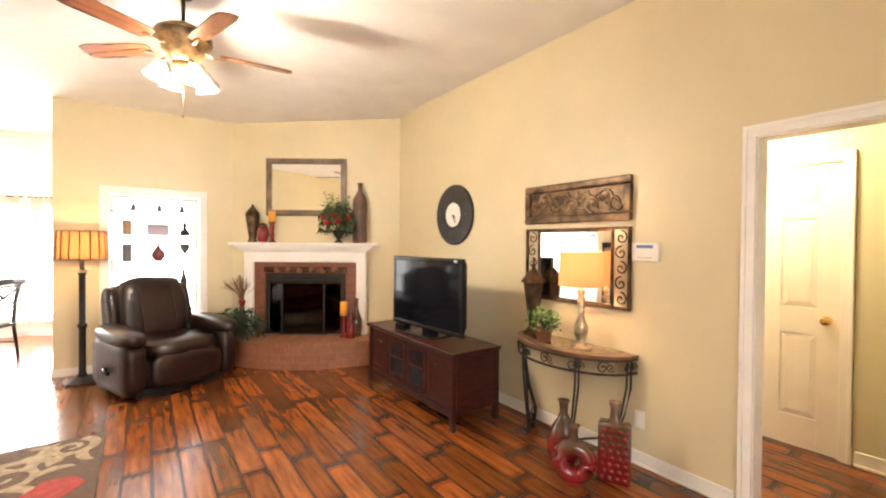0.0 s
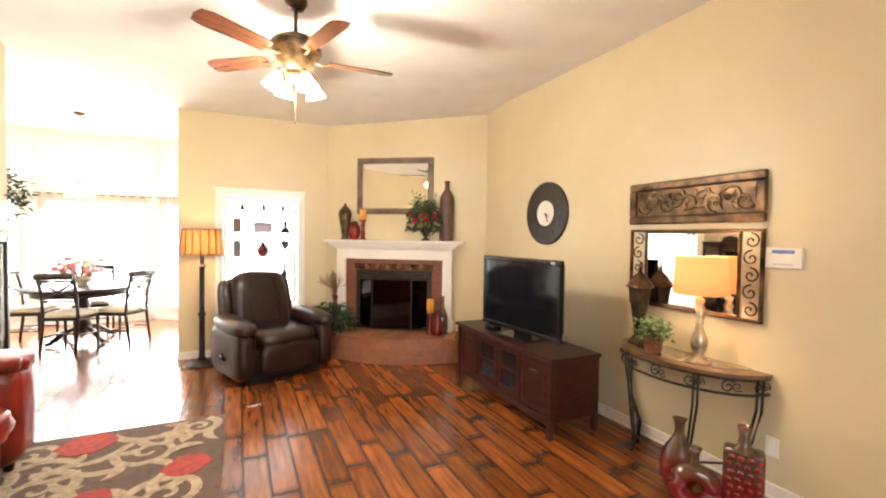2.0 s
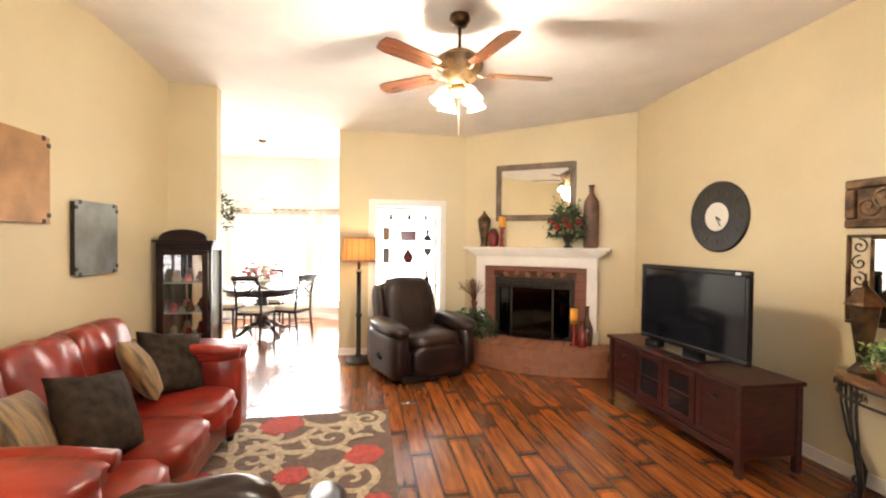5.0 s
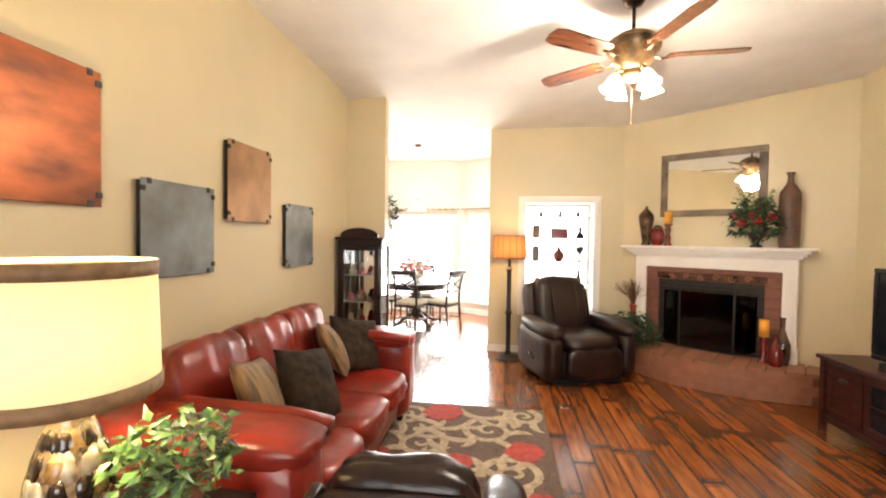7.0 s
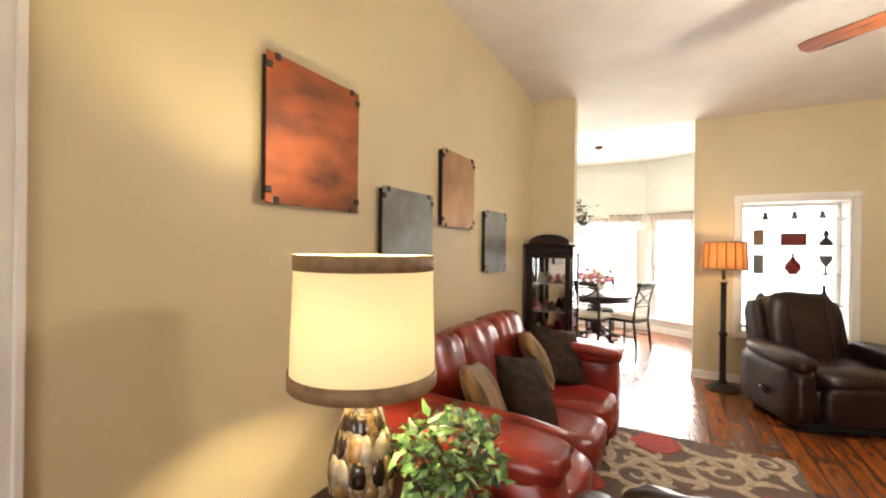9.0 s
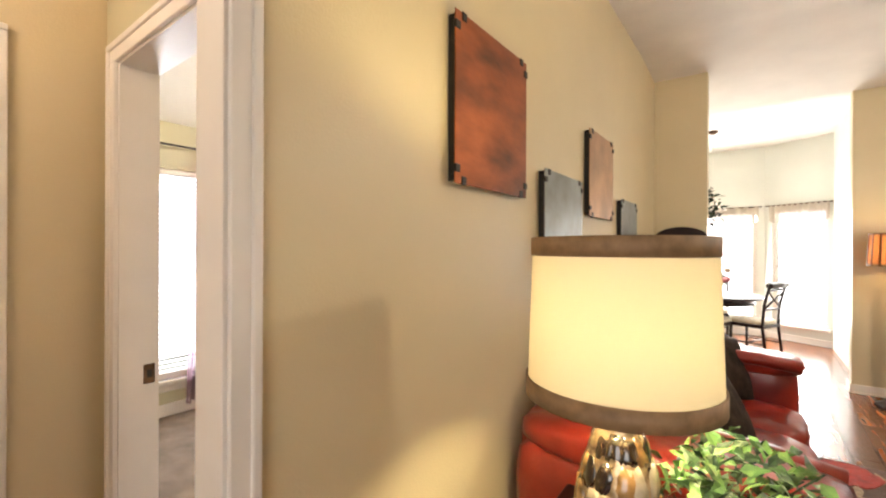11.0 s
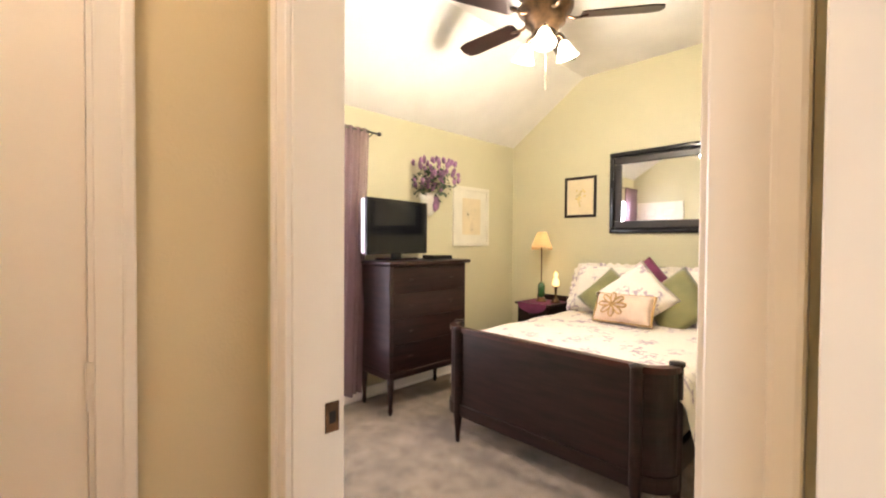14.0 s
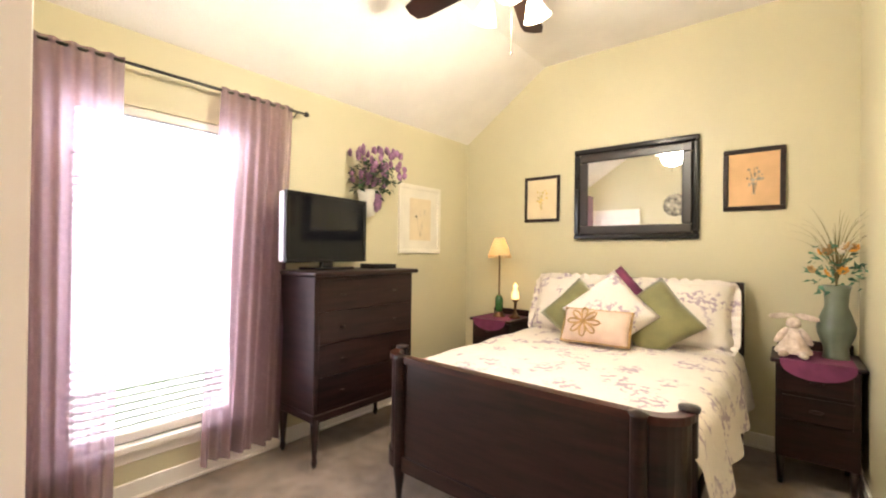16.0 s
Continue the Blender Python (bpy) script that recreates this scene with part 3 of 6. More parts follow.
def panel_door(name, m, w, h, label, hinge_side=1):
    """Six-panel door, hinge at local x = 0, faces towards -y and +y, 36 mm thick."""
    d = tagged(new(name), label, "door", "", "structure")
    d.matrix_world = m
    part("leaf", box((0, -0.009, 0), (w, 0.009, h)), DOORW, d)
    s, mid = 0.115, 0.1
    cols = ((s, w / 2 - mid / 2), (w / 2 + mid / 2, w - s))
    rows = ((0.22, 0.82), (1.005, 1.64), (1.75, h - 0.12))
    for sy in (-1, 1):
        y0, y1 = sorted((sy * 0.0091, sy * 0.022))
        for x0, x1 in ((0, s), (w - s, w), (w / 2 - mid / 2, w / 2 + mid / 2)):
            part("stile", box((x0, y0, 0), (x1, y1, h), 0.001), DOORW, d)
        for z0, z1 in ((0, 0.22), (0.82, 1.005), (1.64, 1.75), (h - 0.12, h)):
            for a, b in cols:
                part("rail", box((a, y0, z0), (b, y1, z1), 0.001), DOORW, d)
    for sy in (-1, 1):
        for a, b in cols:
            for z0, z1 in rows:
                pb = bmesh.new()
                y0, y1 = sy * 0.0095, sy * 0.021
                inset = 0.04
                o = [pb.verts.new((x, y0, z)) for x, z in ((a + 0.006, z0 + 0.006), (b - 0.006, z0 + 0.006), (b - 0.006, z1 - 0.006), (a + 0.006, z1 - 0.006))]
                i = [pb.verts.new((x, y1, z)) for x, z in ((a + inset, z0 + inset), (b - inset, z0 + inset), (b - inset, z1 - inset), (a + inset, z1 - inset))]
                pb.faces.new(i)
                for k in range(4):
                    pb.faces.new((o[k], o[(k + 1) % 4], i[(k + 1) % 4], i[k]))
                part("panel", pb, DOORW, d)
    kx = w - 0.065
    for sy in (-1, 1):
        kb = lathe([(0.0, 0), (0.031, 0), (0.031, 0.006), (0.012, 0.012), (0.011, 0.03), (0.024, 0.038), (0.029, 0.05), (0.024, 0.062), (0.0, 0.066)], 18)
        part("knob", moved(kb, pose(kx, sy * 0.022, 0.93, 90 if sy < 0 else -90)), BRASS, d, "polished brass knob", True)
    for z in (0.22, 1.06, 1.84):
        part("hinge", tube([(-0.004, -0.025 * hinge_side, z - 0.045), (-0.004, -0.025 * hinge_side, z + 0.045)], 0.007), BRASS if name == "door_bedroom" else TRIM, d)
    return d


panel_door("door_hall", pose(4.14, 1.585, 0.008, 0, 0, -90), 0.75, 2.01, "closed white six-panel hallway door")
panel_door("door_lobby", pose(-3.185, 0.495, 0.008, 0, 0, -90), 0.616, 2.01, "closed white six-panel lobby door", -1)
panel_door("door_bedroom", pose(-2.258, 0.968, 0.012, 0, 0, 97), 0.74, 2.0, "white six-panel bedroom door standing open")
panel_door("door_closet", pose(-4.36, 0.972, 0.008, 0, 0, 180), 0.72, 2.01, "closed white six-panel closet door")
strike = thing("strike_plate", pose(-3.0195, 0.915, 0.935, 0, 0, 0), "bronze strike plate let into the door jamb", "strike plate")
part("plate", box((0, -0.018, -0.035), (0.003, 0.018, 0.035), 0.002), BRONZE, strike)
# no real hole: a black block gives the shade inside it
part("latch_hole", box((0.002, -0.008, -0.014), (0.0036, 0.008, 0.014)), SOOT_SHADE, strike)

# bedroom window
wb = tagged(new("window_4"), "white bedroom window with blinds flooded with daylight", "window", "", "structure")
wb.matrix_world = pose(BXW, 1.70, 0, 0, 0, 90)
part("window_frame", moved(frame_bm(0.84, 1.75, 0.05, 0.05), pose(0, 0.06, 1.175)), TRIM, wb)
pn = part("pane", box((-0.38, 0.062, 0.35), (0.38, 0.066, 2.0)), GLASS, wb)
pn.visible_shadow = False
part("window_sill", box((-0.49, -0.05, 0.265), (0.49, 0.04, 0.3), 0.006, 2), TRIM, wb)
part("apron", box((-0.46, -0.015, 0.2), (0.46, -0.001, 0.264), 0.004), TRIM, wb)
blind = thing("window_blind", pose(BXW, 1.70, 0, 0, 0, 90), "white slatted blind over the bedroom window", "blind")
part("head_rail", box((-0.41, 0.005, 2.0), (0.41, 0.045, 2.04), 0.004), TRIM, blind)
slat_mesh = None
for k in range(42):
    if slat_mesh is None:
        s = part("slat", moved(box((-0.40, -0.02, -0.0012), (0.40, 0.02, 0.0012)), pose(0, 0, 0, 20)), glow_cloth("blind_slat", (0.8, 0.78, 0.76), (0.8, 0.78, 0.78), mix=0.5), blind)
        slat_mesh = s.data
    else:
        s = new("slat", slat_mesh)
        s.parent = blind
    s.location = (0, 0.026, 0.36 + k * 0.0392)
ws = tagged(new("window_5"), "white-framed wide front window behind the walker", "window", "", "structure")
ws.matrix_world = pose(0.05, YS, 0, 0, 0, 180)
part("window_frame", moved(frame_bm(2.5, 1.65, 0.06, 0.05), pose(0, 0.06, 1.275)), TRIM, ws)
part("mullion", box((-0.03, 0.02, 0.5), (0.03, 0.06, 2.05), 0.004), TRIM, ws)
part("window_sill", box((-1.3, -0.04, 0.42), (1.3, 0.02, 0.449), 0.006), TRIM, ws)

# ---- lamps of the place ----
def ceiling_fan(name, place, drop, blades, turn, wood, body, lights, power, label):
    """Fan with its canopy at place; blade tips, light kit and pull chain below."""
    f = thing(name, pose(*place), label, "ceiling fan")
    part("canopy", lathe([(0, 0), (0.07, 0), (0.075, -0.03), (0.05, -0.07), (0.02, -0.08), (0, -0.08)]), BRONZE, f, "", True)
    part("downrod", tube([(0, 0, -0.07), (0, 0, -drop)], 0.012), BRONZE, f, "", True)
    part("motor_housing", lathe([(0, -drop + 0.03), (0.05, -drop + 0.03), (0.11, -drop), (0.155, -drop - 0.03), (0.16, -drop - 0.10), (0.125, -drop - 0.13), (0.12, -drop - 0.17), (0.085, -drop - 0.19), (0.08, -drop - 0.22), (0, -drop - 0.22)], 28), body, f, "antique gold banded housing", True)
    part("housing_band", lathe([(0.161, -drop - 0.045), (0.167, -drop - 0.05), (0.167, -drop - 0.085), (0.161, -drop - 0.09)], 28), PEWTER, f, "", True)
    for k in range(blades):
        a = turn + 360 * k / blades
        arm = part("blade_arm", tube([(0.1, 0, -drop - 0.125), (0.17, 0, -drop - 0.15), (0.25, 0, -drop - 0.14)], 0.012, flat=0.6), body, f, "", True, pose(0, 0, 0, 0, 0, a))
        top = [(0.21, -0.045), (0.24, -0.06), (0.6, -0.07), (0.66, -0.055), (0.675, 0), (0.66, 0.055), (0.6, 0.07), (0.24, 0.06), (0.21, 0.045)]
        b = moved(prism(top, -0.004, 0.004), pose(0, 0, -drop - 0.13, 12))
        part("blade", b, wood, f, "reddish brown wood blade", False, pose(0, 0, 0, 0, 0, a))
    z0 = -drop - 0.215
    part("light_hub", lathe([(0.06, z0), (0.075, z0 - 0.02), (0.06, z0 - 0.055), (0.02, z0 - 0.075), (0, z0 - 0.08)], 20), body, f, "", True)
    for k in range(lights):
        a = turn + 25 + 360 * k / lights
        m = pose(0, 0, 0, 0, 0, a)
        part("light_arm", tube([(0.05, 0, z0 - 0.03), (0.09, 0, z0 - 0.005), (0.12, 0, z0 - 0.02), (0.125, 0, z0 - 0.05)], 0.009), body, f, "", True, m)
        sh = lathe([(0.02, 0), (0.032, -0.015), (0.045, -0.05), (0.06, -0.085), (0.07, -0.1)], 20)
        part("glass_shade", moved(sh, pose(0.125, 0, z0 - 0.045, 0, -18)), OPAL, f, "lit frosted glass bell shade", True, m)
    ch = tube([(0.0, 0.01, z0 - 0.075), (0.0, 0.01, z0 - 0.33)], 0.002, 5)
    part("pull_chain", lathe([(0, -0.01), (0.006, 0), (0, 0.012)], 8, (0, 0.01, z0 - 0.34), ch), BRONZE, f)
    bulb(name + "_light", (place[0], place[1], place[2] + z0 - 0.17), power, (1, 0.89, 0.73), 0.12)
    return f


FANWOOD = mat("fan_blade_wood", (0.17, 0.055, 0.022), 0.24, var=0.3, scale=5, stretch=(1, 8, 1), coat=0.5)
GOLDBODY = mat("antique_gold", (0.34, 0.21, 0.10), 0.32, 0.75, var=0.4, scale=14)
ceiling_fan("ceiling_fan", (0.485, 3.26, ZC + 0.02), 0.27, 5, -3, FANWOOD, GOLDBODY, 4, 185, "antique gold ceiling fan with five wood blades, lit")
ceiling_fan("ceiling_fan", (-3.58, 2.66, 3.03), 0.20, 5, 36, DARKWOOD, BRONZE, 3, 150, "dark bronze bedroom ceiling fan with lit shades")


def drum(r0, r1, h, z, seg=40, wave=0.0):
    bm = bmesh.new()
    rings = []
    for i in range(7):
        u = i / 6
        r = r0 + (r1 - r0) * u
        rings.append([bm.verts.new(((r + wave * math.cos(k * 8 * math.pi * 2 / seg)) * math.cos(2 * math.pi * k / seg), (r + wave * math.cos(k * 8 * math.pi * 2 / seg)) * math.sin(2 * math.pi * k / seg), z + h * u)) for k in range(seg)])
    for a, b in zip(rings, rings[1:]):
        for k in range(seg):
            bm.faces.new((a[k], a[(k + 1) % seg], b[(k + 1) % seg], b[k]))
    return bm


def ring(r, z0, z1, t=0.004, seg=40):
    return lathe([(r - t, z0), (r, z0), (r, z1), (r - t, z1), (r - t, z0)], seg)


# end table by the sofa with its lamp and plant
et = thing("end_table", pose(-1.45, 1.4, 0), "dark wood end table beside the red sofa", "table")
part("tabletop", box((-0.3, -0.3, 0.585), (0.3, 0.3, 0.615), 0.008, 2), DARKWOOD, et)
part("apron", box((-0.26, -0.26, 0.51), (0.26, 0.26, 0.584), 0.004), DARKWOOD, et)
for sx in (-1, 1):
    for sy in (-1, 1):
        part("leg", lathe([(0, 0), (0.018, 0), (0.022, 0.1), (0.028, 0.4), (0.03, 0.51), (0, 0.51)], 10, (sx * 0.23, sy * 0.23, 0)), DARKWOOD, et, "", True)
tl = thing("table_lamp", pose(-1.505, 1.37, 0.615), "table lamp, shell mosaic base, cream banded drum shade", "lamp")
part("base", lathe([(0, 0), (0.075, 0), (0.078, 0.02), (0.06, 0.03), (0.085, 0.10), (0.095, 0.17), (0.085, 0.26), (0.055, 0.35), (0.04, 0.38), (0.045, 0.40), (0.02, 0.42), (0.012, 0.46), (0, 0.46)], 24), LAMP_MOSAIC, tl, "shell and stone mosaic", True)
SHARDS = (LAMP_MOSAIC, mat("smoky_shard", (0.035, 0.02, 0.012), 0.12, var=0.4, scale=20, coat=0.6), mat("amber_shard", (0.36, 0.20, 0.07), 0.15, var=0.5, scale=20, coat=0.6), mat("pearl_shard", (0.62, 0.52, 0.36), 0.2, var=0.3, scale=16, coat=0.5))
rl = random.Random(3)
for row in range(5):
    for k in range(13):
        a = 2 * math.pi * (k + 0.5 * (row % 2) + rl.uniform(-0.2, 0.2)) / 13
        z = 0.075 + row * 0.062
        r = (0.080, 0.092, 0.092, 0.078, 0.058)[row]
        shard = puff((-0.007, -0.021, -0.037), (0.007, 0.021, 0.037), 3.5, 4, 5, 0.3, None, row * 13 + k)
        part("shell_shard", moved(shard, Matrix.Translation((r * math.cos(a), r * math.sin(a), z)) @ pose(0, 0, 0, 0, 0, math.degrees(a)) @ pose(0, 0, 0, rl.uniform(-18, 18), (8, 2, -6, -14, -18)[row], 0)), SHARDS[rl.choice((0, 1, 1, 2, 3))], tl, "", True)
part("shade", drum(0.212, 0.20, 0.37, 0.435), SHADE_Y, tl, "glowing cream drum shade", True)
part("lower_band", ring(0.2165, 0.432, 0.475), BAND, tl, "tan ribbon band", True)
part("upper_band", ring(0.2045, 0.762, 0.805), BAND, tl, "tan ribbon band", True)
part("harp", tube([(0, 0, 0.45), (0.05, 0, 0.5), (0.05, 0, 0.66), (0, 0, 0.72)], 0.004, 6), BRASS, tl)
bulb("table_lamp_bulb", (-1.505, 1.37, 1.23), 52, (1, 0.83, 0.46), 0.05)


def pot_plant(name, m, label, pot_profile, pot_mat, center, r, zs, count, size, leaf, seed, extra=None):
    rnd = random.Random(seed)
    p = thing(name, m, label, "plant")
    part("pot", lathe(pot_profile, 18), pot_mat, p, "", True)
    st = bmesh.new()
    for _ in range(16):
        a, q = rnd.uniform(0, 6.28), rnd.uniform(0.3, 0.85)
        tube([(0, 0, pot_profile[-2][1] - 0.01), (0.4 * q * r * math.cos(a), 0.4 * q * r * math.sin(a), center[2]), (q * r * math.cos(a), q * r * math.sin(a), center[2] + rnd.uniform(-0.4, 0.6) * r * zs)], 0.0025, 5, st)
    part("stalk", st, LEAF_D, p)
    part("foliage", leaves(count, ball_spot(rnd, center, r, zs), size, rnd), leaf, p)
    part("inner_foliage", leaves(count // 3, ball_spot(rnd, center, r * 0.8, zs, 0.1), size, rnd), LEAF_D, p)
    return p


POTP = [(0, 0), (0.05, 0), (0.065, 0.09), (0.07, 0.1), (0.06, 0.1), (0, 0.09)]
pot_plant("potted_plant", pose(-1.27, 1.48, 0.615), "leafy green ivy in a small pot on the end table", POTP, POT, (0, 0, 0.22), 0.175, 0.85, 330, 0.032, LEAF_L, 11)

# console table against the TV wall
CX, CY = XE - 0.005, 2.08
ct = thing("console_table", pose(CX, CY, 0, 0, 0, -90), "half-round wrought iron console with a wood and stone top", "table")


def halfmoon(w, d, n=26):
    return [(w * math.cos(math.pi + math.pi * k / n), d * math.sin(math.pi + math.pi * k / n)) for k in range(n + 1)]


part("tabletop", prism(halfmoon(0.50, 0.36), 0.70, 0.722), mat("console_top_wood", (0.22, 0.11, 0.055), 0.3, var=0.4, scale=7, coat=0.3), ct, "brown wood rim")
part("glass_inset", prism(halfmoon(0.40, 0.27), 0.722, 0.7255), mat("mottled_stone", (0.30, 0.20, 0.12), 0.12, var=0.5, scale=9, coat=0.5), ct, "polished mottled stone inset")
for z in (0.69, 0.60):
    part("apron_band", tube([(0.97 * x, 0.97 * y, z) for x, y in halfmoon(0.50, 0.36)], 0.009), BLACKM, ct, "", True)
for k in range(7):
    a = math.pi + math.pi * (k + 0.5) / 7
    cx, cy = 0.485 * math.cos(a), 0.35 * math.sin(a)
    tx, ty = -math.sin(a), math.cos(a)
    pts = spiral(0, 0.645, 0.036, 1.4 if k % 2 else -1.4, 0.006, 0.6)
    part("scroll", tube([(cx + tx * u, cy + ty * u, z) for u, z in pts], 0.005, 6), BLACKM, ct, "", True)
    part("scroll", tube([(cx + tx * (u * 0.7 + 0.05), cy + ty * (u * 0.7 + 0.05), 0.645 + (z - 0.645) * -0.7) for u, z in pts], 0.004, 6), BLACKM, ct, "", True)
for sx, sy in ((-0.47, -0.06), (0.47, -0.06), (-0.24, -0.30), (0.24, -0.30)):
    k = 0.72 if abs(sx) > 0.3 else 0.80
    for o in (-0.014, 0.014):
        part("leg", tube([(sx + o, sy, 0.69), (sx * 0.99 + o, sy, 0.5), (sx * 0.9 + o * 0.8, sy, 0.3), (sx * k + o * 0.6, sy, 0.12), (sx * k + o * 0.3, sy - 0.01, 0.02)], 0.008), BLACKM, ct, "", True)
    part("foot_scroll", tube([(sx * k + (u if sx > 0 else -u), sy - 0.01, z) for u, z in spiral(0.03, 0.045, 0.034, 1.3, 0.004, math.pi)], 0.009), BLACKM, ct, "", True)
part("stretcher", tube([(-0.36, -0.06, 0.14), (-0.19, -0.29, 0.12), (0.19, -0.29, 0.12), (0.36, -0.06, 0.14)], 0.008), BLACKM, ct, "", True)


def on(base, x, y, z=0.0, turn=0.0):
    return base @ pose(x, y, z, 0, 0, turn)


CT = pose(CX, CY, 0, 0, 0, -90)
cl = thing("table_lamp", on(CT, 0.16, -0.16, 0.7255), "slim silvered lamp with a glowing amber drum shade", "lamp")
part("base", lathe([(0, 0), (0.075, 0), (0.075, 0.012), (0.05, 0.02), (0.03, 0.05), (0.045, 0.10), (0.05, 0.15), (0.028, 0.2), (0.02, 0.24), (0.032, 0.25), (0.02, 0.262), (0.03, 0.29), (0.018, 0.31), (0.032, 0.345), (0.016, 0.36), (0.03, 0.395), (0.012, 0.41), (0.01, 0.47), (0, 0.47)], 20), SILVERLEAF, cl, "", True)
part("shade", drum(0.155, 0.145, 0.235, 0.435), SHADE_O, cl, "glowing mottled amber shade", True)
lampp = (CT @ Vector((0.16, -0.16, 1.30)))
bulb("console_lamp_bulb", lampp, 12, (1, 0.76, 0.46), 0.05)
lan = thing("lantern", on(CT, -0.32, -0.12, 0.7255), "tall dark bronze tapered lantern on the console", "lantern")
part("body", lathe([(0, 0), (0.075, 0), (0.08, 0.02), (0.035, 0.07), (0.04, 0.12), (0.075, 0.36), (0.085, 0.42), (0.0, 0.42)], 6), mat("lantern_metal", (0.09, 0.06, 0.035), 0.35, 0.7, var=0.4, scale=10), lan)
part("roof", lathe([(0.105, 0.42), (0.1, 0.435), (0.05, 0.5), (0.018, 0.53), (0.012, 0.55), (0.018, 0.56), (0, 0.575)], 6), BRONZE, lan)
part("finial", tube([(0, 0, 0.565), (0, 0, 0.61)], 0.006, 6), BRONZE, lan)
pot_plant("potted_plant", on(CT, -0.12, -0.22, 0.7255), "bright leafy ivy in a terracotta pot on the console", POTP, POT, (0, 0, 0.15), 0.135, 0.75, 300, 0.022, LEAF_L, 12)


def bottle(name, m, label, profile, material, squash=1.0, seg=24):
    b = thing(name, m, label, "vase")
    part("body", lathe(profile, seg, squash=squash), material, b, "", True)
    return b


DRIP = bpy.data.materials.new("drip_glaze_red_brown")
DRIP.use_nodes = True
_n = DRIP.node_tree
_tc, _sp, _nz, _ad, _rp = (_n.nodes.new("ShaderNode" + k) for k in ("TexCoord", "SeparateXYZ", "TexNoise", "Math", "ValToRGB"))
_nz.inputs["Scale"].default_value = 9
_ad.operation = "MULTIPLY_ADD"
_ad.inputs[1].default_value = 0.10
_n.links.new(_tc.outputs["Object"], _sp.inputs[0])
_n.links.new(_tc.outputs["Object"], _nz.inputs["Vector"])
_n.links.new(_nz.outputs[0], _ad.inputs[0])
_n.links.new(_sp.outputs[2], _ad.inputs[2])
_n.links.new(_ad.outputs[0], _rp.inputs[0])
_e = _rp.color_ramp.elements
_e[0].position, _e[0].color = 0.2, (0.20, 0.010, 0.012, 1)
_e[1].position, _e[1].color = 0.31, (0.085, 0.045, 0.028, 1)
_b = _n.nodes["Principled BSDF"]
_n.links.new(_rp.outputs[0], _b.inputs["Base Color"])
_b.inputs["Roughness"].default_value, _b.inputs["Coat Weight"].default_value = 0.15, 0.4

bottle("floor_vase", pose(2.55, 1.87, 0), "red and brown drip-glazed round floor vase", [(0, 0), (0.07, 0), (0.10, 0.06), (0.105, 0.14), (0.085, 0.23), (0.04, 0.30), (0.026, 0.34), (0.03, 0.40), (0.042, 0.42), (0.034, 0.42), (0, 0.36)], DRIP)
rv = thing("floor_vase", pose(2.41, 1.68, 0, 0, 0, -52), "ring-shaped red and brown glazed vase with a hole", "vase")
part("ring_body", tube([(0.085 * math.cos(a * math.pi / 12), 0, 0.135 + 0.085 * math.sin(a * math.pi / 12)) for a in range(25)], 0.048, 12), DRIP, rv, "", True)
part("foot", box((-0.05, -0.04, 0), (0.05, 0.04, 0.02), 0.01, 2), DRIP, rv)
part("neck", lathe([(0.03, 0.25), (0.022, 0.29), (0.024, 0.33), (0.036, 0.355), (0.026, 0.352), (0, 0.3)], 16), DRIP, rv, "", True)
sv = thing("floor_vase", pose(2.64, 1.555, 0, 0, 0, -62), "tall square red glazed vase with knobbly sides", "vase")
part("body", box((-0.095, -0.055, 0), (0.095, 0.055, 0.36), 0.018, 3), DRIP, sv, "", True)
part("neck", lathe([(0.06, 0.345), (0.03, 0.385), (0.026, 0.43), (0.036, 0.485), (0.03, 0.485), (0, 0.42)], 16), BROWN_GLAZE, sv, "", True)
for r in range(8):
    for c in range(4):
        part("knob", puff((-0.017, -0.012, -0.015), (0.017, 0.012, 0.015), 2.4, 5, 6), RED_GLAZE, sv, "", True, pose(-0.066 + 0.044 * c + (0.01 if r % 2 else -0.004), -0.054, 0.035 + r * 0.041))

# wall pieces over the console
PANELP = pose(XE - 0.001, 2.115, 1.77, 0, 0, -90)
wp = thing("carved_wall_panel", PANELP, "long bronze wall panel with raised leaf scrolls", "wall panel")
part("frame", frame_bm(0.96, 0.31, 0.06, 0.034, 0.012), BRONZE, wp)
part("backing", box((-0.44, -0.012, -0.115), (0.44, -0.001, 0.115)), BRONZE, wp)
rs = random.Random(8)
for k in range(9):
    cx = -0.36 + 0.09 * k
    sg = 1 if k % 2 else -1
    part("scroll", tube([(u, -0.02, z) for u, z in spiral(cx, 0.02 * sg, 0.055, 1.35 * sg, 0.012, 0.8 * k)], 0.011, 7, taper=0.5), PEWTER, wp, "", True)
    lf = bmesh.new()
    for q in range(4):
        a = rs.uniform(0, 6.28)
        merge(lf, moved(puff((-0.03, -0.008, -0.012), (0.03, 0.008, 0.012), 2, 5, 5), pose(cx + 0.045 + 0.03 * math.cos(a), -0.017, 0.055 * math.sin(a), 0, math.degrees(a), 0)))
    part("leaf_relief", lf, PEWTER, wp, "", True)
wm = thing("wall_mirror", pose(XE - 0.001, 2.11, 1.29, 0, 0, -90), "iron scroll framed wall mirror hung landscape", "mirror")
part("frame", frame_bm(0.94, 0.57, 0.018, 0.03), BRONZE, wm)
part("mirror_glass", box((-0.33, -0.014, -0.265), (0.33, -0.002, 0.265)), MIRROR, wm)
part("inner_frame", frame_bm(0.68, 0.54, 0.016, 0.026), BRONZE, wm)
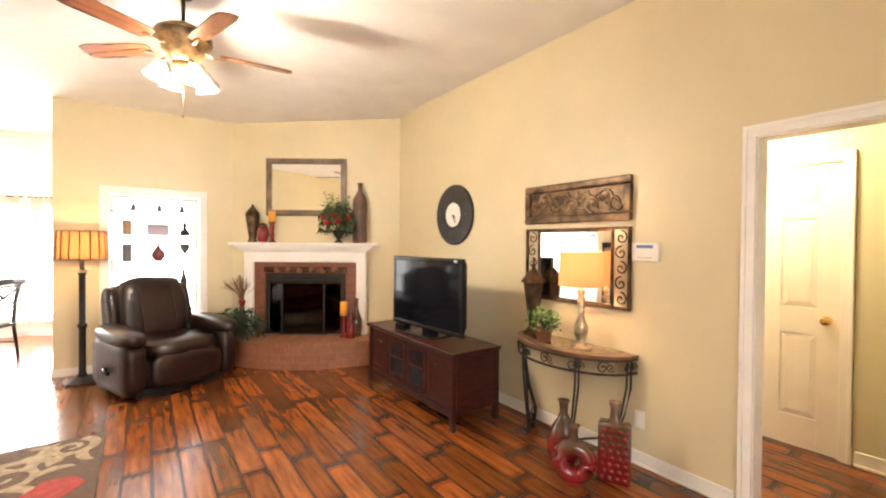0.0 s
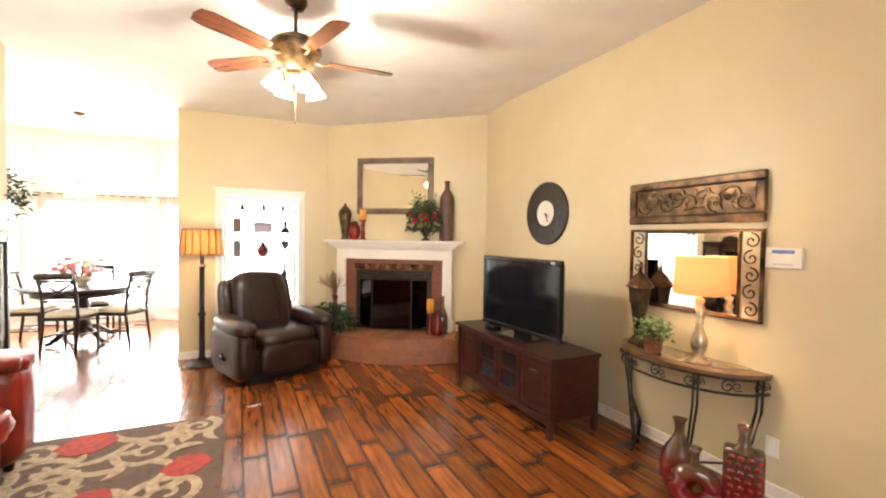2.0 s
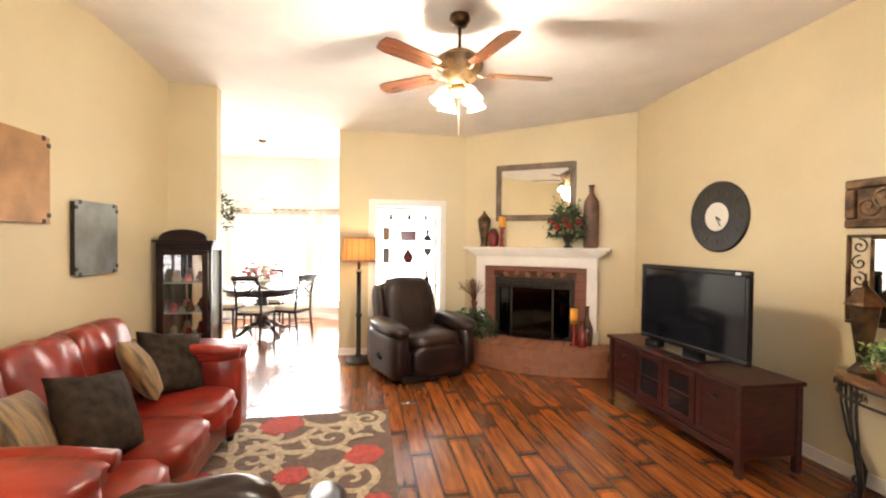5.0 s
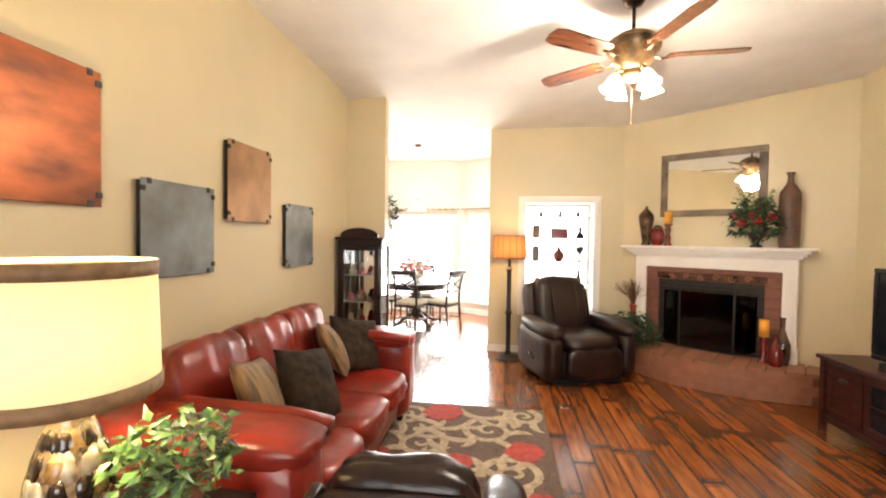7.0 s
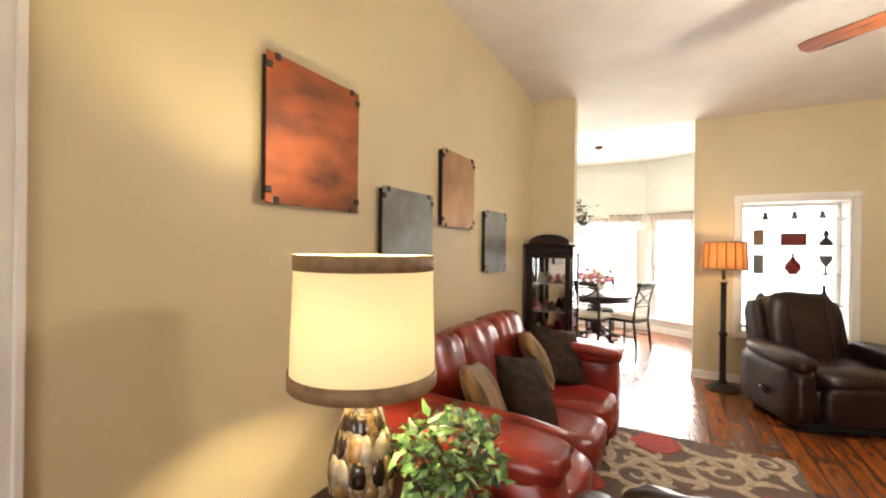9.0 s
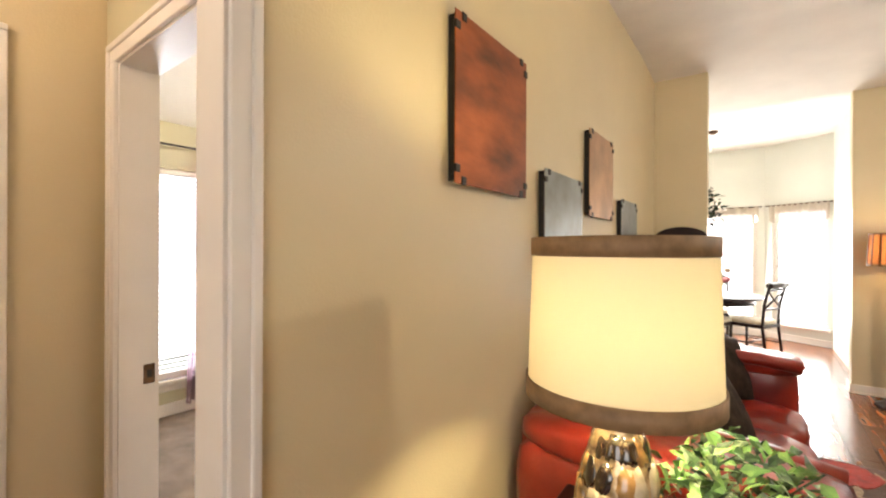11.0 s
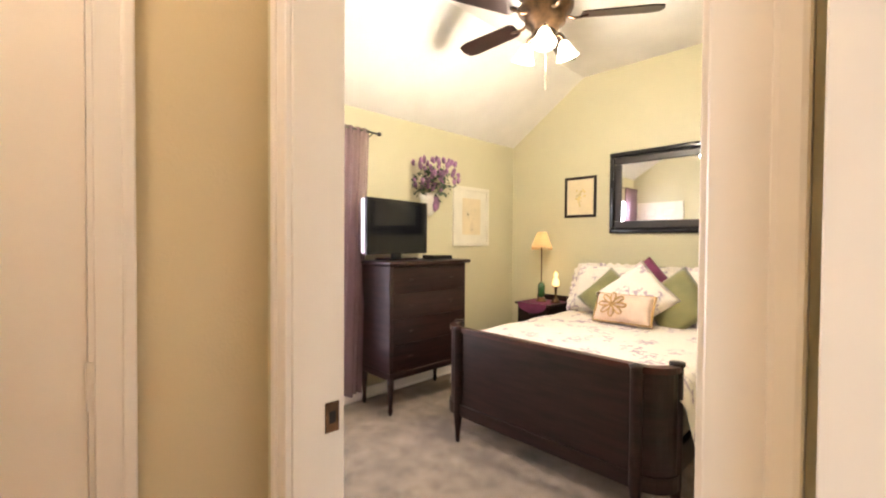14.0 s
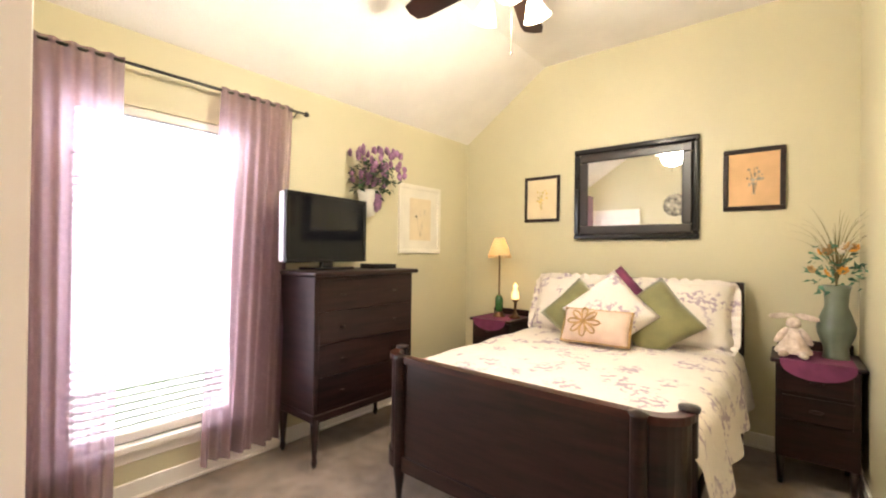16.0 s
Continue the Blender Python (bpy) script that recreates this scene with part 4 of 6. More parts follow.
for sx in (-1, 1):
    part("side_panel", box((sx * 0.40 - 0.06, -0.008, -0.265), (sx * 0.40 + 0.06, -0.002, 0.265)), PAPER, wm)
    for k in range(5):
        part("scroll", tube([(sx * 0.4 + (u if k % 2 else -u), -0.018, z) for u, z in spiral(0, -0.21 + 0.105 * k, 0.042, 1.3, 0.006, 1.5)], 0.005, 6), BLACKM, wm, "", True)
th = thing("alarm_keypad", pose(XE - 0.001, 1.54, 1.405, 0, 0, -90), "white plastic keypad with a blue display", "keypad")
part("body", box((-0.09, -0.028, -0.06), (0.09, 0, 0.06), 0.006, 2), IVORY, th)
part("display", box((-0.055, -0.0295, 0.025), (0.055, -0.0275, 0.045)), mat("blue_lcd", (0.12, 0.2, 0.5), 0.3), th)
part("speaker_bar", box((-0.05, -0.0295, -0.04), (0.05, -0.0275, -0.034)), mat("grey_slot", (0.45, 0.43, 0.4), 0.5), th)
ol = thing("wall_outlet", pose(XE - 0.001, 1.57, 0.3, 0, 0, -90), "white double wall outlet behind the vases", "outlet")
part("plate", box((-0.035, -0.006, -0.057), (0.035, 0, 0.057), 0.003, 2), IVORY, ol)
part("sockets", box((-0.016, -0.008, -0.04), (0.016, -0.0055, 0.04), 0.004), TRIM, ol)
ck = thing("wall_clock", pose(XE - 0.001, 3.62, 1.75, 0, 0, -90), "round black record clock with a white dial", "clock")
disc = lathe([(0, -0.004), (0.31, -0.004), (0.315, 0.0), (0.315, 0.018), (0.30, 0.024)] + [(0.29 - 0.012 * k, 0.022 + 0.0015 * (k % 2)) for k in range(12)] + [(0.15, 0.022), (0, 0.022)], 48)
part("disc", moved(disc, pose(0, 0, 0, 90)), mat("black_vinyl", (0.018, 0.014, 0.012), 0.3, var=0.3, scale=10), ck, "", True)
part("dial", moved(lathe([(0, 0.0225), (0.125, 0.0225), (0.127, 0.028), (0, 0.028)], 40), pose(0, 0, 0, 90)), IVORY, ck)
for k in range(12):
    a = 2 * math.pi * k / 12
    part("hour_mark", moved(box((-0.008, -0.003, -0.022), (0.008, 0.003, 0.022)), pose(0.22 * math.sin(a), -0.028, 0.22 * math.cos(a), 0, math.degrees(a), 0)), mat("faint_bronze_mark", (0.09, 0.06, 0.04), 0.4, 0.5) if k == 0 else bpy.data.materials["faint_bronze_mark"], ck)
part("hour_hand", moved(box((-0.005, -0.002, 0), (0.005, 0.002, 0.06)), pose(0, -0.032, 0, 0, 125, 0)), BLACKM, ck)
part("minute_hand", moved(box((-0.004, -0.002, 0), (0.004, 0.002, 0.1)), pose(0, -0.034, 0, 0, 150, 0)), BLACKM, ck)

# TV stand and television
CAB = pose(2.67, 3.36, 0, 0, 0, -90)
cb = thing("tv_stand", CAB, "low cherry wood TV stand with glass and panel doors", "cabinet")
part("top", box((-0.76, -0.49, 0.585), (0.76, 0.0, 0.615), 0.006, 2), CHERRY, cb)
part("body", box((-0.72, -0.44, 0.12), (0.72, -0.01, 0.584), 0.003), CHERRY, cb)
for sx in (-1, 1):
    for y in (-0.455, -0.015):
        part("corner_post", box((sx * 0.71 - 0.025, y - 0.02, 0), (sx * 0.71 + 0.025, y + 0.02, 0.584), 0.004), CHERRY, cb)
part("base_rail", box((-0.685, -0.462, 0.10), (0.685, -0.441, 0.155), 0.003), CHERRY, cb)
for k, kind in enumerate(("panel", "glass", "glass", "panel")):
    x0 = -0.68 + 0.34 * k
    d = part("door", moved(frame_bm(0.325, 0.40, 0.05, 0.02, 0.003), pose(x0 + 0.17, -0.441, 0.37)), CHERRY, cb)
    if kind == "glass":
        part("door_glass", box((x0 + 0.055, -0.452, 0.215), (x0 + 0.285, -0.447, 0.525)), mat("dark_reflecting_glass", (0.012, 0.012, 0.016), 0.06), d)
        part("glazing_bar", box((x0 + 0.055, -0.458, 0.365), (x0 + 0.285, -0.4521, 0.377)), CHERRY, d)
    else:
        part("door_panel", box((x0 + 0.052, -0.452, 0.212), (x0 + 0.288, -0.442, 0.528), 0.006, 2), CHERRY, d)
        part("cup_pull", puff((x0 + 0.13, -0.475, 0.45), (x0 + 0.21, -0.452, 0.48), 2.5, 6, 6), BLACKM, d, "", True)
tv = thing("television", pose(2.40, 3.27, 0.615, 0, 0, -86), "black flat television with a glossy bezel", "television")
part("foot", box((-0.20, -0.13, 0), (0.20, 0.13, 0.022), 0.01, 2), BLACKP, tv)
part("neck", box((-0.09, -0.02, 0.02), (0.09, 0.05, 0.12), 0.01), BLACKP, tv)
part("bezel", moved(frame_bm(1.03, 0.65, 0.04, 0.04, 0.01), pose(0, -0.02, 0.385)), BLACKP, tv)
part("back_shell", box((-0.46, -0.022, 0.10), (0.46, 0.06, 0.69), 0.03, 2), BLACKP, tv)
part("screen", box((-0.477, -0.052, 0.098), (0.477, -0.024, 0.672)), SCREEN, tv)
part("corner_sticker", box((0.41, -0.0615, 0.678), (0.45, -0.0602, 0.696)), SILVER, tv)
sb = thing("remote_box", pose(2.33, 3.62, 0.615, 0, 0, -76), "small black media box on the TV stand", "media box")
part("case", box((-0.06, -0.05, 0), (0.06, 0.05, 0.06), 0.008, 2), BLACKP, sb)

# ---- fireplace corner ----
DL = (D1 - D0).length
MID = (D0 + D1) / 2 - out * 0.10
FP = pose(MID.x, MID.y, 0, 0, 0, math.degrees(math.atan2(out.y, out.x)))
fp = thing("fireplace", FP, "corner fireplace, white mantel, red brick tile surround, curved brick hearth", "fireplace")
HH = 0.30
hearth = [(-0.98, -0.002)] + [(-0.98 + 1.96 * k / 20, -0.36 - 0.30 * math.sin(math.pi * k / 20)) for k in range(21)] + [(0.98, -0.002)]
he = part("hearth", prism(hearth, 0, HH - 0.035), MORTAR, fp, "curved raised brick hearth")
for row in range(3):
    for k in range(12):
        u0, u1 = (k + (0.5 if row % 2 else 0)) / 12.5, (k + 0.985 + (0.5 if row % 2 else 0)) / 12.5
        u1 = min(u1, 1)
        pts = []
        for off in (0.012, -0.05):
            for u in (u0, u1) if off > 0 else (u1, u0):
                x = -0.98 + 1.96 * u
                pts.append((x, -0.36 - 0.30 * math.sin(math.pi * u) - off))
        part("brick", prism(pts, 0.006 + row * 0.088, 0.006 + row * 0.088 + 0.086), BRICK, he)
for k in range(14):
    u0, u1 = k / 14 + 0.003, (k + 1) / 14 - 0.003
    pts = [(-0.99 + 1.98 * u, -0.375 - 0.30 * math.sin(math.pi * u)) for u in (u0, u1)] + [(-0.98 + 1.96 * u, -0.05) for u in (u1, u0)]
    part("cap_brick", prism(pts, HH - 0.034, HH), BRICK, he)
# surround
FW, OW, OT = 0.74, 0.50, 0.98
for sx in (-1, 1):
    part("pilaster", box((min(sx * 0.64, sx * 0.76), -0.13, HH), (max(sx * 0.64, sx * 0.76), -0.002, 1.20), 0.004), TRIM, fp, "white painted fluted pilaster")
    part("plinth", box((min(sx * 0.63, sx * 0.775), -0.15, HH), (max(sx * 0.63, sx * 0.775), -0.002, HH + 0.14), 0.005), TRIM, fp)
    for q in range(3):
        part("flute", box((sx * 0.70 - 0.035 + 0.028 * q, -0.135, HH + 0.17), (sx * 0.70 - 0.021 + 0.028 * q, -0.129, 1.12), 0.002), TRIM, fp)
part("frieze", box((-0.76, -0.13, 1.20), (0.76, -0.002, 1.335), 0.004), TRIM, fp)
for z0, z1, d, w in ((1.335, 1.36, 0.16, 0.79), (1.36, 1.385, 0.19, 0.82), (1.385, 1.41, 0.215, 0.85), (1.412, 1.445, 0.235, 0.91)):
    part("mantel_shelf" if z1 > 1.44 else "cornice", box((-w, -d, z0), (w, -0.002, z1), 0.007, 2), TRIM, fp)
part("tile_bed", box((-0.64, -0.10, HH), (-OW, -0.002, 1.20)), MORTAR, fp)
part("tile_bed", box((OW, -0.10, HH), (0.64, -0.002, 1.20)), MORTAR, fp)
part("tile_bed", box((-OW, -0.10, OT + 0.08), (OW, -0.002, 1.20)), MORTAR, fp)
for sx in (-1, 1):
    for k in range(8):
        part("tile", box((min(sx * (OW + 0.004), sx * 0.637), -0.108, HH + 0.004 + k * 0.105), (max(sx * (OW + 0.004), sx * 0.637), -0.1, HH + k * 0.105 + 0.10), 0.003), TILE, fp)
for k in range(5):
    part("tile", box((-0.635 + 0.255 * k, -0.108, 1.148), (-0.385 + 0.255 * k, -0.1, 1.196), 0.003), TILE, fp)
part("relief_tile_band", box((-OW - 0.02, -0.112, 1.07), (OW + 0.02, -0.1, 1.14), 0.004), BROWN_GLAZE, fp, "dark relief tile band")
for k in range(6):
    part("relief_scroll", tube([(u, -0.114, z) for u, z in spiral(-0.36 + 0.144 * k, 1.105, 0.03, 1.3 if k % 2 else -1.3, 0.005)], 0.006, 6), BRICK, fp, "", True)
part("firebox", box((-OW, -0.03, HH + 0.001), (OW, -0.004, OT + 0.08)), SOOT_SHADE, fp, "soot black firebox")
part("firebox_hood", box((-OW, -0.10, OT), (OW, -0.03, OT + 0.08), 0.004), BLACKM, fp)
part("glass_door_frame", moved(frame_bm(2 * OW - 0.02, OT - HH - 0.005, 0.045, 0.02, 0.003), pose(0, -0.10, (OT + HH) / 2)), BLACKM, fp)
part("centre_bar", box((-0.012, -0.118, HH + 0.05), (0.012, -0.10, OT - 0.04)), BLACKM, fp)
part("glass_door", box((-OW + 0.05, -0.106, HH + 0.05), (OW - 0.05, -0.103, OT - 0.04)), SHADOWGLASS, fp)
part("log", tube([(-0.22, -0.065, HH + 0.09), (0.05, -0.07, HH + 0.11), (0.22, -0.06, HH + 0.09)], 0.045, 10), mat("charred_log", (0.10, 0.06, 0.04), 0.9, var=0.5, scale=14), fp, "", True)
sc = thing("fire_screen", on(FP, 0, -0.19, HH), "black iron three-fold fire screen with scrolls", "fire screen")
for k, (x, w, turn) in enumerate(((0, 0.52, 0), (-0.36, 0.24, -28), (0.36, 0.24, 28))):
    m = pose(x, 0.055 if k else 0, 0, 0, 0, turn)
    part("screen_frame", moved(frame_bm(w, 0.72, 0.012, 0.012, 0.002), pose(0, 0, 0.37)), BLACKM, sc, "", False, m)
    part("mesh_panel", box((-w / 2 + 0.012, -0.006, 0.03), (w / 2 - 0.012, -0.004, 0.63)), SHADOWGLASS, sc, "fine dark see-through mesh", False, m)
    for j in range(2 if k else 4):
        part("scroll", tube([(u, -0.006, z) for u, z in spiral((j - (0.5 if k else 1.5)) * 0.115, 0.675, 0.032, 1.3 if j % 2 else -1.3, 0.004)], 0.005, 5), BLACKM, sc, "", True, m)
mm = thing("wall_mirror", on(FP, -0.02, -0.003, 1.785), "wide mirror in a weathered brown frame above the mantel", "mirror")
part("frame", moved(frame_bm(1.02, 0.73, 0.075, 0.03, 0.008), pose(0, 0, 0.365)), GREYFRAME, mm)
part("mirror_glass", box((-0.44, -0.016, 0.07), (0.44, -0.004, 0.66)), MIRROR, mm)
MZ = 1.446
tk = thing("covered_jar", on(FP, -0.66, -0.11, MZ), "tall dark bronze covered jar on the mantel", "jar")
part("body", lathe([(0, 0), (0.05, 0), (0.055, 0.015), (0.04, 0.04), (0.075, 0.26), (0.085, 0.32), (0.08, 0.35), (0, 0.35)], 18), BRONZE, tk, "", True)
part("lid", lathe([(0.088, 0.35), (0.07, 0.38), (0.03, 0.43), (0.012, 0.44), (0.018, 0.46), (0, 0.475)], 18), BRONZE, tk, "", True)
gj = thing("ginger_jar", on(FP, -0.53, -0.12, MZ), "squat red glazed jar on the mantel", "jar")
part("body", lathe([(0, 0), (0.05, 0), (0.075, 0.07), (0.08, 0.13), (0.06, 0.19), (0.045, 0.2), (0, 0.2)], 20), RED_GLAZE, gj, "", True)
part("lid", lathe([(0.05, 0.2), (0.052, 0.22), (0.02, 0.24), (0, 0.245)], 18), BRONZE, gj, "", True)


def candle(m, h, hold_h, label):
    c = thing("candle_holder", m, label, "candle")
    part("holder", lathe([(0, 0), (0.045, 0), (0.045, 0.015), (0.022, 0.03), (0.03, hold_h * 0.4), (0.018, hold_h * 0.55), (0.032, hold_h * 0.75), (0.02, hold_h * 0.88), (0.05, hold_h), (0, hold_h)], 16), RED_GLAZE, c, "", True)
    part("candle", lathe([(0, hold_h), (0.042, hold_h), (0.042, hold_h + h), (0.03, hold_h + h - 0.004), (0, hold_h + h - 0.008)], 16), WAX, c, "amber pillar candle", True)
    return c


candle(on(FP, -0.41, -0.13, MZ), 0.14, 0.25, "amber candle on a dark red turned holder")
candle(on(FP, 0.52, -0.27, HH), 0.17, 0.26, "tall amber candle in a red holder on the hearth")
bottle("bottle_vase", on(FP, 0.66, -0.20, HH), "dark red bottle vase on the hearth", [(0, 0), (0.055, 0), (0.07, 0.08), (0.07, 0.2), (0.04, 0.28), (0.022, 0.34), (0.022, 0.44), (0.03, 0.46), (0, 0.46)], BROWN_GLAZE)
bottle("bottle_vase", on(FP, 0.62, -0.32, HH), "short red glazed bottle on the hearth", [(0, 0), (0.05, 0), (0.06, 0.06), (0.055, 0.16), (0.025, 0.22), (0.02, 0.28), (0.026, 0.3), (0, 0.3)], RED_GLAZE)
bottle("bottle_vase", on(FP, 0.68, -0.11, MZ), "tall brown and red bottle vase on the mantel", [(0, 0), (0.082, 0), (0.088, 0.04), (0.09, 0.48), (0.084, 0.55), (0.05, 0.61), (0.027, 0.65), (0.025, 0.72), (0.038, 0.745), (0.03, 0.75), (0, 0.72)], mat("mottled_oxide_glaze", (0.11, 0.045, 0.028), 0.5, var=0.5, scale=9, alt=(0.045, 0.035, 0.025)))
fl = thing("flower_arrangement", on(FP, 0.42, -0.13, MZ), "red roses and greenery in a dark urn on the mantel", "flowers")
part("urn", lathe([(0, 0), (0.055, 0), (0.055, 0.015), (0.02, 0.04), (0.03, 0.06), (0.07, 0.11), (0.075, 0.16), (0.06, 0.16), (0, 0.13)], 18), BLACKM, fl, "", True)
rf = random.Random(21)
part("foliage", leaves(300, ball_spot(rf, (0.0, -0.02, 0.29), 0.28, 0.78, 0.15), 0.055, rf), LEAF_D, fl)
sp = bmesh.new()
for k in range(9):
    a = rf.uniform(2.2, 4.4) if k < 6 else rf.uniform(-0.8, 0.8)
    top = (0.20 * math.cos(a) * rf.uniform(0.4, 1), -0.05 * rf.random(), 0.45 + 0.2 * rf.random())
    tube([(0, 0, 0.14), (top[0] * 0.5, top[1], 0.32), top], 0.003, 5, sp)
    leaves(14, lambda: tuple(Vector((0, 0, 0.2)).lerp(Vector(top), rf.uniform(0.3, 1)) + Vector((rf.uniform(-0.02, 0.02), rf.uniform(-0.02, 0.02), 0))), 0.026, rf, sp)
part("sprays", sp, LEAF, fl)
for c in ((-0.11, -0.13, 0.24), (0.03, -0.16, 0.26), (-0.02, -0.13, 0.33), (0.13, -0.10, 0.30), (-0.17, -0.06, 0.31)):
    rb = bmesh.new()
    for q in range(4):
        merge(rb, moved(puff((-0.045 + 0.008 * q, -0.045 + 0.008 * q, -0.03), (0.045 - 0.008 * q, 0.045 - 0.008 * q, 0.03 + 0.006 * q), 2.2, 6, 6, 0.25, None, q), Matrix.Translation(c)))
    part("rose", rb, PETAL_R, fl, "", True)
pot_plant("potted_plant", on(FP, -0.74, -0.29, HH), "dark leafy plant in a basket on the hearth", [(0, 0), (0.08, 0), (0.10, 0.12), (0.105, 0.13), (0.09, 0.13), (0, 0.11)], DRY, (0.02, -0.08, 0.15), 0.33, 0.66, 520, 0.045, LEAF_D, 13)
gr = thing("dried_arrangement", on(FP, -0.78, -0.12, HH), "brown dried grasses in a red vase on the hearth", "dried flowers")
part("vase", lathe([(0, 0), (0.05, 0), (0.06, 0.1), (0.05, 0.25), (0.03, 0.34), (0.05, 0.42), (0, 0.4)], 16), RED_GLAZE, gr, "", True)
gb = bmesh.new()
for _ in range(120):
    a, r = rf.uniform(0, 6.28), rf.uniform(0.03, 0.26)
    tube([(0, 0, 0.38), (0.3 * r * math.cos(a), 0.3 * r * math.sin(a), 0.52), (r * math.cos(a), r * math.sin(a), 0.72 - r * 0.4 + rf.uniform(-0.03, 0.05))], 0.0022, 4, gb)
part("grasses", gb, DRY, gr)["kind"] = "stuff"

# ---- recliner ----
def recliner(m, label, lever=True, k=1.0, wide=1.18):
    r = thing("recliner", m, label, "armchair", "brown leather recliners")
    q = lambda *v: [v[0] * k * wide, v[1] * k, v[2] * k]
    part("plinth", box(q(-0.33, -0.33, 0.0), q(0.33, 0.36, 0.09), 0.02, 2), SOOT_SHADE, r)
    part("base", puff(q(-0.30, -0.40, 0.06), q(0.30, 0.36, 0.36), 7, 12, 12), LEATHER_B, r, "", True)
    part("footrest_panel", puff(q(-0.27, -0.47, 0.09), q(0.27, -0.36, 0.40), 5, 12, 12, 0.02), LEATHER_B, r, "", True)
    part("seat_cushion", puff(q(-0.29, -0.46, 0.32), q(0.29, 0.28, 0.52), 3.6, 14, 12, 0.05), LEATHER_B, r, "", True)
    for sx in (-1, 1):
        part("arm_panel", puff(q(sx * 0.36 - 0.075, -0.42, 0.05), q(sx * 0.36 + 0.075, 0.38, 0.55), 7, 12, 12), LEATHER_B, r, "", True)
        part("arm_pad", moved(puff(q(-0.105, -0.46, -0.075), q(0.105, 0.30, 0.075), 2.8, 14, 12, 0.06, None, sx), pose(sx * 0.365 * k * wide, 0, 0.575 * k, 3)), LEATHER_B, r, "padded leather armrest", True)
        part("back_wing", moved(puff(q(-0.04, -0.09, -0.33), q(0.04, 0.12, 0.30), 3.4, 12, 12, 0.04), pose(sx * 0.295 * k * wide, 0.37 * k, 0.68 * k, -14)), LEATHER_B, r, "", True)
    part("back_cushion", moved(puff(q(-0.265, -0.12, -0.34), q(0.265, 0.10, 0.33), 4.5, 18, 16, 0.06, None, 3), pose(0, 0.30 * k, 0.735 * k, -15)), LEATHER_B, r, "tall padded back", True)
    for sx in (-1, 1):
        part("piping", tube([tuple(Vector(q(sx * 0.13, 0.105, 0.50))), tuple(Vector(q(sx * 0.13, 0.16, 0.72))), tuple(Vector(q(sx * 0.13, 0.24, 0.99)))], 0.007, 6), LEATHER_B, r, "", True)
    part("lumbar_roll", moved(puff(q(-0.25, -0.09, -0.10), q(0.25, 0.09, 0.10), 3.4, 14, 12, 0.05), pose(0, 0.235 * k, 0.55 * k, -15)), LEATHER_B, r, "", True)
    part("back_shell", moved(puff(q(-0.31, -0.05, -0.40), q(0.31, 0.09, 0.37), 6, 14, 12), pose(0, 0.40 * k, 0.64 * k, -14)), LEATHER_B, r, "", True)
    if lever:
        part("lever", tube([tuple(q(-0.435, 0.0, 0.27)), tuple(q(-0.46, -0.03, 0.27)), tuple(q(-0.46, -0.13, 0.25))], 0.016, 8), BLACKP, r, "", True)
    return r


recliner(pose(0.47, 5.20, 0, 0, 0, 22), "dark brown leather recliner facing the room")
recliner(pose(-0.62, 1.88, 0, 0, 0, 182), "brown leather armchair seen from behind by the rug", False, 0.77, 1.16)

# floor lamp
flp = thing("floor_lamp", pose(-0.235, 5.70, 0), "black column floor lamp with striped amber drum shade", "lamp")
part("foot", lathe([(0, 0), (0.16, 0), (0.16, 0.02), (0.10, 0.045), (0.05, 0.06), (0, 0.06)], 8), BLACKM, flp)
part("column", lathe([(0.035, 0.05), (0.045, 0.07), (0.03, 0.1), (0.03, 0.55), (0.042, 0.57), (0.042, 0.59), (0.028, 0.61), (0.028, 1.10), (0.04, 1.12), (0.02, 1.15), (0.02, 1.27), (0, 1.27)], 16), BLACKM, flp, "", True)
part("collar", lathe([(0.038, 1.12), (0.046, 1.13), (0.038, 1.15)], 16), SILVERLEAF, flp, "", True)
part("shade", drum(0.208, 0.195, 0.29, 1.255), SHADE_T, flp, "pleated amber and rust striped shade", True)
for k in range(16):
    a = 2 * math.pi * k / 16
    st = tube([(0.210 * math.cos(a), 0.210 * math.sin(a), 1.258), (0.197 * math.cos(a), 0.197 * math.sin(a), 1.542)], 0.026, 6, flat=0.14)
    part("stripe", st, mat("rust_stripe", (0.18, 0.045, 0.02), 0.7) if k == 0 else bpy.data.materials["rust_stripe"], flp, "", True)
part("lower_band", ring(0.214, 1.252, 1.272), BAND, flp)
part("upper_band", ring(0.201, 1.53, 1.548), BAND, flp)
bulb("floor_lamp_bulb", (-0.235, 5.70, 1.40), 11, (1, 0.72, 0.38), 0.05)

# glass-shelved window niche
ni = tagged(new("window_6"), "white-cased window niche with glass display shelves", "window", "", "structure")
ni.matrix_world = pose(0.40, YN, 0)
part("casing", moved(frame_bm(1.04, 1.56, 0.06, 0.02), pose(0, -0.001, 1.28)), TRIM, ni)
bmn = bmesh.new()
for lo, hi in (((-0.46, 0.001, 0.56), (-0.44, 0.30, 2.0)), ((0.44, 0.001, 0.56), (0.46, 0.30, 2.0)), ((-0.44, 0.001, 1.98), (0.44, 0.30, 2.0)), ((-0.44, 0.001, 0.56), (0.44, 0.30, 0.58))):
    box(lo, hi, 0, 1, bmn)
part("niche_lining", bmn, TRIM, ni)
part("sash", moved(frame_bm(0.88, 1.40, 0.035, 0.03, 0.004), pose(0, 0.30, 1.28)), TRIM, ni)
nb = structure("backdrop_niche", box((-0.4, YN + 0.8, 0.2), (1.25, YN + 0.82, 2.6)), DAY, "bright hazy daylight outside")
SHZ = (0.9, 1.215, 1.52, 1.80)
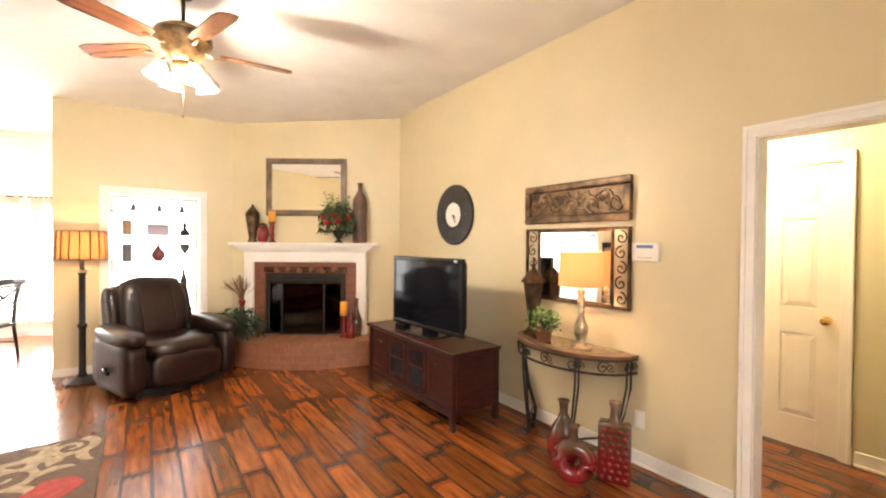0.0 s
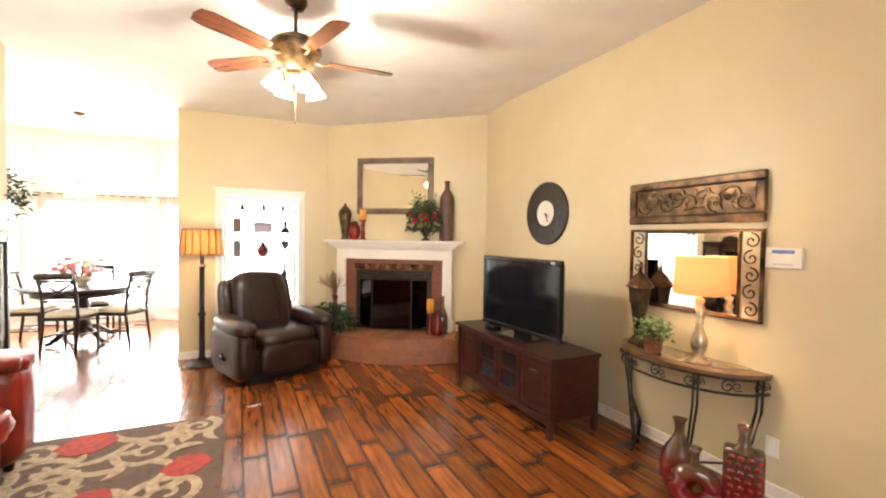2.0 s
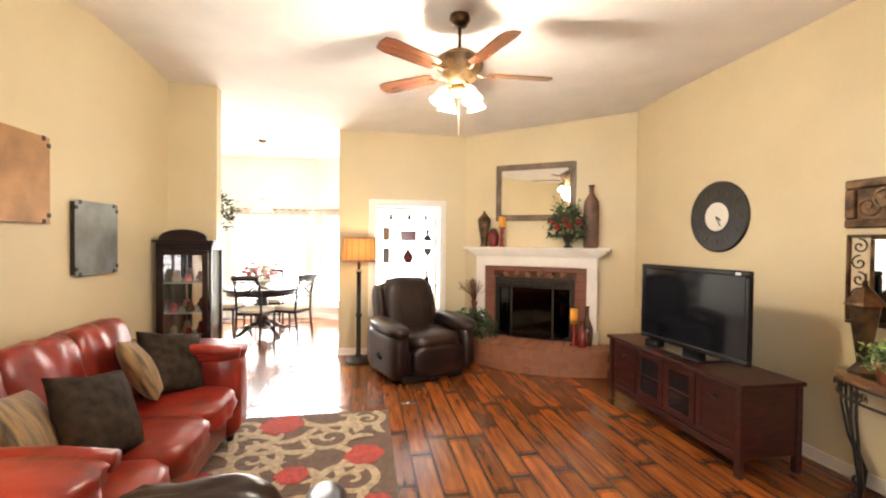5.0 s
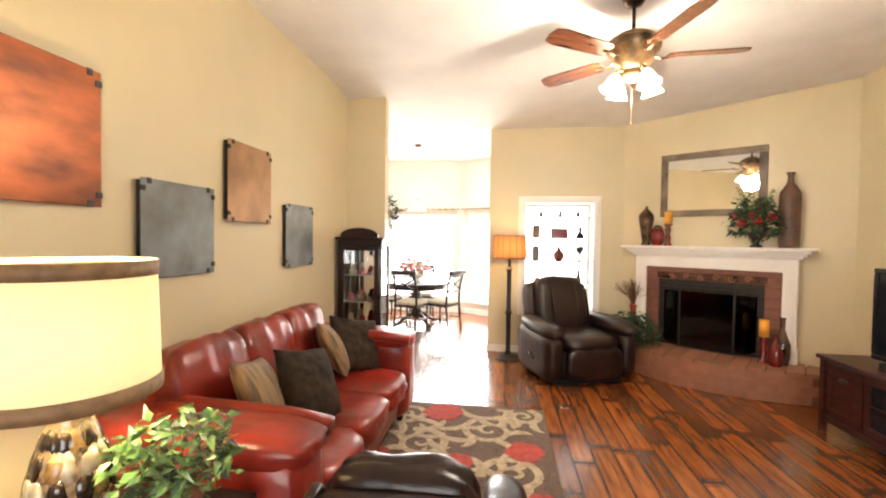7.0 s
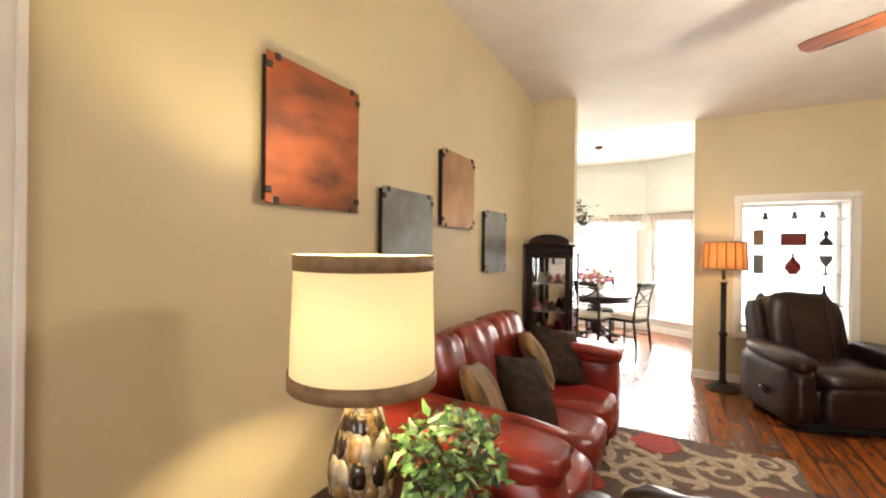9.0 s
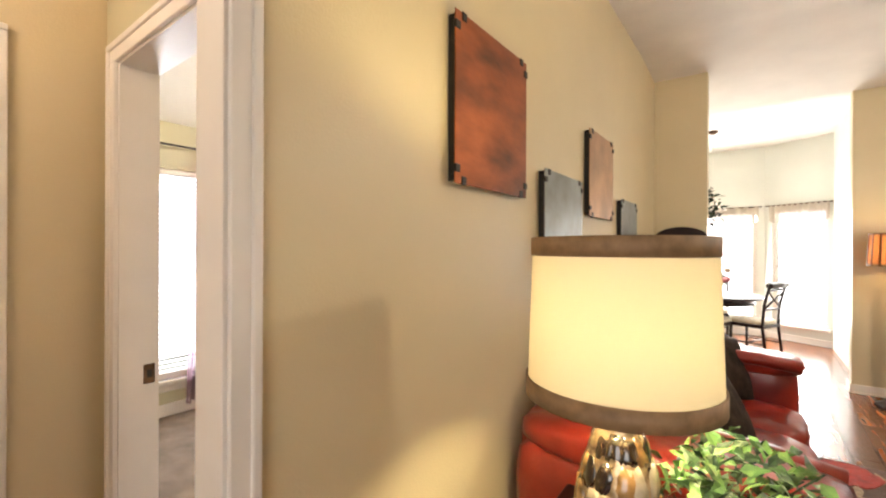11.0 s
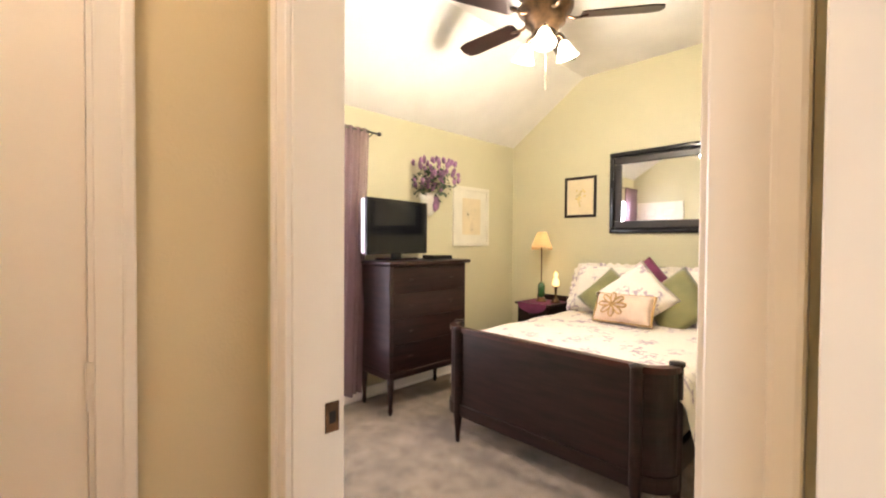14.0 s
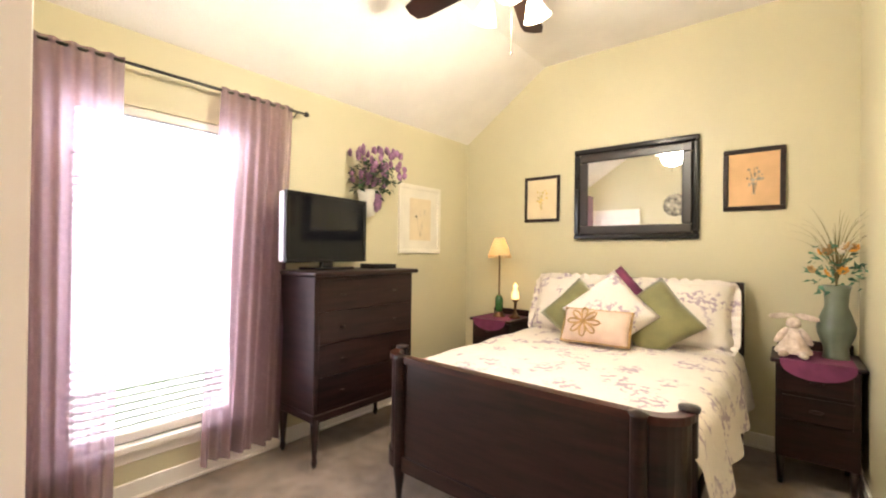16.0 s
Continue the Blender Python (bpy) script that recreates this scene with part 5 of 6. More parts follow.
for z in SHZ:
    part("glass_shelf", box((-0.438, 0.03, z - 0.008), (0.438, 0.27, z), 0.001), mat("pale_glass_shelf", (0.75, 0.8, 0.78), 0.1) if z == 0.9 else bpy.data.materials["pale_glass_shelf"], ni)
NI = pose(0.40, YN, 0)


def trinket(name, x, z, label, prof, material, seg=14):
    b = thing(name, on(NI, x, 0.13, z), label, "ornament", "shelf ornaments")
    part("body", lathe(prof, seg), material, b, "", True)


GREYO = mat("shadow_grey_ornament", (0.12, 0.12, 0.11), 0.4)
for x in (-0.22, 0.03, 0.26):
    trinket("figurine", x, 1.80, "small dark figurine on a glass shelf", [(0, 0), (0.028, 0), (0.03, 0.02), (0.02, 0.05), (0.024, 0.07), (0, 0.09)], GREYO)
for z in (1.52, 1.215):
    c = thing("gift_box" if z > 1.4 else "box_vase", on(NI, -0.28, 0.13, z), "small tan box on a glass shelf" if z > 1.4 else "grey block vase on a glass shelf", "box", "shelf ornaments")
    part("case", box((-0.045, -0.04, 0), (0.045, 0.04, 0.17 if z > 1.4 else 0.2), 0.006, 2), BAND if z > 1.4 else GREYO, c)
rbx = thing("picture_box", on(NI, 0.02, 0.13, 1.52), "dark red carved box on a glass shelf", "box", "shelf ornaments")
part("case", box((-0.11, -0.03, 0), (0.11, 0.03, 0.13), 0.005, 2), RED_GLAZE, rbx)
part("lid_line", box((-0.112, -0.032, 0.095), (0.112, 0.032, 0.103), 0.002), CHERRY, rbx)
trinket("finial_bottle", 0.29, 1.52, "black tiered bottle on a glass shelf", [(0, 0), (0.055, 0), (0.06, 0.03), (0.03, 0.07), (0.015, 0.09), (0.03, 0.12), (0.012, 0.15), (0, 0.19)], BLACKM)
trinket("teardrop_vase", 0.02, 1.215, "dark red teardrop vase on a glass shelf", [(0, 0), (0.04, 0), (0.075, 0.05), (0.07, 0.1), (0.03, 0.15), (0.012, 0.19), (0.016, 0.22), (0, 0.22)], RED_GLAZE)
trinket("goblet", 0.29, 1.215, "smoky glass goblet on a glass shelf", [(0, 0), (0.04, 0), (0.01, 0.02), (0.01, 0.08), (0.05, 0.14), (0.06, 0.2), (0, 0.17)], GREYO)
trinket("figurine", -0.25, 0.9, "small dark figurine on a glass shelf", [(0, 0), (0.05, 0), (0.055, 0.04), (0.03, 0.08), (0, 0.11)], GREYO)
trinket("finial_bottle", 0.28, 0.9, "slim dark bottle on a glass shelf", [(0, 0), (0.035, 0), (0.04, 0.08), (0.015, 0.14), (0.018, 0.2), (0, 0.21)], BLACKM)

# ---- sofa along the west wall ----
SF = pose(-2.03, 2.80, 0, 0, 0, 90)
so = thing("sofa", SF, "red leather three-seat sofa with padded arms", "sofa")
HL = 1.02
part("frame", puff((-HL + 0.06, -0.92, 0.07), (HL - 0.06, -0.03, 0.34), 9, 14, 12), LEATHER_R, so, "", True)
part("back_frame", puff((-HL + 0.04, -0.30, 0.08), (HL - 0.04, -0.01, 0.78), 8, 14, 12), LEATHER_R, so, "", True)


def creased(lo, hi, power, folds, depth, seed):
    """A leather cushion gathered in soft folds towards its upper edge."""
    bm = puff(lo, hi, power, 26, 26, 0.05, None, seed)
    w, mid, half = hi[0] - lo[0], (lo[2] + hi[2]) / 2, (hi[2] - lo[2]) / 2
    for v in bm.verts:
        u, t = (v.co.x - lo[0]) / w, (v.co.z - mid) / half
        wave = math.sin(2 * math.pi * folds * u + 2.2 * noise.noise(Vector((u * 3, t * 2, seed))))
        fade = max(0.0, min(1.0, 0.35 + 0.8 * t)) * (1 - abs(2 * u - 1) ** 6)
        v.co.y -= depth * wave * fade
        v.co.z += 0.4 * depth * wave * fade
    return bm


for sx in (-1, 1):
    part("arm", puff((sx * 0.90 - 0.14, -0.99, 0.06), (sx * 0.90 + 0.14, -0.04, 0.70), 9, 16, 16, 0.012), LEATHER_R, so, "broad boxed leather arm", True)
    part("arm_pad", moved(puff((-0.155, -0.48, -0.065), (0.155, 0.48, 0.065), 4.5, 18, 16, 0.05, None, sx + 2), pose(sx * 0.895, -0.53, 0.695, 2)), LEATHER_R, so, "padded leather arm top", True)
    part("arm_roll", tube([(sx * 0.76, -1.0, 0.70), (sx * 0.75, -0.8, 0.725), (sx * 0.75, -0.45, 0.735), (sx * 0.76, -0.2, 0.75)], 0.04, 10), LEATHER_R, so, "rolled inner arm edge", True)
    for y in (-0.9, -0.1):
        part("foot", lathe([(0, 0), (0.022, 0), (0.032, 0.08), (0, 0.08)], 10, (sx * 0.88, y, 0)), DARKWOOD, so, "", True)
for k in range(3):
    x0 = -0.76 + 0.507 * k
    part("seat_cushion", puff((x0 - 0.002, -1.01, 0.29), (x0 + 0.509, -0.22, 0.49), 5, 18, 16, 0.045, None, k), LEATHER_R, so, "", True)
    part("back_cushion", moved(creased((-0.268, -0.12, -0.30), (0.268, 0.13, 0.255), 5, 3.6, 0.007, k + 5), pose(x0 + 0.253, -0.235, 0.72, -15)), LEATHER_R, so, "gathered leather back cushion", True)
for y, x, mtl, lab, tz in ((-0.52, -0.46, CUSH_G, "gold striped throw pillow on the red sofa", 12), (-0.66, -0.24, CUSH_B, "black damask throw pillow on the red sofa", -14), (-0.48, 0.52, CUSH_G, "gold striped throw pillow on the red sofa", 20), (-0.60, 0.66, CUSH_B, "black damask throw pillow on the red sofa", -38)):
    p = thing("throw_pillow", SF @ pose(x, y, 0.67, -28, 12, tz), lab, "pillow", "sofa pillows")
    part("cover", pillow(0.43, 0.43, 0.16), mtl, p, "", True)

# metal art panels over the sofa
for y0, y1, z0, z1, mtl, lab in ((1.40, 1.92, 1.605, 2.17, COPPER, "burnished copper square wall panel"), (2.115, 2.63, 1.275, 1.765, SLATE, "grey patina square wall panel"), (2.755, 3.25, 1.585, 2.10, TAUPE, "pale copper square wall panel"), (3.47, 3.95, 1.245, 1.755, SLATE, "small grey patina wall panel")):
    w, h = y1 - y0, z1 - z0
    a = thing("metal_wall_panel", pose(XW + 0.001, (y0 + y1) / 2 + 0.03, (z0 + z1) / 2, 0, 0, 90), lab, "wall panel", "metal wall panels")
    part("box_frame", moved(frame_bm(w - 0.02, h - 0.02, 0.02, 0.03, 0.002), pose(0, 0, 0)), BLACKM, a)
    part("sheet", moved(box((-w / 2, -0.036, -h / 2), (w / 2, -0.031, h / 2), 0.002), pose(0, 0, 0)), mtl, a)
    for sx in (-1, 1):
        for sz in (-1, 1):
            part("clip", box((sx * (w / 2 - 0.05) - 0.013, -0.04, sz * (h / 2 - 0.012) - 0.014), (sx * (w / 2 - 0.05) + 0.013, -0.028, sz * (h / 2 - 0.012) + 0.014), 0.002), BLACKM, a)
            part("clip", box((sx * (w / 2 - 0.012) - 0.014, -0.0405, sz * (h / 2 - 0.05) - 0.013), (sx * (w / 2 - 0.012) + 0.014, -0.028, sz * (h / 2 - 0.05) + 0.013), 0.002), BLACKM, a)

# rug
rg = thing("area_rug", pose(-1.35, 2.30, 0.001), "brown rug with beige scrolls and red flowers", "rug")
RW, RL = 1.40, 1.79
part("field", box((0, 0, 0), (RW, RL, 0.012), 0.004, 2), RUG_B, rg, "brown pile")
rr = random.Random(17)


def frond(L, w, bend, n=7):
    """Outline of a curved leaf that starts at the origin and runs along x."""
    mid = [(L * math.sin(bend * k / n) / bend, L * (1 - math.cos(bend * k / n)) / bend, bend * k / n, w * math.sin(math.pi * (0.12 + 0.88 * k / n)) ** 0.8) for k in range(n)]
    tip = (L * math.sin(bend) / bend, L * (1 - math.cos(bend)) / bend)
    return [(x + h * math.sin(a), y - h * math.cos(a)) for x, y, a, h in mid] + [tip] + [(x - h * math.sin(a), y + h * math.cos(a)) for x, y, a, h in mid[::-1]]


for cx, cy, r, tn, st in ((0.95, 1.32, 0.23, 1.9, 0.4), (0.45, 1.05, 0.2, -1.8, 2.0), (1.12, 0.72, 0.2, -1.8, 3.4), (0.6, 0.5, 0.22, 1.8, 1.0), (0.25, 1.55, 0.17, 1.6, 4.0), (1.05, 0.22, 0.19, 1.7, 2.4), (0.25, 0.3, 0.18, -1.7, 0.2), (1.22, 1.62, 0.13, -1.5, 1.2)):
    pts = spiral(cx, cy, r, tn, 0.015, st, 36)
    part("scroll", moved(tube([(x, y, 0) for x, y in pts], 0.034, 8, taper=0.4, flat=0.08), pose(0, 0, 0.0125)), RUG_T, rg, "beige carved scroll")
    for q in range(9):
        x, y = pts[1 + 3 * q]
        nx, ny = pts[3 + 3 * q]
        sd = -1 if tn > 0 else 1
        L = rr.uniform(0.24, 0.36) * (1 - 0.05 * q)
        outline = frond(L, 0.034, sd * 1.7)
        m = pose(x, y, 0.0122 + 0.00012 * q, 0, 0, math.degrees(math.atan2(ny - y, nx - x)) + sd * 22)
        if all(0.03 < (m @ Vector((px, py, 0))).x < RW - 0.03 and 0.03 < (m @ Vector((px, py, 0))).y < RL - 0.03 for px, py in outline):
            part("leaf_motif", moved(prism(outline, 0, 0.0035), m), RUG_T, rg)
for cx, cy, r in ((1.2, 1.02, 0.13), (0.55, 1.6, 0.16), (0.15, 0.8, 0.14), (0.85, 0.12, 0.1), (1.27, 0.45, 0.09), (0.75, 0.82, 0.10)):
    pet = bmesh.new()
    for q in range(6):
        a = q * math.pi / 3 + rr.uniform(-0.2, 0.2)
        x, y = min(max(cx + 0.5 * r * math.cos(a), 0.08), RW - 0.08), min(max(cy + 0.5 * r * math.sin(a), 0.08), RL - 0.08)
        prism([(x + 0.6 * r * math.cos(b * 0.7) * (1 + 0.2 * math.sin(3 * b)), y + 0.6 * r * math.sin(b * 0.7)) for b in range(9)], 0.0122, 0.0165 + 0.0002 * q, pet)
    part("flower_motif", pet, RUG_R, rg, "red woven flower")

# curio cabinet against the jog wall
HU = pose(-1.785, 4.885, 0, 0, 0, 0)
hu = thing("curio_cabinet", HU, "dark mahogany curio cabinet with glass doors and arched top", "cabinet")
hw, hd, hz = 0.232, 0.33, 1.47
for sx in (-1, 1):
    for y in (-hd + 0.02, -0.02):
        part("post", box((sx * hw - 0.022 if sx > 0 else -hw, y - 0.02, 0), (sx * hw if sx > 0 else -hw + 0.022, y + 0.02, hz), 0.004), DARKWOOD, hu)
    part("side_glass", box((sx * (hw - 0.013) - 0.002, -hd + 0.045, 0.3), (sx * (hw - 0.013) + 0.002, -0.045, hz - 0.08)), GLASS, hu)
part("base", box((-hw, -hd, 0.02), (hw, 0, 0.28), 0.006), DARKWOOD, hu)
part("plinth", box((-hw - 0.015, -hd - 0.015, 0), (hw + 0.015, 0, 0.06), 0.008, 2), DARKWOOD, hu)
part("back_panel", box((-hw + 0.022, -0.02, 0.28), (hw - 0.022, -0.006, hz - 0.05)), MIRROR, hu, "mirrored back")
part("top_box", box((-hw, -hd, hz - 0.07), (hw, 0, hz), 0.004), DARKWOOD, hu)
part("cornice", box((-hw - 0.025, -hd - 0.025, hz), (hw + 0.025, 0, hz + 0.025), 0.008, 2), DARKWOOD, hu)
arch = [(-0.2, 0.0)] + [(0.2 * -math.cos(math.pi * k / 14), 0.012 + 0.085 * math.sin(math.pi * k / 14)) for k in range(15)] + [(0.2, 0)]
part("arched_crest", moved(prism(arch, 0, 0.04), pose(0, -hd + 0.02, hz + 0.025, 90)), DARKWOOD, hu)
dr = part("door", moved(frame_bm(2 * hw - 0.05, hz - 0.37, 0.045, 0.02, 0.004), pose(0, -hd, (hz - 0.07 + 0.3) / 2)), DARKWOOD, hu)
part("door_glass", box((-hw + 0.07, -hd - 0.012, 0.36), (hw - 0.07, -hd - 0.008, hz - 0.13)), GLASS, dr)
for z in (0.55, 0.82, 1.1):
    part("glass_shelf", box((-hw + 0.025, -hd + 0.03, z - 0.006), (hw - 0.025, -0.022, z)), bpy.data.materials["pale_glass_shelf"], hu)
rc = random.Random(31)
for z in (0.281, 0.55, 0.82, 1.1):
    for x in (-0.13, 0.0, 0.13):
        col = rc.choice((PETAL_R, CREAM, IVORY, BRONZE, PETAL_P))
        c = thing("keepsake", HU @ pose(x + rc.uniform(-0.02, 0.02), -0.17, z), "small keepsake figurine on a curio shelf", "ornament", "curio keepsakes")
        hgt = rc.uniform(0.08, 0.16)
        part("body", lathe([(0, 0), (0.035, 0), (0.045, hgt * 0.3), (0.025, hgt * 0.6), (0.03, hgt * 0.8), (0, hgt)], 12), col, c, "", True)
# hanging greenery at the wall end
hp = thing("wall_plant", pose(-1.76, 5.12, 1.62), "dark green leafy spray on a wall bracket", "plant")
part("bracket", tube([(-0.02, -0.088, 0.0), (0.03, -0.02, 0.02), (0.05, 0.02, 0.1)], 0.01), BLACKM, hp)
rh = random.Random(41)
part("foliage", leaves(240, ball_spot(rh, (0.06, 0.06, 0.18), 0.19, 1.15, 0.1), 0.04, rh), LEAF_D, hp)

# ---- dining ----
dt = thing("dining_table", pose(-1.78, 7.52, 0), "round dark wood pedestal dining table", "table")
part("tabletop", lathe([(0, 0.715), (0.60, 0.715), (0.62, 0.73), (0.62, 0.745), (0.60, 0.755), (0, 0.755)], 40), DARKWOOD, dt, "", True)
part("apron", lathe([(0.5, 0.64), (0.52, 0.64), (0.52, 0.715), (0.5, 0.715)], 32), DARKWOOD, dt, "", True)
part("pedestal", lathe([(0.07, 0.12), (0.11, 0.2), (0.06, 0.34), (0.09, 0.5), (0.06, 0.6), (0.12, 0.7), (0, 0.7)], 20), DARKWOOD, dt, "", True)
for k in range(4):
    part("claw_foot", tube([(0.05, 0, 0.2), (0.2, 0, 0.16), (0.36, 0, 0.05), (0.42, 0, 0.03)], 0.035, 8, taper=0.8), DARKWOOD, dt, "", True, pose(0, 0, 0, 0, 0, 45 + 90 * k))
fd = thing("flower_arrangement", pose(-1.78, 7.52, 0.755), "pink and cream silk flowers in a bowl on the dining table", "flowers")
part("bowl", lathe([(0, 0), (0.08, 0), (0.05, 0.03), (0.12, 0.08), (0.15, 0.13), (0, 0.11)], 20), CREAM, fd, "", True)
part("foliage", leaves(120, ball_spot(rf, (0, 0, 0.22), 0.24, 0.55, 0.1), 0.04, rf), LEAF, fd)
for k in range(26):
    p = ball_spot(rf, (0, 0, 0.25), 0.28, 0.55, 0.5)()
    part("blossom", moved(puff((-0.045, -0.045, -0.035), (0.045, 0.045, 0.035), 2.2, 6, 6, 0.35, None, k), Matrix.Translation((p[0], p[1], max(p[2], 0.14)))), PETAL_P if k % 3 else CREAM, fd, "", True)


def dining_chair():
    c = thing("dining_chair", pose(-1.76, 7.02, 0, 0, 0, 163), "dark wood cross-back dining chair with a cream seat", "chair", "chairs round the table")
    part("seat_frame", box((-0.21, -0.22, 0.40), (0.21, 0.2, 0.44), 0.008, 2), DARKWOOD, c)
    part("seat", puff((-0.215, -0.23, 0.435), (0.215, 0.19, 0.50), 5, 10, 10), CREAM, c, "cream padded seat", True)
    for sx in (-1, 1):
        part("leg", lathe([(0, 0), (0.014, 0), (0.02, 0.4), (0, 0.4)], 8, (sx * 0.19, -0.19, 0)), DARKWOOD, c, "", True)
        part("leg", tube([(sx * 0.19, 0.23, 0), (sx * 0.19, 0.18, 0.42), (sx * 0.19, 0.20, 0.7), (sx * 0.19, 0.27, 0.98)], 0.018, 8), DARKWOOD, c, "", True)
        part("stretcher", tube([(sx * 0.19, -0.19, 0.2), (sx * 0.19, 0.2, 0.2)], 0.011, 6), DARKWOOD, c, "", True)
        part("cross_slat", tube([(sx * -0.18, 0.205, 0.66), (0, 0.22, 0.76), (sx * 0.18, 0.25, 0.87)], 0.013, 6), DARKWOOD, c, "", True)
    part("top_rail", tube([(-0.20, 0.26, 0.945), (0, 0.285, 0.955), (0.20, 0.26, 0.945)], 0.045, 8, flat=0.9), DARKWOOD, c)
    part("top_rail", tube([(-0.19, 0.25, 0.885), (0, 0.27, 0.895), (0.19, 0.25, 0.885)], 0.014, 8), DARKWOOD, c)
    part("lower_rail", tube([(-0.19, 0.205, 0.64), (0.19, 0.205, 0.64)], 0.014, 8), DARKWOOD, c)
    part("stretcher", tube([(-0.19, 0.0, 0.2), (0.19, 0.0, 0.2)], 0.011, 6), DARKWOOD, c, "", True)
    return c


chair = dining_chair()
for x, y, a in ((-1.27, 7.22, -116), (-2.33, 7.58, 80), (-1.8, 8.12, 3)):
    copy_thing(chair, pose(x, y, 0, 0, 0, a))
pe = thing("pendant_lamp", pose(-1.75, 7.35, ZC), "pale glass pendant on a chain over the dining table", "lamp")
part("canopy", lathe([(0, 0), (0.06, 0), (0.065, -0.02), (0.03, -0.045), (0, -0.05)], 18), BRONZE, pe, "", True)
part("chain", tube([(0, 0, -0.04), (0, 0, -0.95)], 0.004, 6), IVORY, pe)
part("shade", lathe([(0.02, -0.92), (0.05, -0.96), (0.15, -1.08), (0.17, -1.12)], 24), IVORY, pe, "pale glass bell", True)
part("finial", lathe([(0, -0.9), (0.03, -0.91), (0.03, -0.97), (0, -0.98)], 12), SILVERLEAF, pe, "", True)
hl = thing("ceiling_light", pose(3.6, 1.4, 2.46), "round frosted hallway ceiling light, lit", "lamp")
part("base", lathe([(0, 0), (0.14, 0), (0.14, -0.02), (0, -0.02)], 24), TRIM, hl)
part("diffuser", lathe([(0.13, -0.02), (0.12, -0.06), (0.07, -0.09), (0, -0.1)], 24), OPAL, hl, "", True)
# fixture and bulb added out of view, to brighten the dark lobby
ll = thing("ceiling_light", pose(-2.66, 0.0, 2.5), "round frosted light added out of view to brighten the lobby", "lamp")
part("base", lathe([(0, 0), (0.14, 0), (0.14, -0.02), (0, -0.02)], 24), TRIM, ll)
part("diffuser", lathe([(0.13, -0.02), (0.12, -0.06), (0.07, -0.09), (0, -0.1)], 24), OPAL, ll, "", True)
bulb("lobby_light", (-2.66, 0.0, 2.32), 25, (1, 0.80, 0.64), 0.1)
bulb("hall_light", (3.6, 1.4, 2.28), 75, (1, 0.84, 0.55), 0.1)

# ---- bedroom ----
bed = thing("bed", pose(-3.51, 3.44, 0), "dark mahogany double bed with curved footboard, made up", "bed")


def curved_board(w, y, z0, z1, t, ret, n=8):
    """A board across the bed whose ends curve round towards the head."""
    path = [(-w, y + ret)] + [(-w + ret * (1 - math.cos(a)), y + ret * (1 - math.sin(a))) for a in [math.pi / 2 * k / n for k in range(n + 1)]] + [(w - ret * (1 - math.cos(a)), y + ret * (1 - math.sin(a))) for a in [math.pi / 2 * k / n for k in range(n, -1, -1)]] + [(w, y + ret)]
    bm = bmesh.new()
    prev = None
    for k, (x, yy) in enumerate(path):
        a, b = path[max(k - 1, 0)], path[min(k + 1, len(path) - 1)]
        d = Vector((b[0] - a[0], b[1] - a[1])).normalized()
        nx, ny = d.y * t / 2, -d.x * t / 2
        cur = [bm.verts.new(v) for v in ((x + nx, yy + ny, z0), (x - nx, yy - ny, z0), (x - nx, yy - ny, z1), (x + nx, yy + ny, z1))]
        if prev:
            for j in range(4):
                bm.faces.new((prev[j], prev[(j + 1) % 4], cur[(j + 1) % 4], cur[j]))
        else:
            bm.faces.new(cur)
        prev = cur
    bm.faces.new(prev)
    return bm


part("footboard", curved_board(0.71, -0.97, 0.20, 0.74, 0.028, 0.12), DARKWOOD, bed, "curved dark footboard")
part("foot_rail", curved_board(0.71, -0.97, 0.735, 0.765, 0.05, 0.12), CHERRY, bed, "reddish cap rail")
part("foot_base_rail", curved_board(0.71, -0.975, 0.18, 0.255, 0.045, 0.12), DARKWOOD, bed)
for sx in (-1, 1):
    part("foot_post", lathe([(0, 0), (0.014, 0), (0.02, 0.1), (0.03, 0.18), (0.03, 0.75), (0.036, 0.765), (0, 0.775)], 12, (sx * 0.58, -0.985, 0)), DARKWOOD, bed, "", True)
    part("corner_post", lathe([(0, 0), (0.016, 0), (0.028, 0.2), (0.028, 0.755), (0.036, 0.765), (0.036, 0.778), (0, 0.782)], 12, (sx * 0.71, -0.84, 0)), DARKWOOD, bed, "", True)
    part("side_rail", box((sx * 0.70 - 0.015, -0.84, 0.22), (sx * 0.70 + 0.015, 0.95, 0.36), 0.004), DARKWOOD, bed)
    part("head_post", box((sx * 0.72 - 0.025, 0.94, 0), (sx * 0.72 + 0.025, 1.0, 1.11), 0.008, 2), DARKWOOD, bed)
part("headboard", box((-0.70, 0.955, 0.3), (0.70, 0.985, 1.09), 0.01, 2), DARKWOOD, bed)
part("head_rail", box((-0.745, 0.945, 1.09), (0.745, 0.995, 1.125), 0.01, 2), DARKWOOD, bed)
part("mattress", puff((-0.69, -0.85, 0.24), (0.69, 0.94, 0.645), 9, 14, 12), CREAM, bed, "", True)
qu = thing("quilt", pose(-3.51, 3.44, 0), "white quilt printed with lilac flowers, draped over bed", "quilt")
bmq = bmesh.new()
NX, NY = 44, 50


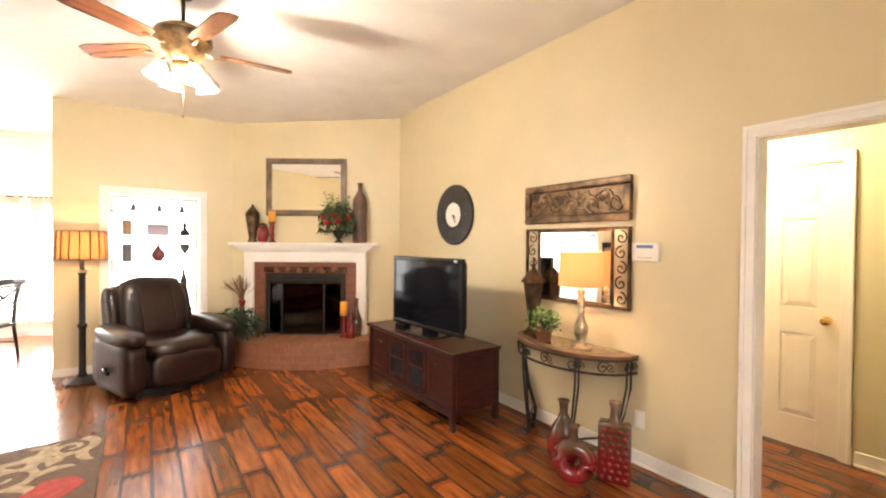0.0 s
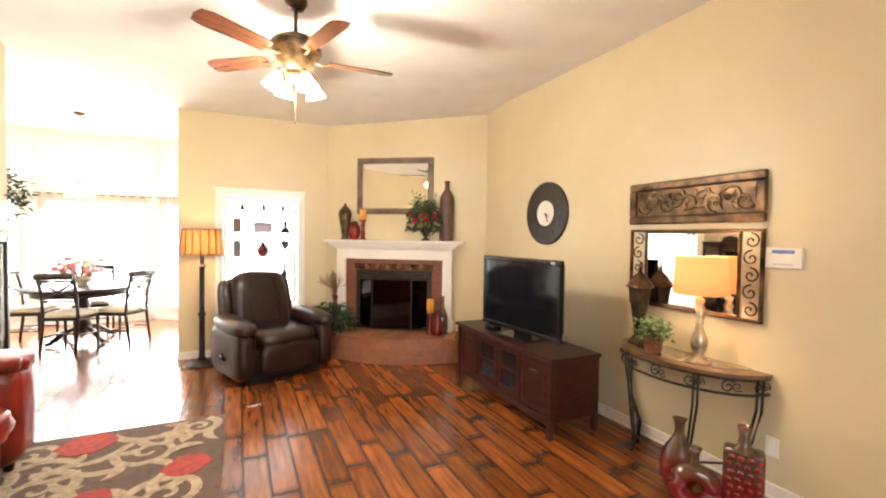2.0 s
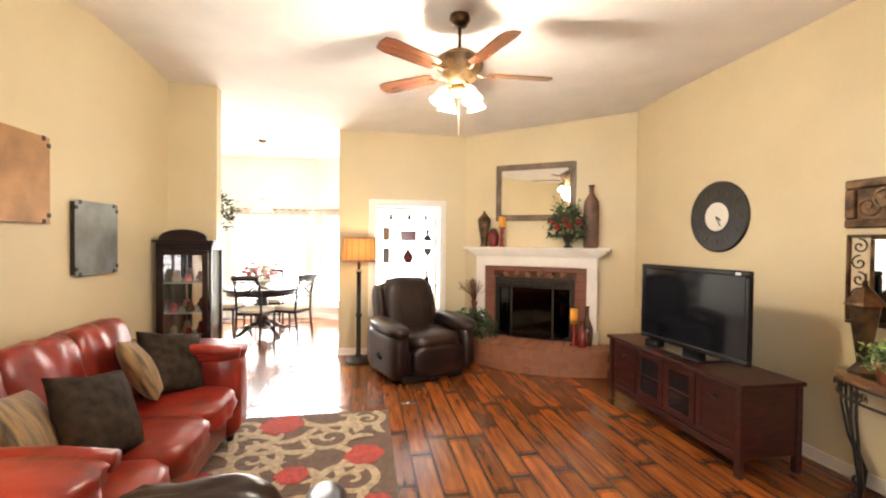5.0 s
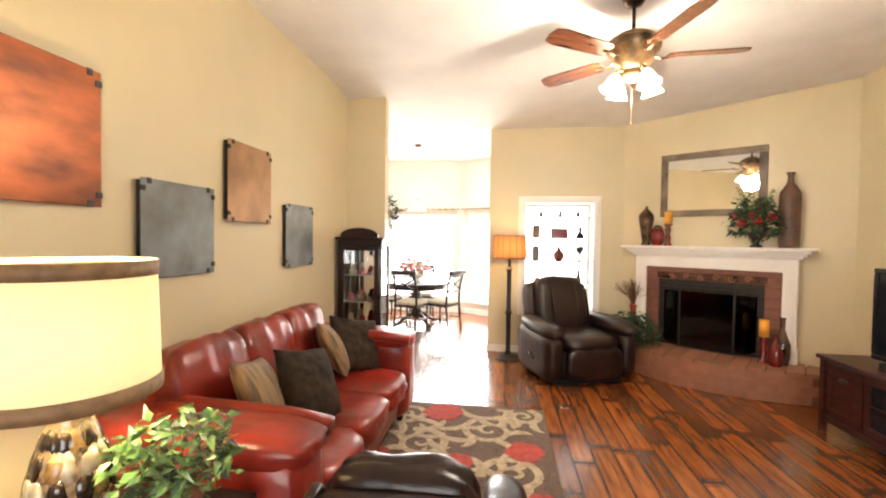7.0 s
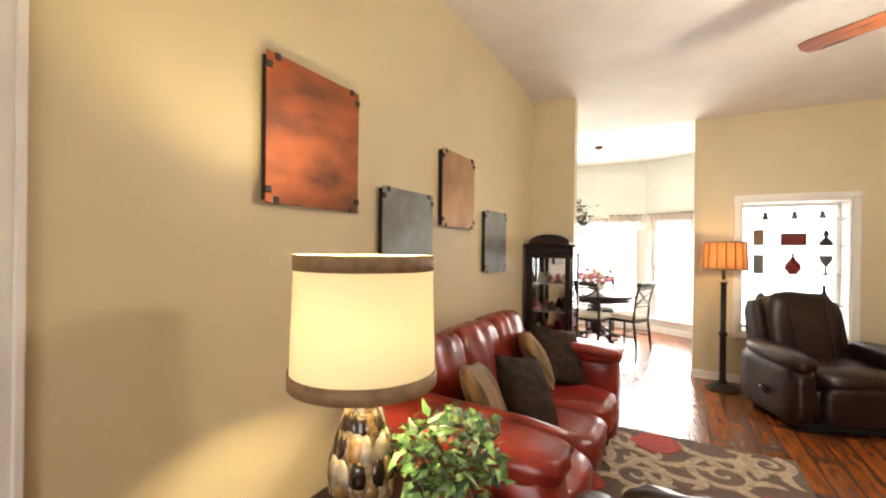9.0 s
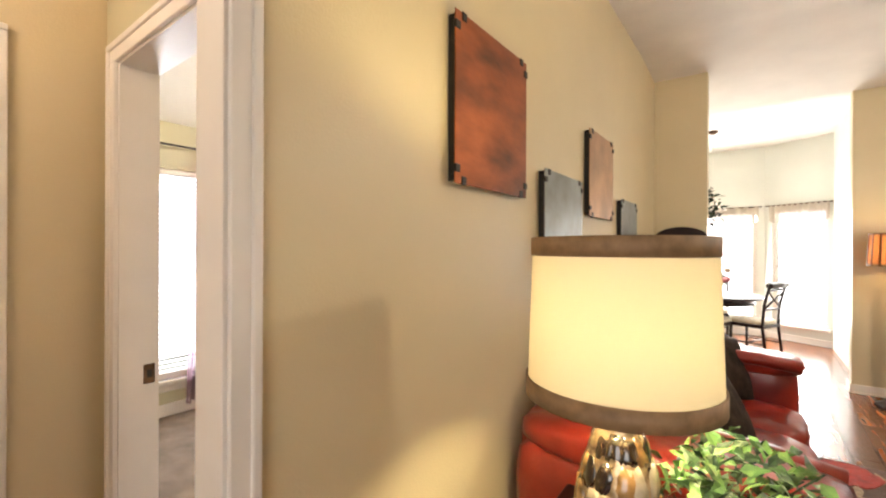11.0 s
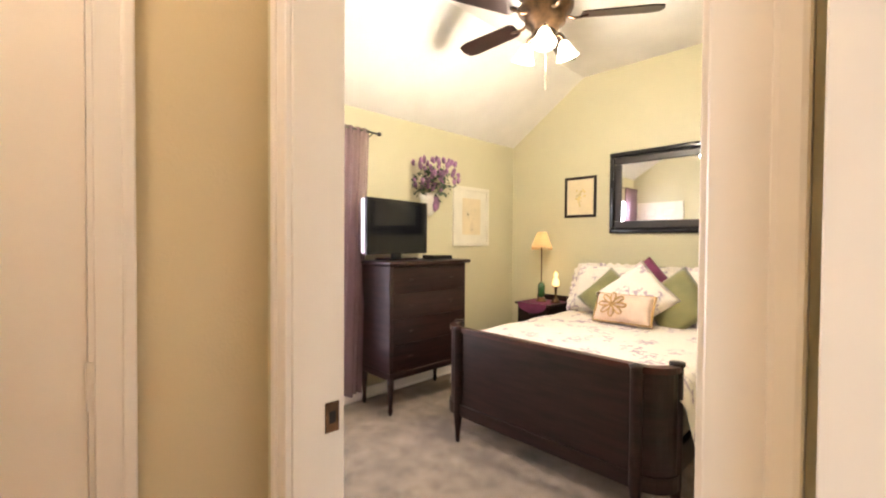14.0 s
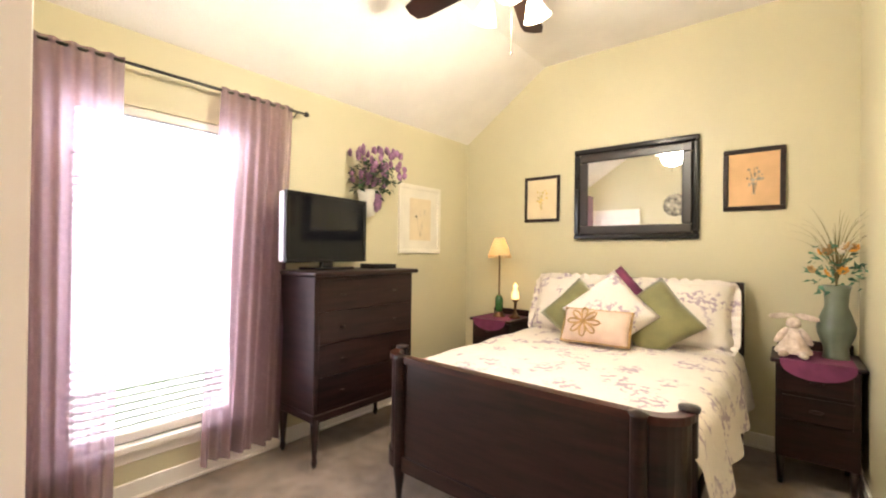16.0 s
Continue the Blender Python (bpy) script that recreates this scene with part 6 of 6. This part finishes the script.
def quilt_at(u, v):
    x = u * 1.05
    y = -0.86 + v * 1.78
    ax = abs(x)
    flat, r = 0.68, 0.07
    if ax <= flat:
        z, xx = 0.68, ax
    else:
        s = ax - flat
        xx = flat + min(s, r) * 0.9 + 0.17 * max(0, s - r)
        z = 0.68 - (s * s / (2 * r) if s < r else r / 2 + (s - r))
        xx += 0.022 * math.sin(y * 15 + 2 * (x > 0)) * min(1, s * 4)
    z += 0.012 * noise.noise(Vector((x * 4, y * 4, 1))) + 0.03 * (1 - (ax / 1.05) ** 2) * (0.4 if ax < flat else 0)
    if v < 0.05:
        z -= 0.05 * (1 - v / 0.05)
    return Vector((math.copysign(xx, x), y, z))


def ruffle(w, h, d):
    """A wavy flange round a sham in the x-z plane."""
    bm = bmesh.new()
    ring_in, ring_out, n = [], [], 96
    for k in range(n):
        a = 2 * math.pi * k / n
        c, e = math.cos(a), math.sin(a)
        f = (abs(c) ** 8 + abs(e) ** 8) ** (-1 / 8)
        ring_in.append(bm.verts.new((0.445 * w * c * f, 0, 0.445 * h * e * f)))
        ring_out.append(bm.verts.new(((w / 2 + d * 0.6) * c * f, 0.016 * math.sin(k * 1.9), (h / 2 + d * 0.6) * e * f + 0.006 * math.sin(k * 2.3))))
    for k in range(n):
        j = (k + 1) % n
        bm.faces.new((ring_in[k], ring_in[j], ring_out[j], ring_out[k]))
    return bm


gq = [[bmq.verts.new(quilt_at(2 * i / NX - 1, j / NY)) for j in range(NY + 1)] for i in range(NX + 1)]
for i in range(NX):
    for j in range(NY):
        bmq.faces.new((gq[i][j], gq[i + 1][j], gq[i + 1][j + 1], gq[i][j + 1]))
part("cover", bmq, QUILT, qu, "", True)
for x, y, z, w, h, mtl, tilt, rot, lab in ((-0.36, 0.78, 0.83, 0.68, 0.48, QUILT, -28, 0, "white floral pillow in a ruffled sham"), (0.37, 0.78, 0.83, 0.68, 0.48, QUILT, -30, 0, "white floral pillow in a ruffled sham"), (0.0, 0.66, 0.86, 0.45, 0.45, PLUM, -24, 45, "plum velvet square pillow on its corner"), (-0.24, 0.52, 0.80, 0.40, 0.40, OLIVE, -26, 40, "olive velvet square pillow on its corner"), (0.27, 0.58, 0.80, 0.44, 0.44, OLIVE, -26, 50, "olive velvet square pillow on its corner"), (0.0, 0.47, 0.83, 0.47, 0.47, QUILT, -28, 45, "white embroidered square pillow on its corner"), (-0.02, 0.30, 0.745, 0.46, 0.25, PINKC, -28, 0, "pale pink bolster with a corded daisy")):
    p = thing("bed_pillow", pose(-3.51 + x, 3.44 + y, z + 0.07, tilt, 0, 4) @ pose(0, 0, 0, 0, rot, 0), lab, "pillow", "bed pillows")
    part("cover", pillow(w, h, 0.17 if w < 0.6 else 0.25), mtl, p, "", True)
    if mtl is QUILT and w > 0.6:
        part("ruffle", ruffle(w, h, 0.05), mtl, p, "gathered ruffle edge", True)
    if mtl is PINKC:
        for k in range(8):
            a = k * math.pi / 4
            pts = [(-0.06 + 0.1 * math.sin(math.pi * t / 8) ** 1 * math.cos(a + 0.5 * (t - 4) / 4) * 1.05, -0.105 + 0.012 * math.sin(math.pi * t / 8), 0.1 * math.sin(math.pi * t / 8) * math.sin(a + 0.5 * (t - 4) / 4)) for t in range(9)]
            part("cord_petal", tube(pts, 0.006, 5), TANCORD, p, "", True)
        part("cord_edge", tube([(0.22, -0.01, -0.11), (0.215, -0.01, 0), (0.22, -0.01, 0.115), (0, -0.01, 0.112), (-0.22, -0.01, 0.115), (-0.215, -0.01, 0), (-0.22, -0.01, -0.115), (0, -0.01, -0.112), (0.22, -0.01, -0.115)], 0.009, 6), TANCORD, p, "", True)

ch = thing("chest_of_drawers", pose(-5.12, 2.78, 0, 0, 0, 90), "tall dark mahogany chest of drawers on turned legs", "chest")
part("body", box((-0.42, -0.40, 0.30), (0.42, 0, 1.15), 0.008, 2), DARKWOOD, ch)
part("top", box((-0.45, -0.44, 1.15), (0.45, 0.005, 1.18), 0.012, 2), DARKWOOD, ch)
part("skirt", box((-0.43, -0.41, 0.27), (0.43, -0.0, 0.32), 0.006), DARKWOOD, ch)
for sx in (-1, 1):
    for y in (-0.385, -0.03):
        part("leg", lathe([(0, 0), (0.012, 0), (0.02, 0.03), (0.014, 0.06), (0.026, 0.22), (0.028, 0.29), (0, 0.29)], 12, (sx * 0.40, y, 0)), DARKWOOD, ch, "", True)
for k in range(4):
    d = part("drawer", box((-0.39, -0.404, 0.335 + 0.2 * k), (0.39, -0.398, 0.533 + 0.2 * k), 0.002), DARKWOOD, ch)
    for sx in (-1, 1):
        part("pull", puff((sx * 0.22 - 0.02, -0.418, 0.425 + 0.2 * k), (sx * 0.22 + 0.02, -0.404, 0.437 + 0.2 * k), 2.2, 6, 6), DARKWOOD, d, "", True)
bt = thing("television", pose(-4.97, 2.62, 1.18, 0, 0, 98), "small flat television on the chest of drawers", "television")
part("foot", box((-0.16, -0.10, 0), (0.16, 0.10, 0.018), 0.008, 2), BLACKP, bt)
part("neck", box((-0.05, -0.01, 0.015), (0.05, 0.03, 0.08), 0.006), BLACKP, bt)
part("bezel", moved(frame_bm(0.72, 0.45, 0.026, 0.03, 0.006), pose(0, 0, 0.275)), BLACKP, bt)
part("screen", box((-0.336, -0.022, 0.074), (0.336, -0.004, 0.476)), SCREEN, bt)
part("back_shell", box((-0.355, -0.003, 0.055), (0.355, 0.055, 0.495), 0.012, 2), SILVER, bt, "pale back shell")
rb2 = thing("media_box", pose(-4.9, 3.02, 1.18, 0, 0, 84), "flat black media box on the chest", "media box")
part("case", box((-0.10, -0.09, 0), (0.10, 0.09, 0.035), 0.005, 2), BLACKP, rb2)


def nightstand(m, label, w=0.38, d=0.38, h=0.71):
    n = thing("nightstand", m, label, "nightstand", "bedside nightstands")
    part("body", box((-w / 2, -d, 0.16), (w / 2, 0, h - 0.025), 0.006, 2), DARKWOOD, n)
    part("top", box((-w / 2 - 0.025, -d - 0.025, h - 0.025), (w / 2 + 0.025, 0, h), 0.01, 2), DARKWOOD, n)
    part("back_rail", box((-w / 2, -0.02, h), (w / 2, 0, h + 0.06), 0.006, 2), DARKWOOD, n)
    for sx in (-1, 1):
        for y in (-d + 0.025, -0.025):
            part("leg", lathe([(0, 0), (0.014, 0), (0.022, 0.16), (0, 0.16)], 10, (sx * (w / 2 - 0.025), y, 0)), DARKWOOD, n, "", True)
    for z in (h - 0.18, h - 0.34):
        dw = part("drawer", box((-w / 2 + 0.03, -d - 0.01, z), (w / 2 - 0.03, -d + 0.002, z + 0.14), 0.004), DARKWOOD, n)
        part("pull", puff((-0.03, -d - 0.03, z + 0.06), (0.03, -d - 0.01, z + 0.08), 2.2, 6, 6), DARKWOOD, dw, "", True)
    return n


NSL, NSR = pose(-4.60, 4.47, 0), pose(-2.41, 4.42, 0)
nightstand(NSL, "dark wood nightstand with a plum runner and lamps")
nightstand(NSR, "dark wood nightstand with a plum runner and vase", 0.36, 0.40, 0.72)
for NS, z, w, d in ((NSL, 0.71, 0.38, 0.30), (NSR, 0.72, 0.36, 0.34)):
    r = thing("table_runner", NS, "plum cloth runner draped over a nightstand", "runner", "nightstand runners")
    part("cloth", box((-w / 2 + 0.02, -d - 0.08, z + 0.0005), (w / 2 - 0.02, -0.05, z + 0.004)), PLUM, r)
    part("drop", moved(prism([(-w / 2 + 0.02, 0), (w / 2 - 0.02, 0)] + [((w / 2 - 0.02) * math.cos(math.pi * k / 12), -0.015 - 0.085 * math.sin(math.pi * k / 12)) for k in range(13)], 0, 0.004), pose(0, -d - (0.105 if NS is NSL else 0.09), z + 0.002, 90)), PLUM, r)
bl = thing("table_lamp", on(NSL, -0.02, -0.2, 0.714), "slim bedside lamp, green glass base, beaded shade", "lamp")
part("base", lathe([(0, 0), (0.06, 0), (0.06, 0.012), (0.04, 0.02), (0.04, 0.04), (0, 0.04)], 16), BRONZE, bl, "", True)
part("glass_bottle", lathe([(0, 0.04), (0.038, 0.05), (0.038, 0.17), (0.018, 0.2), (0, 0.2)], 16), BOTTLE, bl, "green bottle glass", True)
part("stem", tube([(0, 0, 0.19), (0, 0, 0.6)], 0.007), BRONZE, bl)
part("shade", drum(0.105, 0.045, 0.16, 0.57, 24), SHADE_R, bl, "lit cone shade", True)
fr = bmesh.new()
for k in range(40):
    a = 2 * math.pi * k / 40
    tube([(0.105 * math.cos(a), 0.105 * math.sin(a), 0.57), (0.106 * math.cos(a), 0.106 * math.sin(a), 0.543)], 0.003, 4, fr)
part("bead_fringe", fr, TANCORD, bl)
bulb("bedside_bulb", on(NSL, -0.02, -0.2, 0).translation + Vector((0, 0, 1.36)), 3.2, (1, 0.74, 0.42), 0.03)
b2 = thing("figurine_lamp", on(NSL, 0.14, -0.18, 0.714), "small lit figurine lamp on the nightstand", "lamp")
part("base", lathe([(0, 0), (0.06, 0), (0.03, 0.03), (0.012, 0.05), (0.012, 0.14), (0.03, 0.16), (0, 0.17)], 14), BRONZE, b2, "", True)
part("glass_figure", lathe([(0, 0.16), (0.035, 0.18), (0.03, 0.23), (0.014, 0.26), (0.022, 0.29), (0, 0.32)], 14), mat("lit_amber_glass", (0.9, 0.7, 0.4), 0.3, emit=1.6, emit_color=(1, 0.72, 0.35)), b2, "", True)
vs = thing("flower_vase", on(NSR, 0.09, -0.2, 0.724), "sea green vase of dried grasses and silk flowers", "flowers")
part("vase", lathe([(0, 0), (0.062, 0), (0.058, 0.02), (0.056, 0.06), (0.084, 0.14), (0.088, 0.18), (0.072, 0.24), (0.052, 0.30), (0.056, 0.37), (0.066, 0.42), (0.058, 0.42), (0, 0.38)], 24), VASE_G, vs, "", True)
rv2 = random.Random(51)
gv = bmesh.new()
for _ in range(34):
    a, r, lift = rv2.uniform(0, 6.28), rv2.uniform(0.06, 0.28), rv2.uniform(0.72, 0.98)
    pts = [(r * u * u * math.cos(a), r * u * u * math.sin(a), 0.38 + (lift - 0.38) * (u - 0.35 * u ** 3 * r / 0.28)) for u in [k / 6 for k in range(7)]]
    tube(pts, 0.004, 4, gv, taper=0.15, flat=0.4)
part("grasses", gv, mat("olive_stems", (0.20, 0.17, 0.06), 0.7, var=0.3), vs)
part("foliage", leaves(110, ball_spot(rv2, (0, 0, 0.52), 0.16, 1.0, 0.2), 0.03, rv2), mat("sage_teal_leaf", (0.10, 0.26, 0.16), 0.6, var=0.4, scale=12), vs)
for k in range(14):
    p = ball_spot(rv2, (-0.02, -0.02, 0.56), 0.14, 0.9, 0.5)()
    bl2 = bmesh.new()
    for q in range(6):
        e = q * math.pi / 3
        merge(bl2, moved(puff((-0.016, -0.011, -0.005), (0.016, 0.011, 0.005), 2.0, 4, 4), Matrix.Translation(p) @ pose(0, 0, 0, 60, 0, k * 40) @ pose(0.015 * math.cos(e), 0.015 * math.sin(e), 0, 0, -25, math.degrees(e))))
    part("blossom", bl2, (CREAM, TANCORD, WAX)[k % 3], vs, "", True)
dl = bmesh.new()
lathe([(0, 0.02), (0.105, 0.02), (0.10, 0.035), (0.085, 0.06), (0.05, 0.15), (0.035, 0.18), (0, 0.19)], 22, (0, 0, 0), dl)
for v in dl.verts:
    a = math.atan2(v.co.y, v.co.x)
    v.co.x, v.co.y = v.co.x * (1 + 0.07 * math.sin(9 * a)), v.co.y * (1 + 0.07 * math.sin(9 * a))
puff((-0.042, -0.045, 0.18), (0.042, 0.04, 0.26), 2.1, 8, 8, 0.08, dl)
for sx in (-1, 1):
    merge(dl, moved(puff((-0.07, -0.014, -0.02), (0.07, 0.014, 0.02), 2.2, 8, 6, 0.2), pose(sx * 0.07, 0, 0.265, 0, sx * 10, 0)))
    merge(dl, moved(puff((-0.022, -0.022, -0.065), (0.022, 0.022, 0.065), 2.2, 6, 6), pose(sx * 0.065, -0.03, 0.135, 0, sx * -32, 0)))
    merge(dl, moved(puff((-0.024, -0.06, 0), (0.024, 0.06, 0.045), 2.2, 6, 6), pose(sx * 0.05, -0.10, 0, 0, 0, sx * 20)))
tagged(part("doll", dl, TEDDY, None, "", True, on(NSR, -0.10, -0.27, 0.724) @ Matrix.Scale(0.86, 4)), "cloth rabbit doll in a lace dress", "doll")


def picture(m, w, h, t, frame_mat, mat_mat, art_mat, label, seed):
    p = thing("framed_picture", m, label, "picture")
    part("frame", frame_bm(w, h, t, 0.022), frame_mat, p)
    part("mount", box((-w / 2 + t, -0.01, -h / 2 + t), (w / 2 - t, -0.001, h / 2 - t)), mat_mat, p)
    rnd = random.Random(seed)
    art = bmesh.new()
    for k in range(22):
        a, q = rnd.uniform(0, 6.28), rnd.random() ** 0.6
        cx, cz, s = 0.17 * w * q * math.cos(a), 0.05 * h + 0.17 * h * q * math.sin(a), rnd.uniform(0.012, 0.034) * h
        art.faces.new([art.verts.new((cx + s * math.cos(b * 0.9) * rnd.uniform(0.5, 1), -0.0105 - 0.0001 * k, cz + s * math.sin(b * 0.9) * rnd.uniform(0.6, 1))) for b in range(7)])
    for k in range(5):
        x0 = rnd.uniform(-0.03, 0.03) * w
        x1 = rnd.uniform(-0.14, 0.14) * w
        tube([(x0, -0.0115, -0.24 * h), (0.5 * (x0 + x1), -0.0115, -0.08 * h), (x1, -0.0115, rnd.uniform(0.0, 0.2) * h)], 0.0016, 4, art)
    part("drawing", art, art_mat, p)
    return p


picture(pose(-4.306, BYN - 0.001, 1.805), 0.35, 0.42, 0.028, DARKWOOD, PAPER, SKETCHY, "small dark-framed picture on a cream mount", 1)
picture(pose(-2.725, BYN - 0.001, 1.835), 0.35, 0.43, 0.032, DARKWOOD, PAPERO, SKETCH, "dark-framed sketch on a peach mount", 2)
pp = picture(pose(BXW + 0.001, 3.76, 1.60, 0, 0, 90), 0.56, 0.62, 0.04, WHITEF, WHITEF, SKETCH, "white-framed pale print above the chest", 3)
part("print", box((-0.14, -0.0125, -0.19), (0.14, -0.0102, 0.19)), PAPER, pp, "sepia print")
bm_ = thing("wall_mirror", pose(-3.517, BYN - 0.001, 1.815), "wide mirror in a stepped black frame over the bed", "mirror")
part("frame", frame_bm(0.95, 0.78, 0.05, 0.035, 0.014), BLACKP, bm_)
part("inner_frame", frame_bm(0.852, 0.682, 0.07, 0.024, 0.012), mat("black_wood", (0.02, 0.014, 0.012), 0.35), bm_)
part("mirror_glass", box((-0.38, -0.012, -0.295), (0.38, -0.003, 0.295)), MIRROR, bm_)
wf = thing("wall_flowers", pose(BXW + 0.001, 3.07, 1.73, 0, 0, 90), "lilac silk flowers spilling from a wall pocket", "flowers")
part("pocket", lathe([(0, -0.16), (0.05, -0.14), (0.08, 0.0), (0.09, 0.05), (0, 0.04)], 14, (0, -0.09, 0)), IVORY, wf, "cream wall pocket", True)
rw = random.Random(61)
part("foliage", leaves(230, ball_spot(rw, (0, -0.14, 0.14), 0.21, 0.8, 0.2), 0.035, rw), LEAF_D, wf)
for k in range(70):
    p = ball_spot(rw, (0.02, -0.15, 0.23), 0.24, 0.72, 0.45)()
    part("blossom", moved(puff((-0.017, -0.017, -0.028), (0.017, 0.017, 0.028), 2.2, 4, 5, 0.6, None, k), Matrix.Translation((p[0], min(p[1], -0.03), p[2]))), PETAL_L, wf, "", True)
part("trailing_blossom", moved(puff((-0.04, -0.03, -0.09), (0.04, 0.03, 0.06), 2.2, 6, 6, 0.5), pose(0.03, -0.16, -0.02)), PETAL_L, wf, "", True)
wl = thing("wall_plate", pose(-3.86, 0.947, 2.05, 0, 0, 180), "round woven wall plate", "plate")
part("disc", moved(lathe([(0, 0), (0.16, 0.0), (0.17, 0.02), (0.12, 0.015), (0, 0.012)], 24), pose(0, 0, 0, 90)), SKETCH, wl, "", True)

# sheer curtains on a rod
rod = thing("curtain_rod", pose(BXW, 1.75, 0, 0, 0, 90), "black iron curtain rod with ball finials", "curtain rod")
part("rod", tube([(-0.72, -0.08, 2.235), (0.77, -0.08, 2.235)], 0.009), BLACKM, rod, "", True)
for sx in (-0.72, 0.77):
    part("finial", lathe([(0, -0.02), (0.018, -0.01), (0.02, 0.005), (0, 0.022)], 12, (sx, -0.08, 2.235)), BLACKM, rod, "", True)
for x in (-0.6, 0.7):
    part("bracket", tube([(x, -0.001, 2.21), (x, -0.05, 2.21), (x, -0.08, 2.23)], 0.006, 6), BLACKM, rod)
for y0, y1, b0, b1, seed, zb in ((1.02, 1.50, 1.06, 1.47, 1, 0.06), (1.96, 2.42, 1.86, 2.33, 2, 0.10)):
    cu = thing("sheer_curtain", pose(0, 0, 0), "mauve patterned sheer curtain hung from the rod", "curtain", "bedroom sheers")
    bmc = bmesh.new()
    n, mrows = 90, 14
    rnd = random.Random(seed)
    ph = [rnd.uniform(0, 6.28) for _ in range(3)]
    g = []
    for i in range(n + 1):
        u = i / n
        col = []
        for j in range(mrows + 1):
            v = j / mrows
            y = (y0 + (y1 - y0) * u) * (1 - v) + (b0 + (b1 - b0) * u) * v
            fold = 0.022 * math.sin(u * 44 + ph[0]) + 0.018 * math.sin(u * 25 + ph[1] + v * 1.2) * (0.3 + v)
            col.append(bmc.verts.new((BXW + 0.085 + fold * (0.5 + 0.7 * v) + 0.02 * v, y, 2.255 - (2.255 - zb) * v)))
        g.append(col)
    for i in range(n):
        for j in range(mrows):
            bmc.faces.new((g[i][j], g[i + 1][j], g[i + 1][j + 1], g[i][j + 1]))
    part("cloth", bmc, SHEER, cu, "", True)

# ---- floor planks ----
def plank_mat(name, base, alt, spread):
    return mat(name, base, 0.25, var=0.25, scale=4, stretch=(8, 0.8, 1), alt=alt, spread=spread, bump=0.05, bscale=10, coat=0.25)


FACE, EDGE, JOINT = ((0.24, 0.073, 0.016), (0.122, 0.033, 0.009)), ((0.17, 0.048, 0.012), (0.085, 0.023, 0.007)), ((0.08, 0.023, 0.008), (0.04, 0.012, 0.005))
PLANK, PLANK_MID, PLANK_DARK = plank_mat("plank_face", *FACE, 0.34), plank_mat("plank_edge", *EDGE, 0.34), plank_mat("plank_joint", *JOINT, 0.1)
rp = random.Random(5)
floor = tagged(new("floor_living"), "handscraped reddish brown wood plank floor", "floor", "", "structure")
rest = bmesh.new()
count = 0
W = 0.15


def plank_shape(bm, x, y, w, L):
    """One plank with eased, dark-burnished edges and rounded worn middle."""
    rings = []
    for g, e, c, z in ((0.0008, 0.001, 0.002, -0.003), (0.002, 0.004, 0.004, 0.0), (0.0055, 0.018, 0.014, 0.0), (0.013, 0.05, 0.024, 0.0)):
        x0, x1, y0, y1 = x + g, x + w - g, y + e, y + L - e
        rings.append([bm.verts.new((px, py, z)) for px, py in ((x0 + c, y0), (x1 - c, y0), (x1, y0 + c), (x1, y1 - c), (x1 - c, y1), (x0 + c, y1), (x0, y1 - c), (x0, y0 + c))])
    for n in range(3):
        for k in range(8):
            f = bm.faces.new((rings[n][k], rings[n][(k + 1) % 8], rings[n + 1][(k + 1) % 8], rings[n + 1][k]))
            f.material_index = 2 if n < 2 else 1
    bm.faces.new(rings[3])


LENGTHS = (0.6, 0.75, 0.95, 1.15, 1.35)
meshes = {}
for L in LENGTHS:
    b = bmesh.new()
    plank_shape(b, 0, 0, W, L)
    meshes[L] = bpy.data.meshes.new("plank")
    b.to_mesh(meshes[L])
    b.free()
    for pm in (PLANK, PLANK_MID, PLANK_DARK):
        meshes[L].materials.append(pm)
i = 0
x = -3.58
while x < 4.12:
    y = (YS if x > XW else (-1.0 if x < -2.2 else YS)) - rp.uniform(0, 0.9)
    top = 8.9 if x < -0.3 else (YN + 0.05 if x < 3.0 else 2.75)
    while y < top:
        L = rp.choice(LENGTHS)
        near = -1.1 < x < 2.9 and 1.6 < y < 5.9
        if BXW < x < -2.25 and 0.80 < y + L and y < 4.9:
            if y < 0.905 - 0.3 and x > -3.2:
                plank_shape(rest, x, y, W, 0.91 - y)
            y = max(y + L, 4.9) if y + L > 4.9 else y + L
            continue
        if near and count < 300:
            p = new("plank", meshes[L])
            p.parent = floor
            p.location = (x, y, 0)
            count += 1
        else:
            plank_shape(rest, x, y, W, L)
        y += L
    x += W


def by_island(m):
    nt = m.node_tree
    geo, hs, mr2 = nt.nodes.new("ShaderNodeNewGeometry"), nt.nodes.new("ShaderNodeHueSaturation"), nt.nodes.new("ShaderNodeMapRange")
    mr2.inputs["To Min"].default_value, mr2.inputs["To Max"].default_value = 0.58, 1.42
    nt.links.new(geo.outputs["Random Per Island"], mr2.inputs[0])
    nt.links.new(mr2.outputs[0], hs.inputs["Value"])
    bs = nt.nodes["Principled BSDF"]
    nt.links.new(bs.inputs["Base Color"].links[0].from_socket, hs.inputs["Color"])
    nt.links.new(hs.outputs[0], bs.inputs["Base Color"])
    return m


fr = part("far_planks", rest, by_island(plank_mat("far_plank_face", *FACE, 0.0)), floor)
fr.data.materials.append(by_island(plank_mat("far_plank_edge", *EDGE, 0.0)))
fr.data.materials.append(plank_mat("far_plank_joint", *JOINT, 0.0))
fr["kind"] = "stuff"
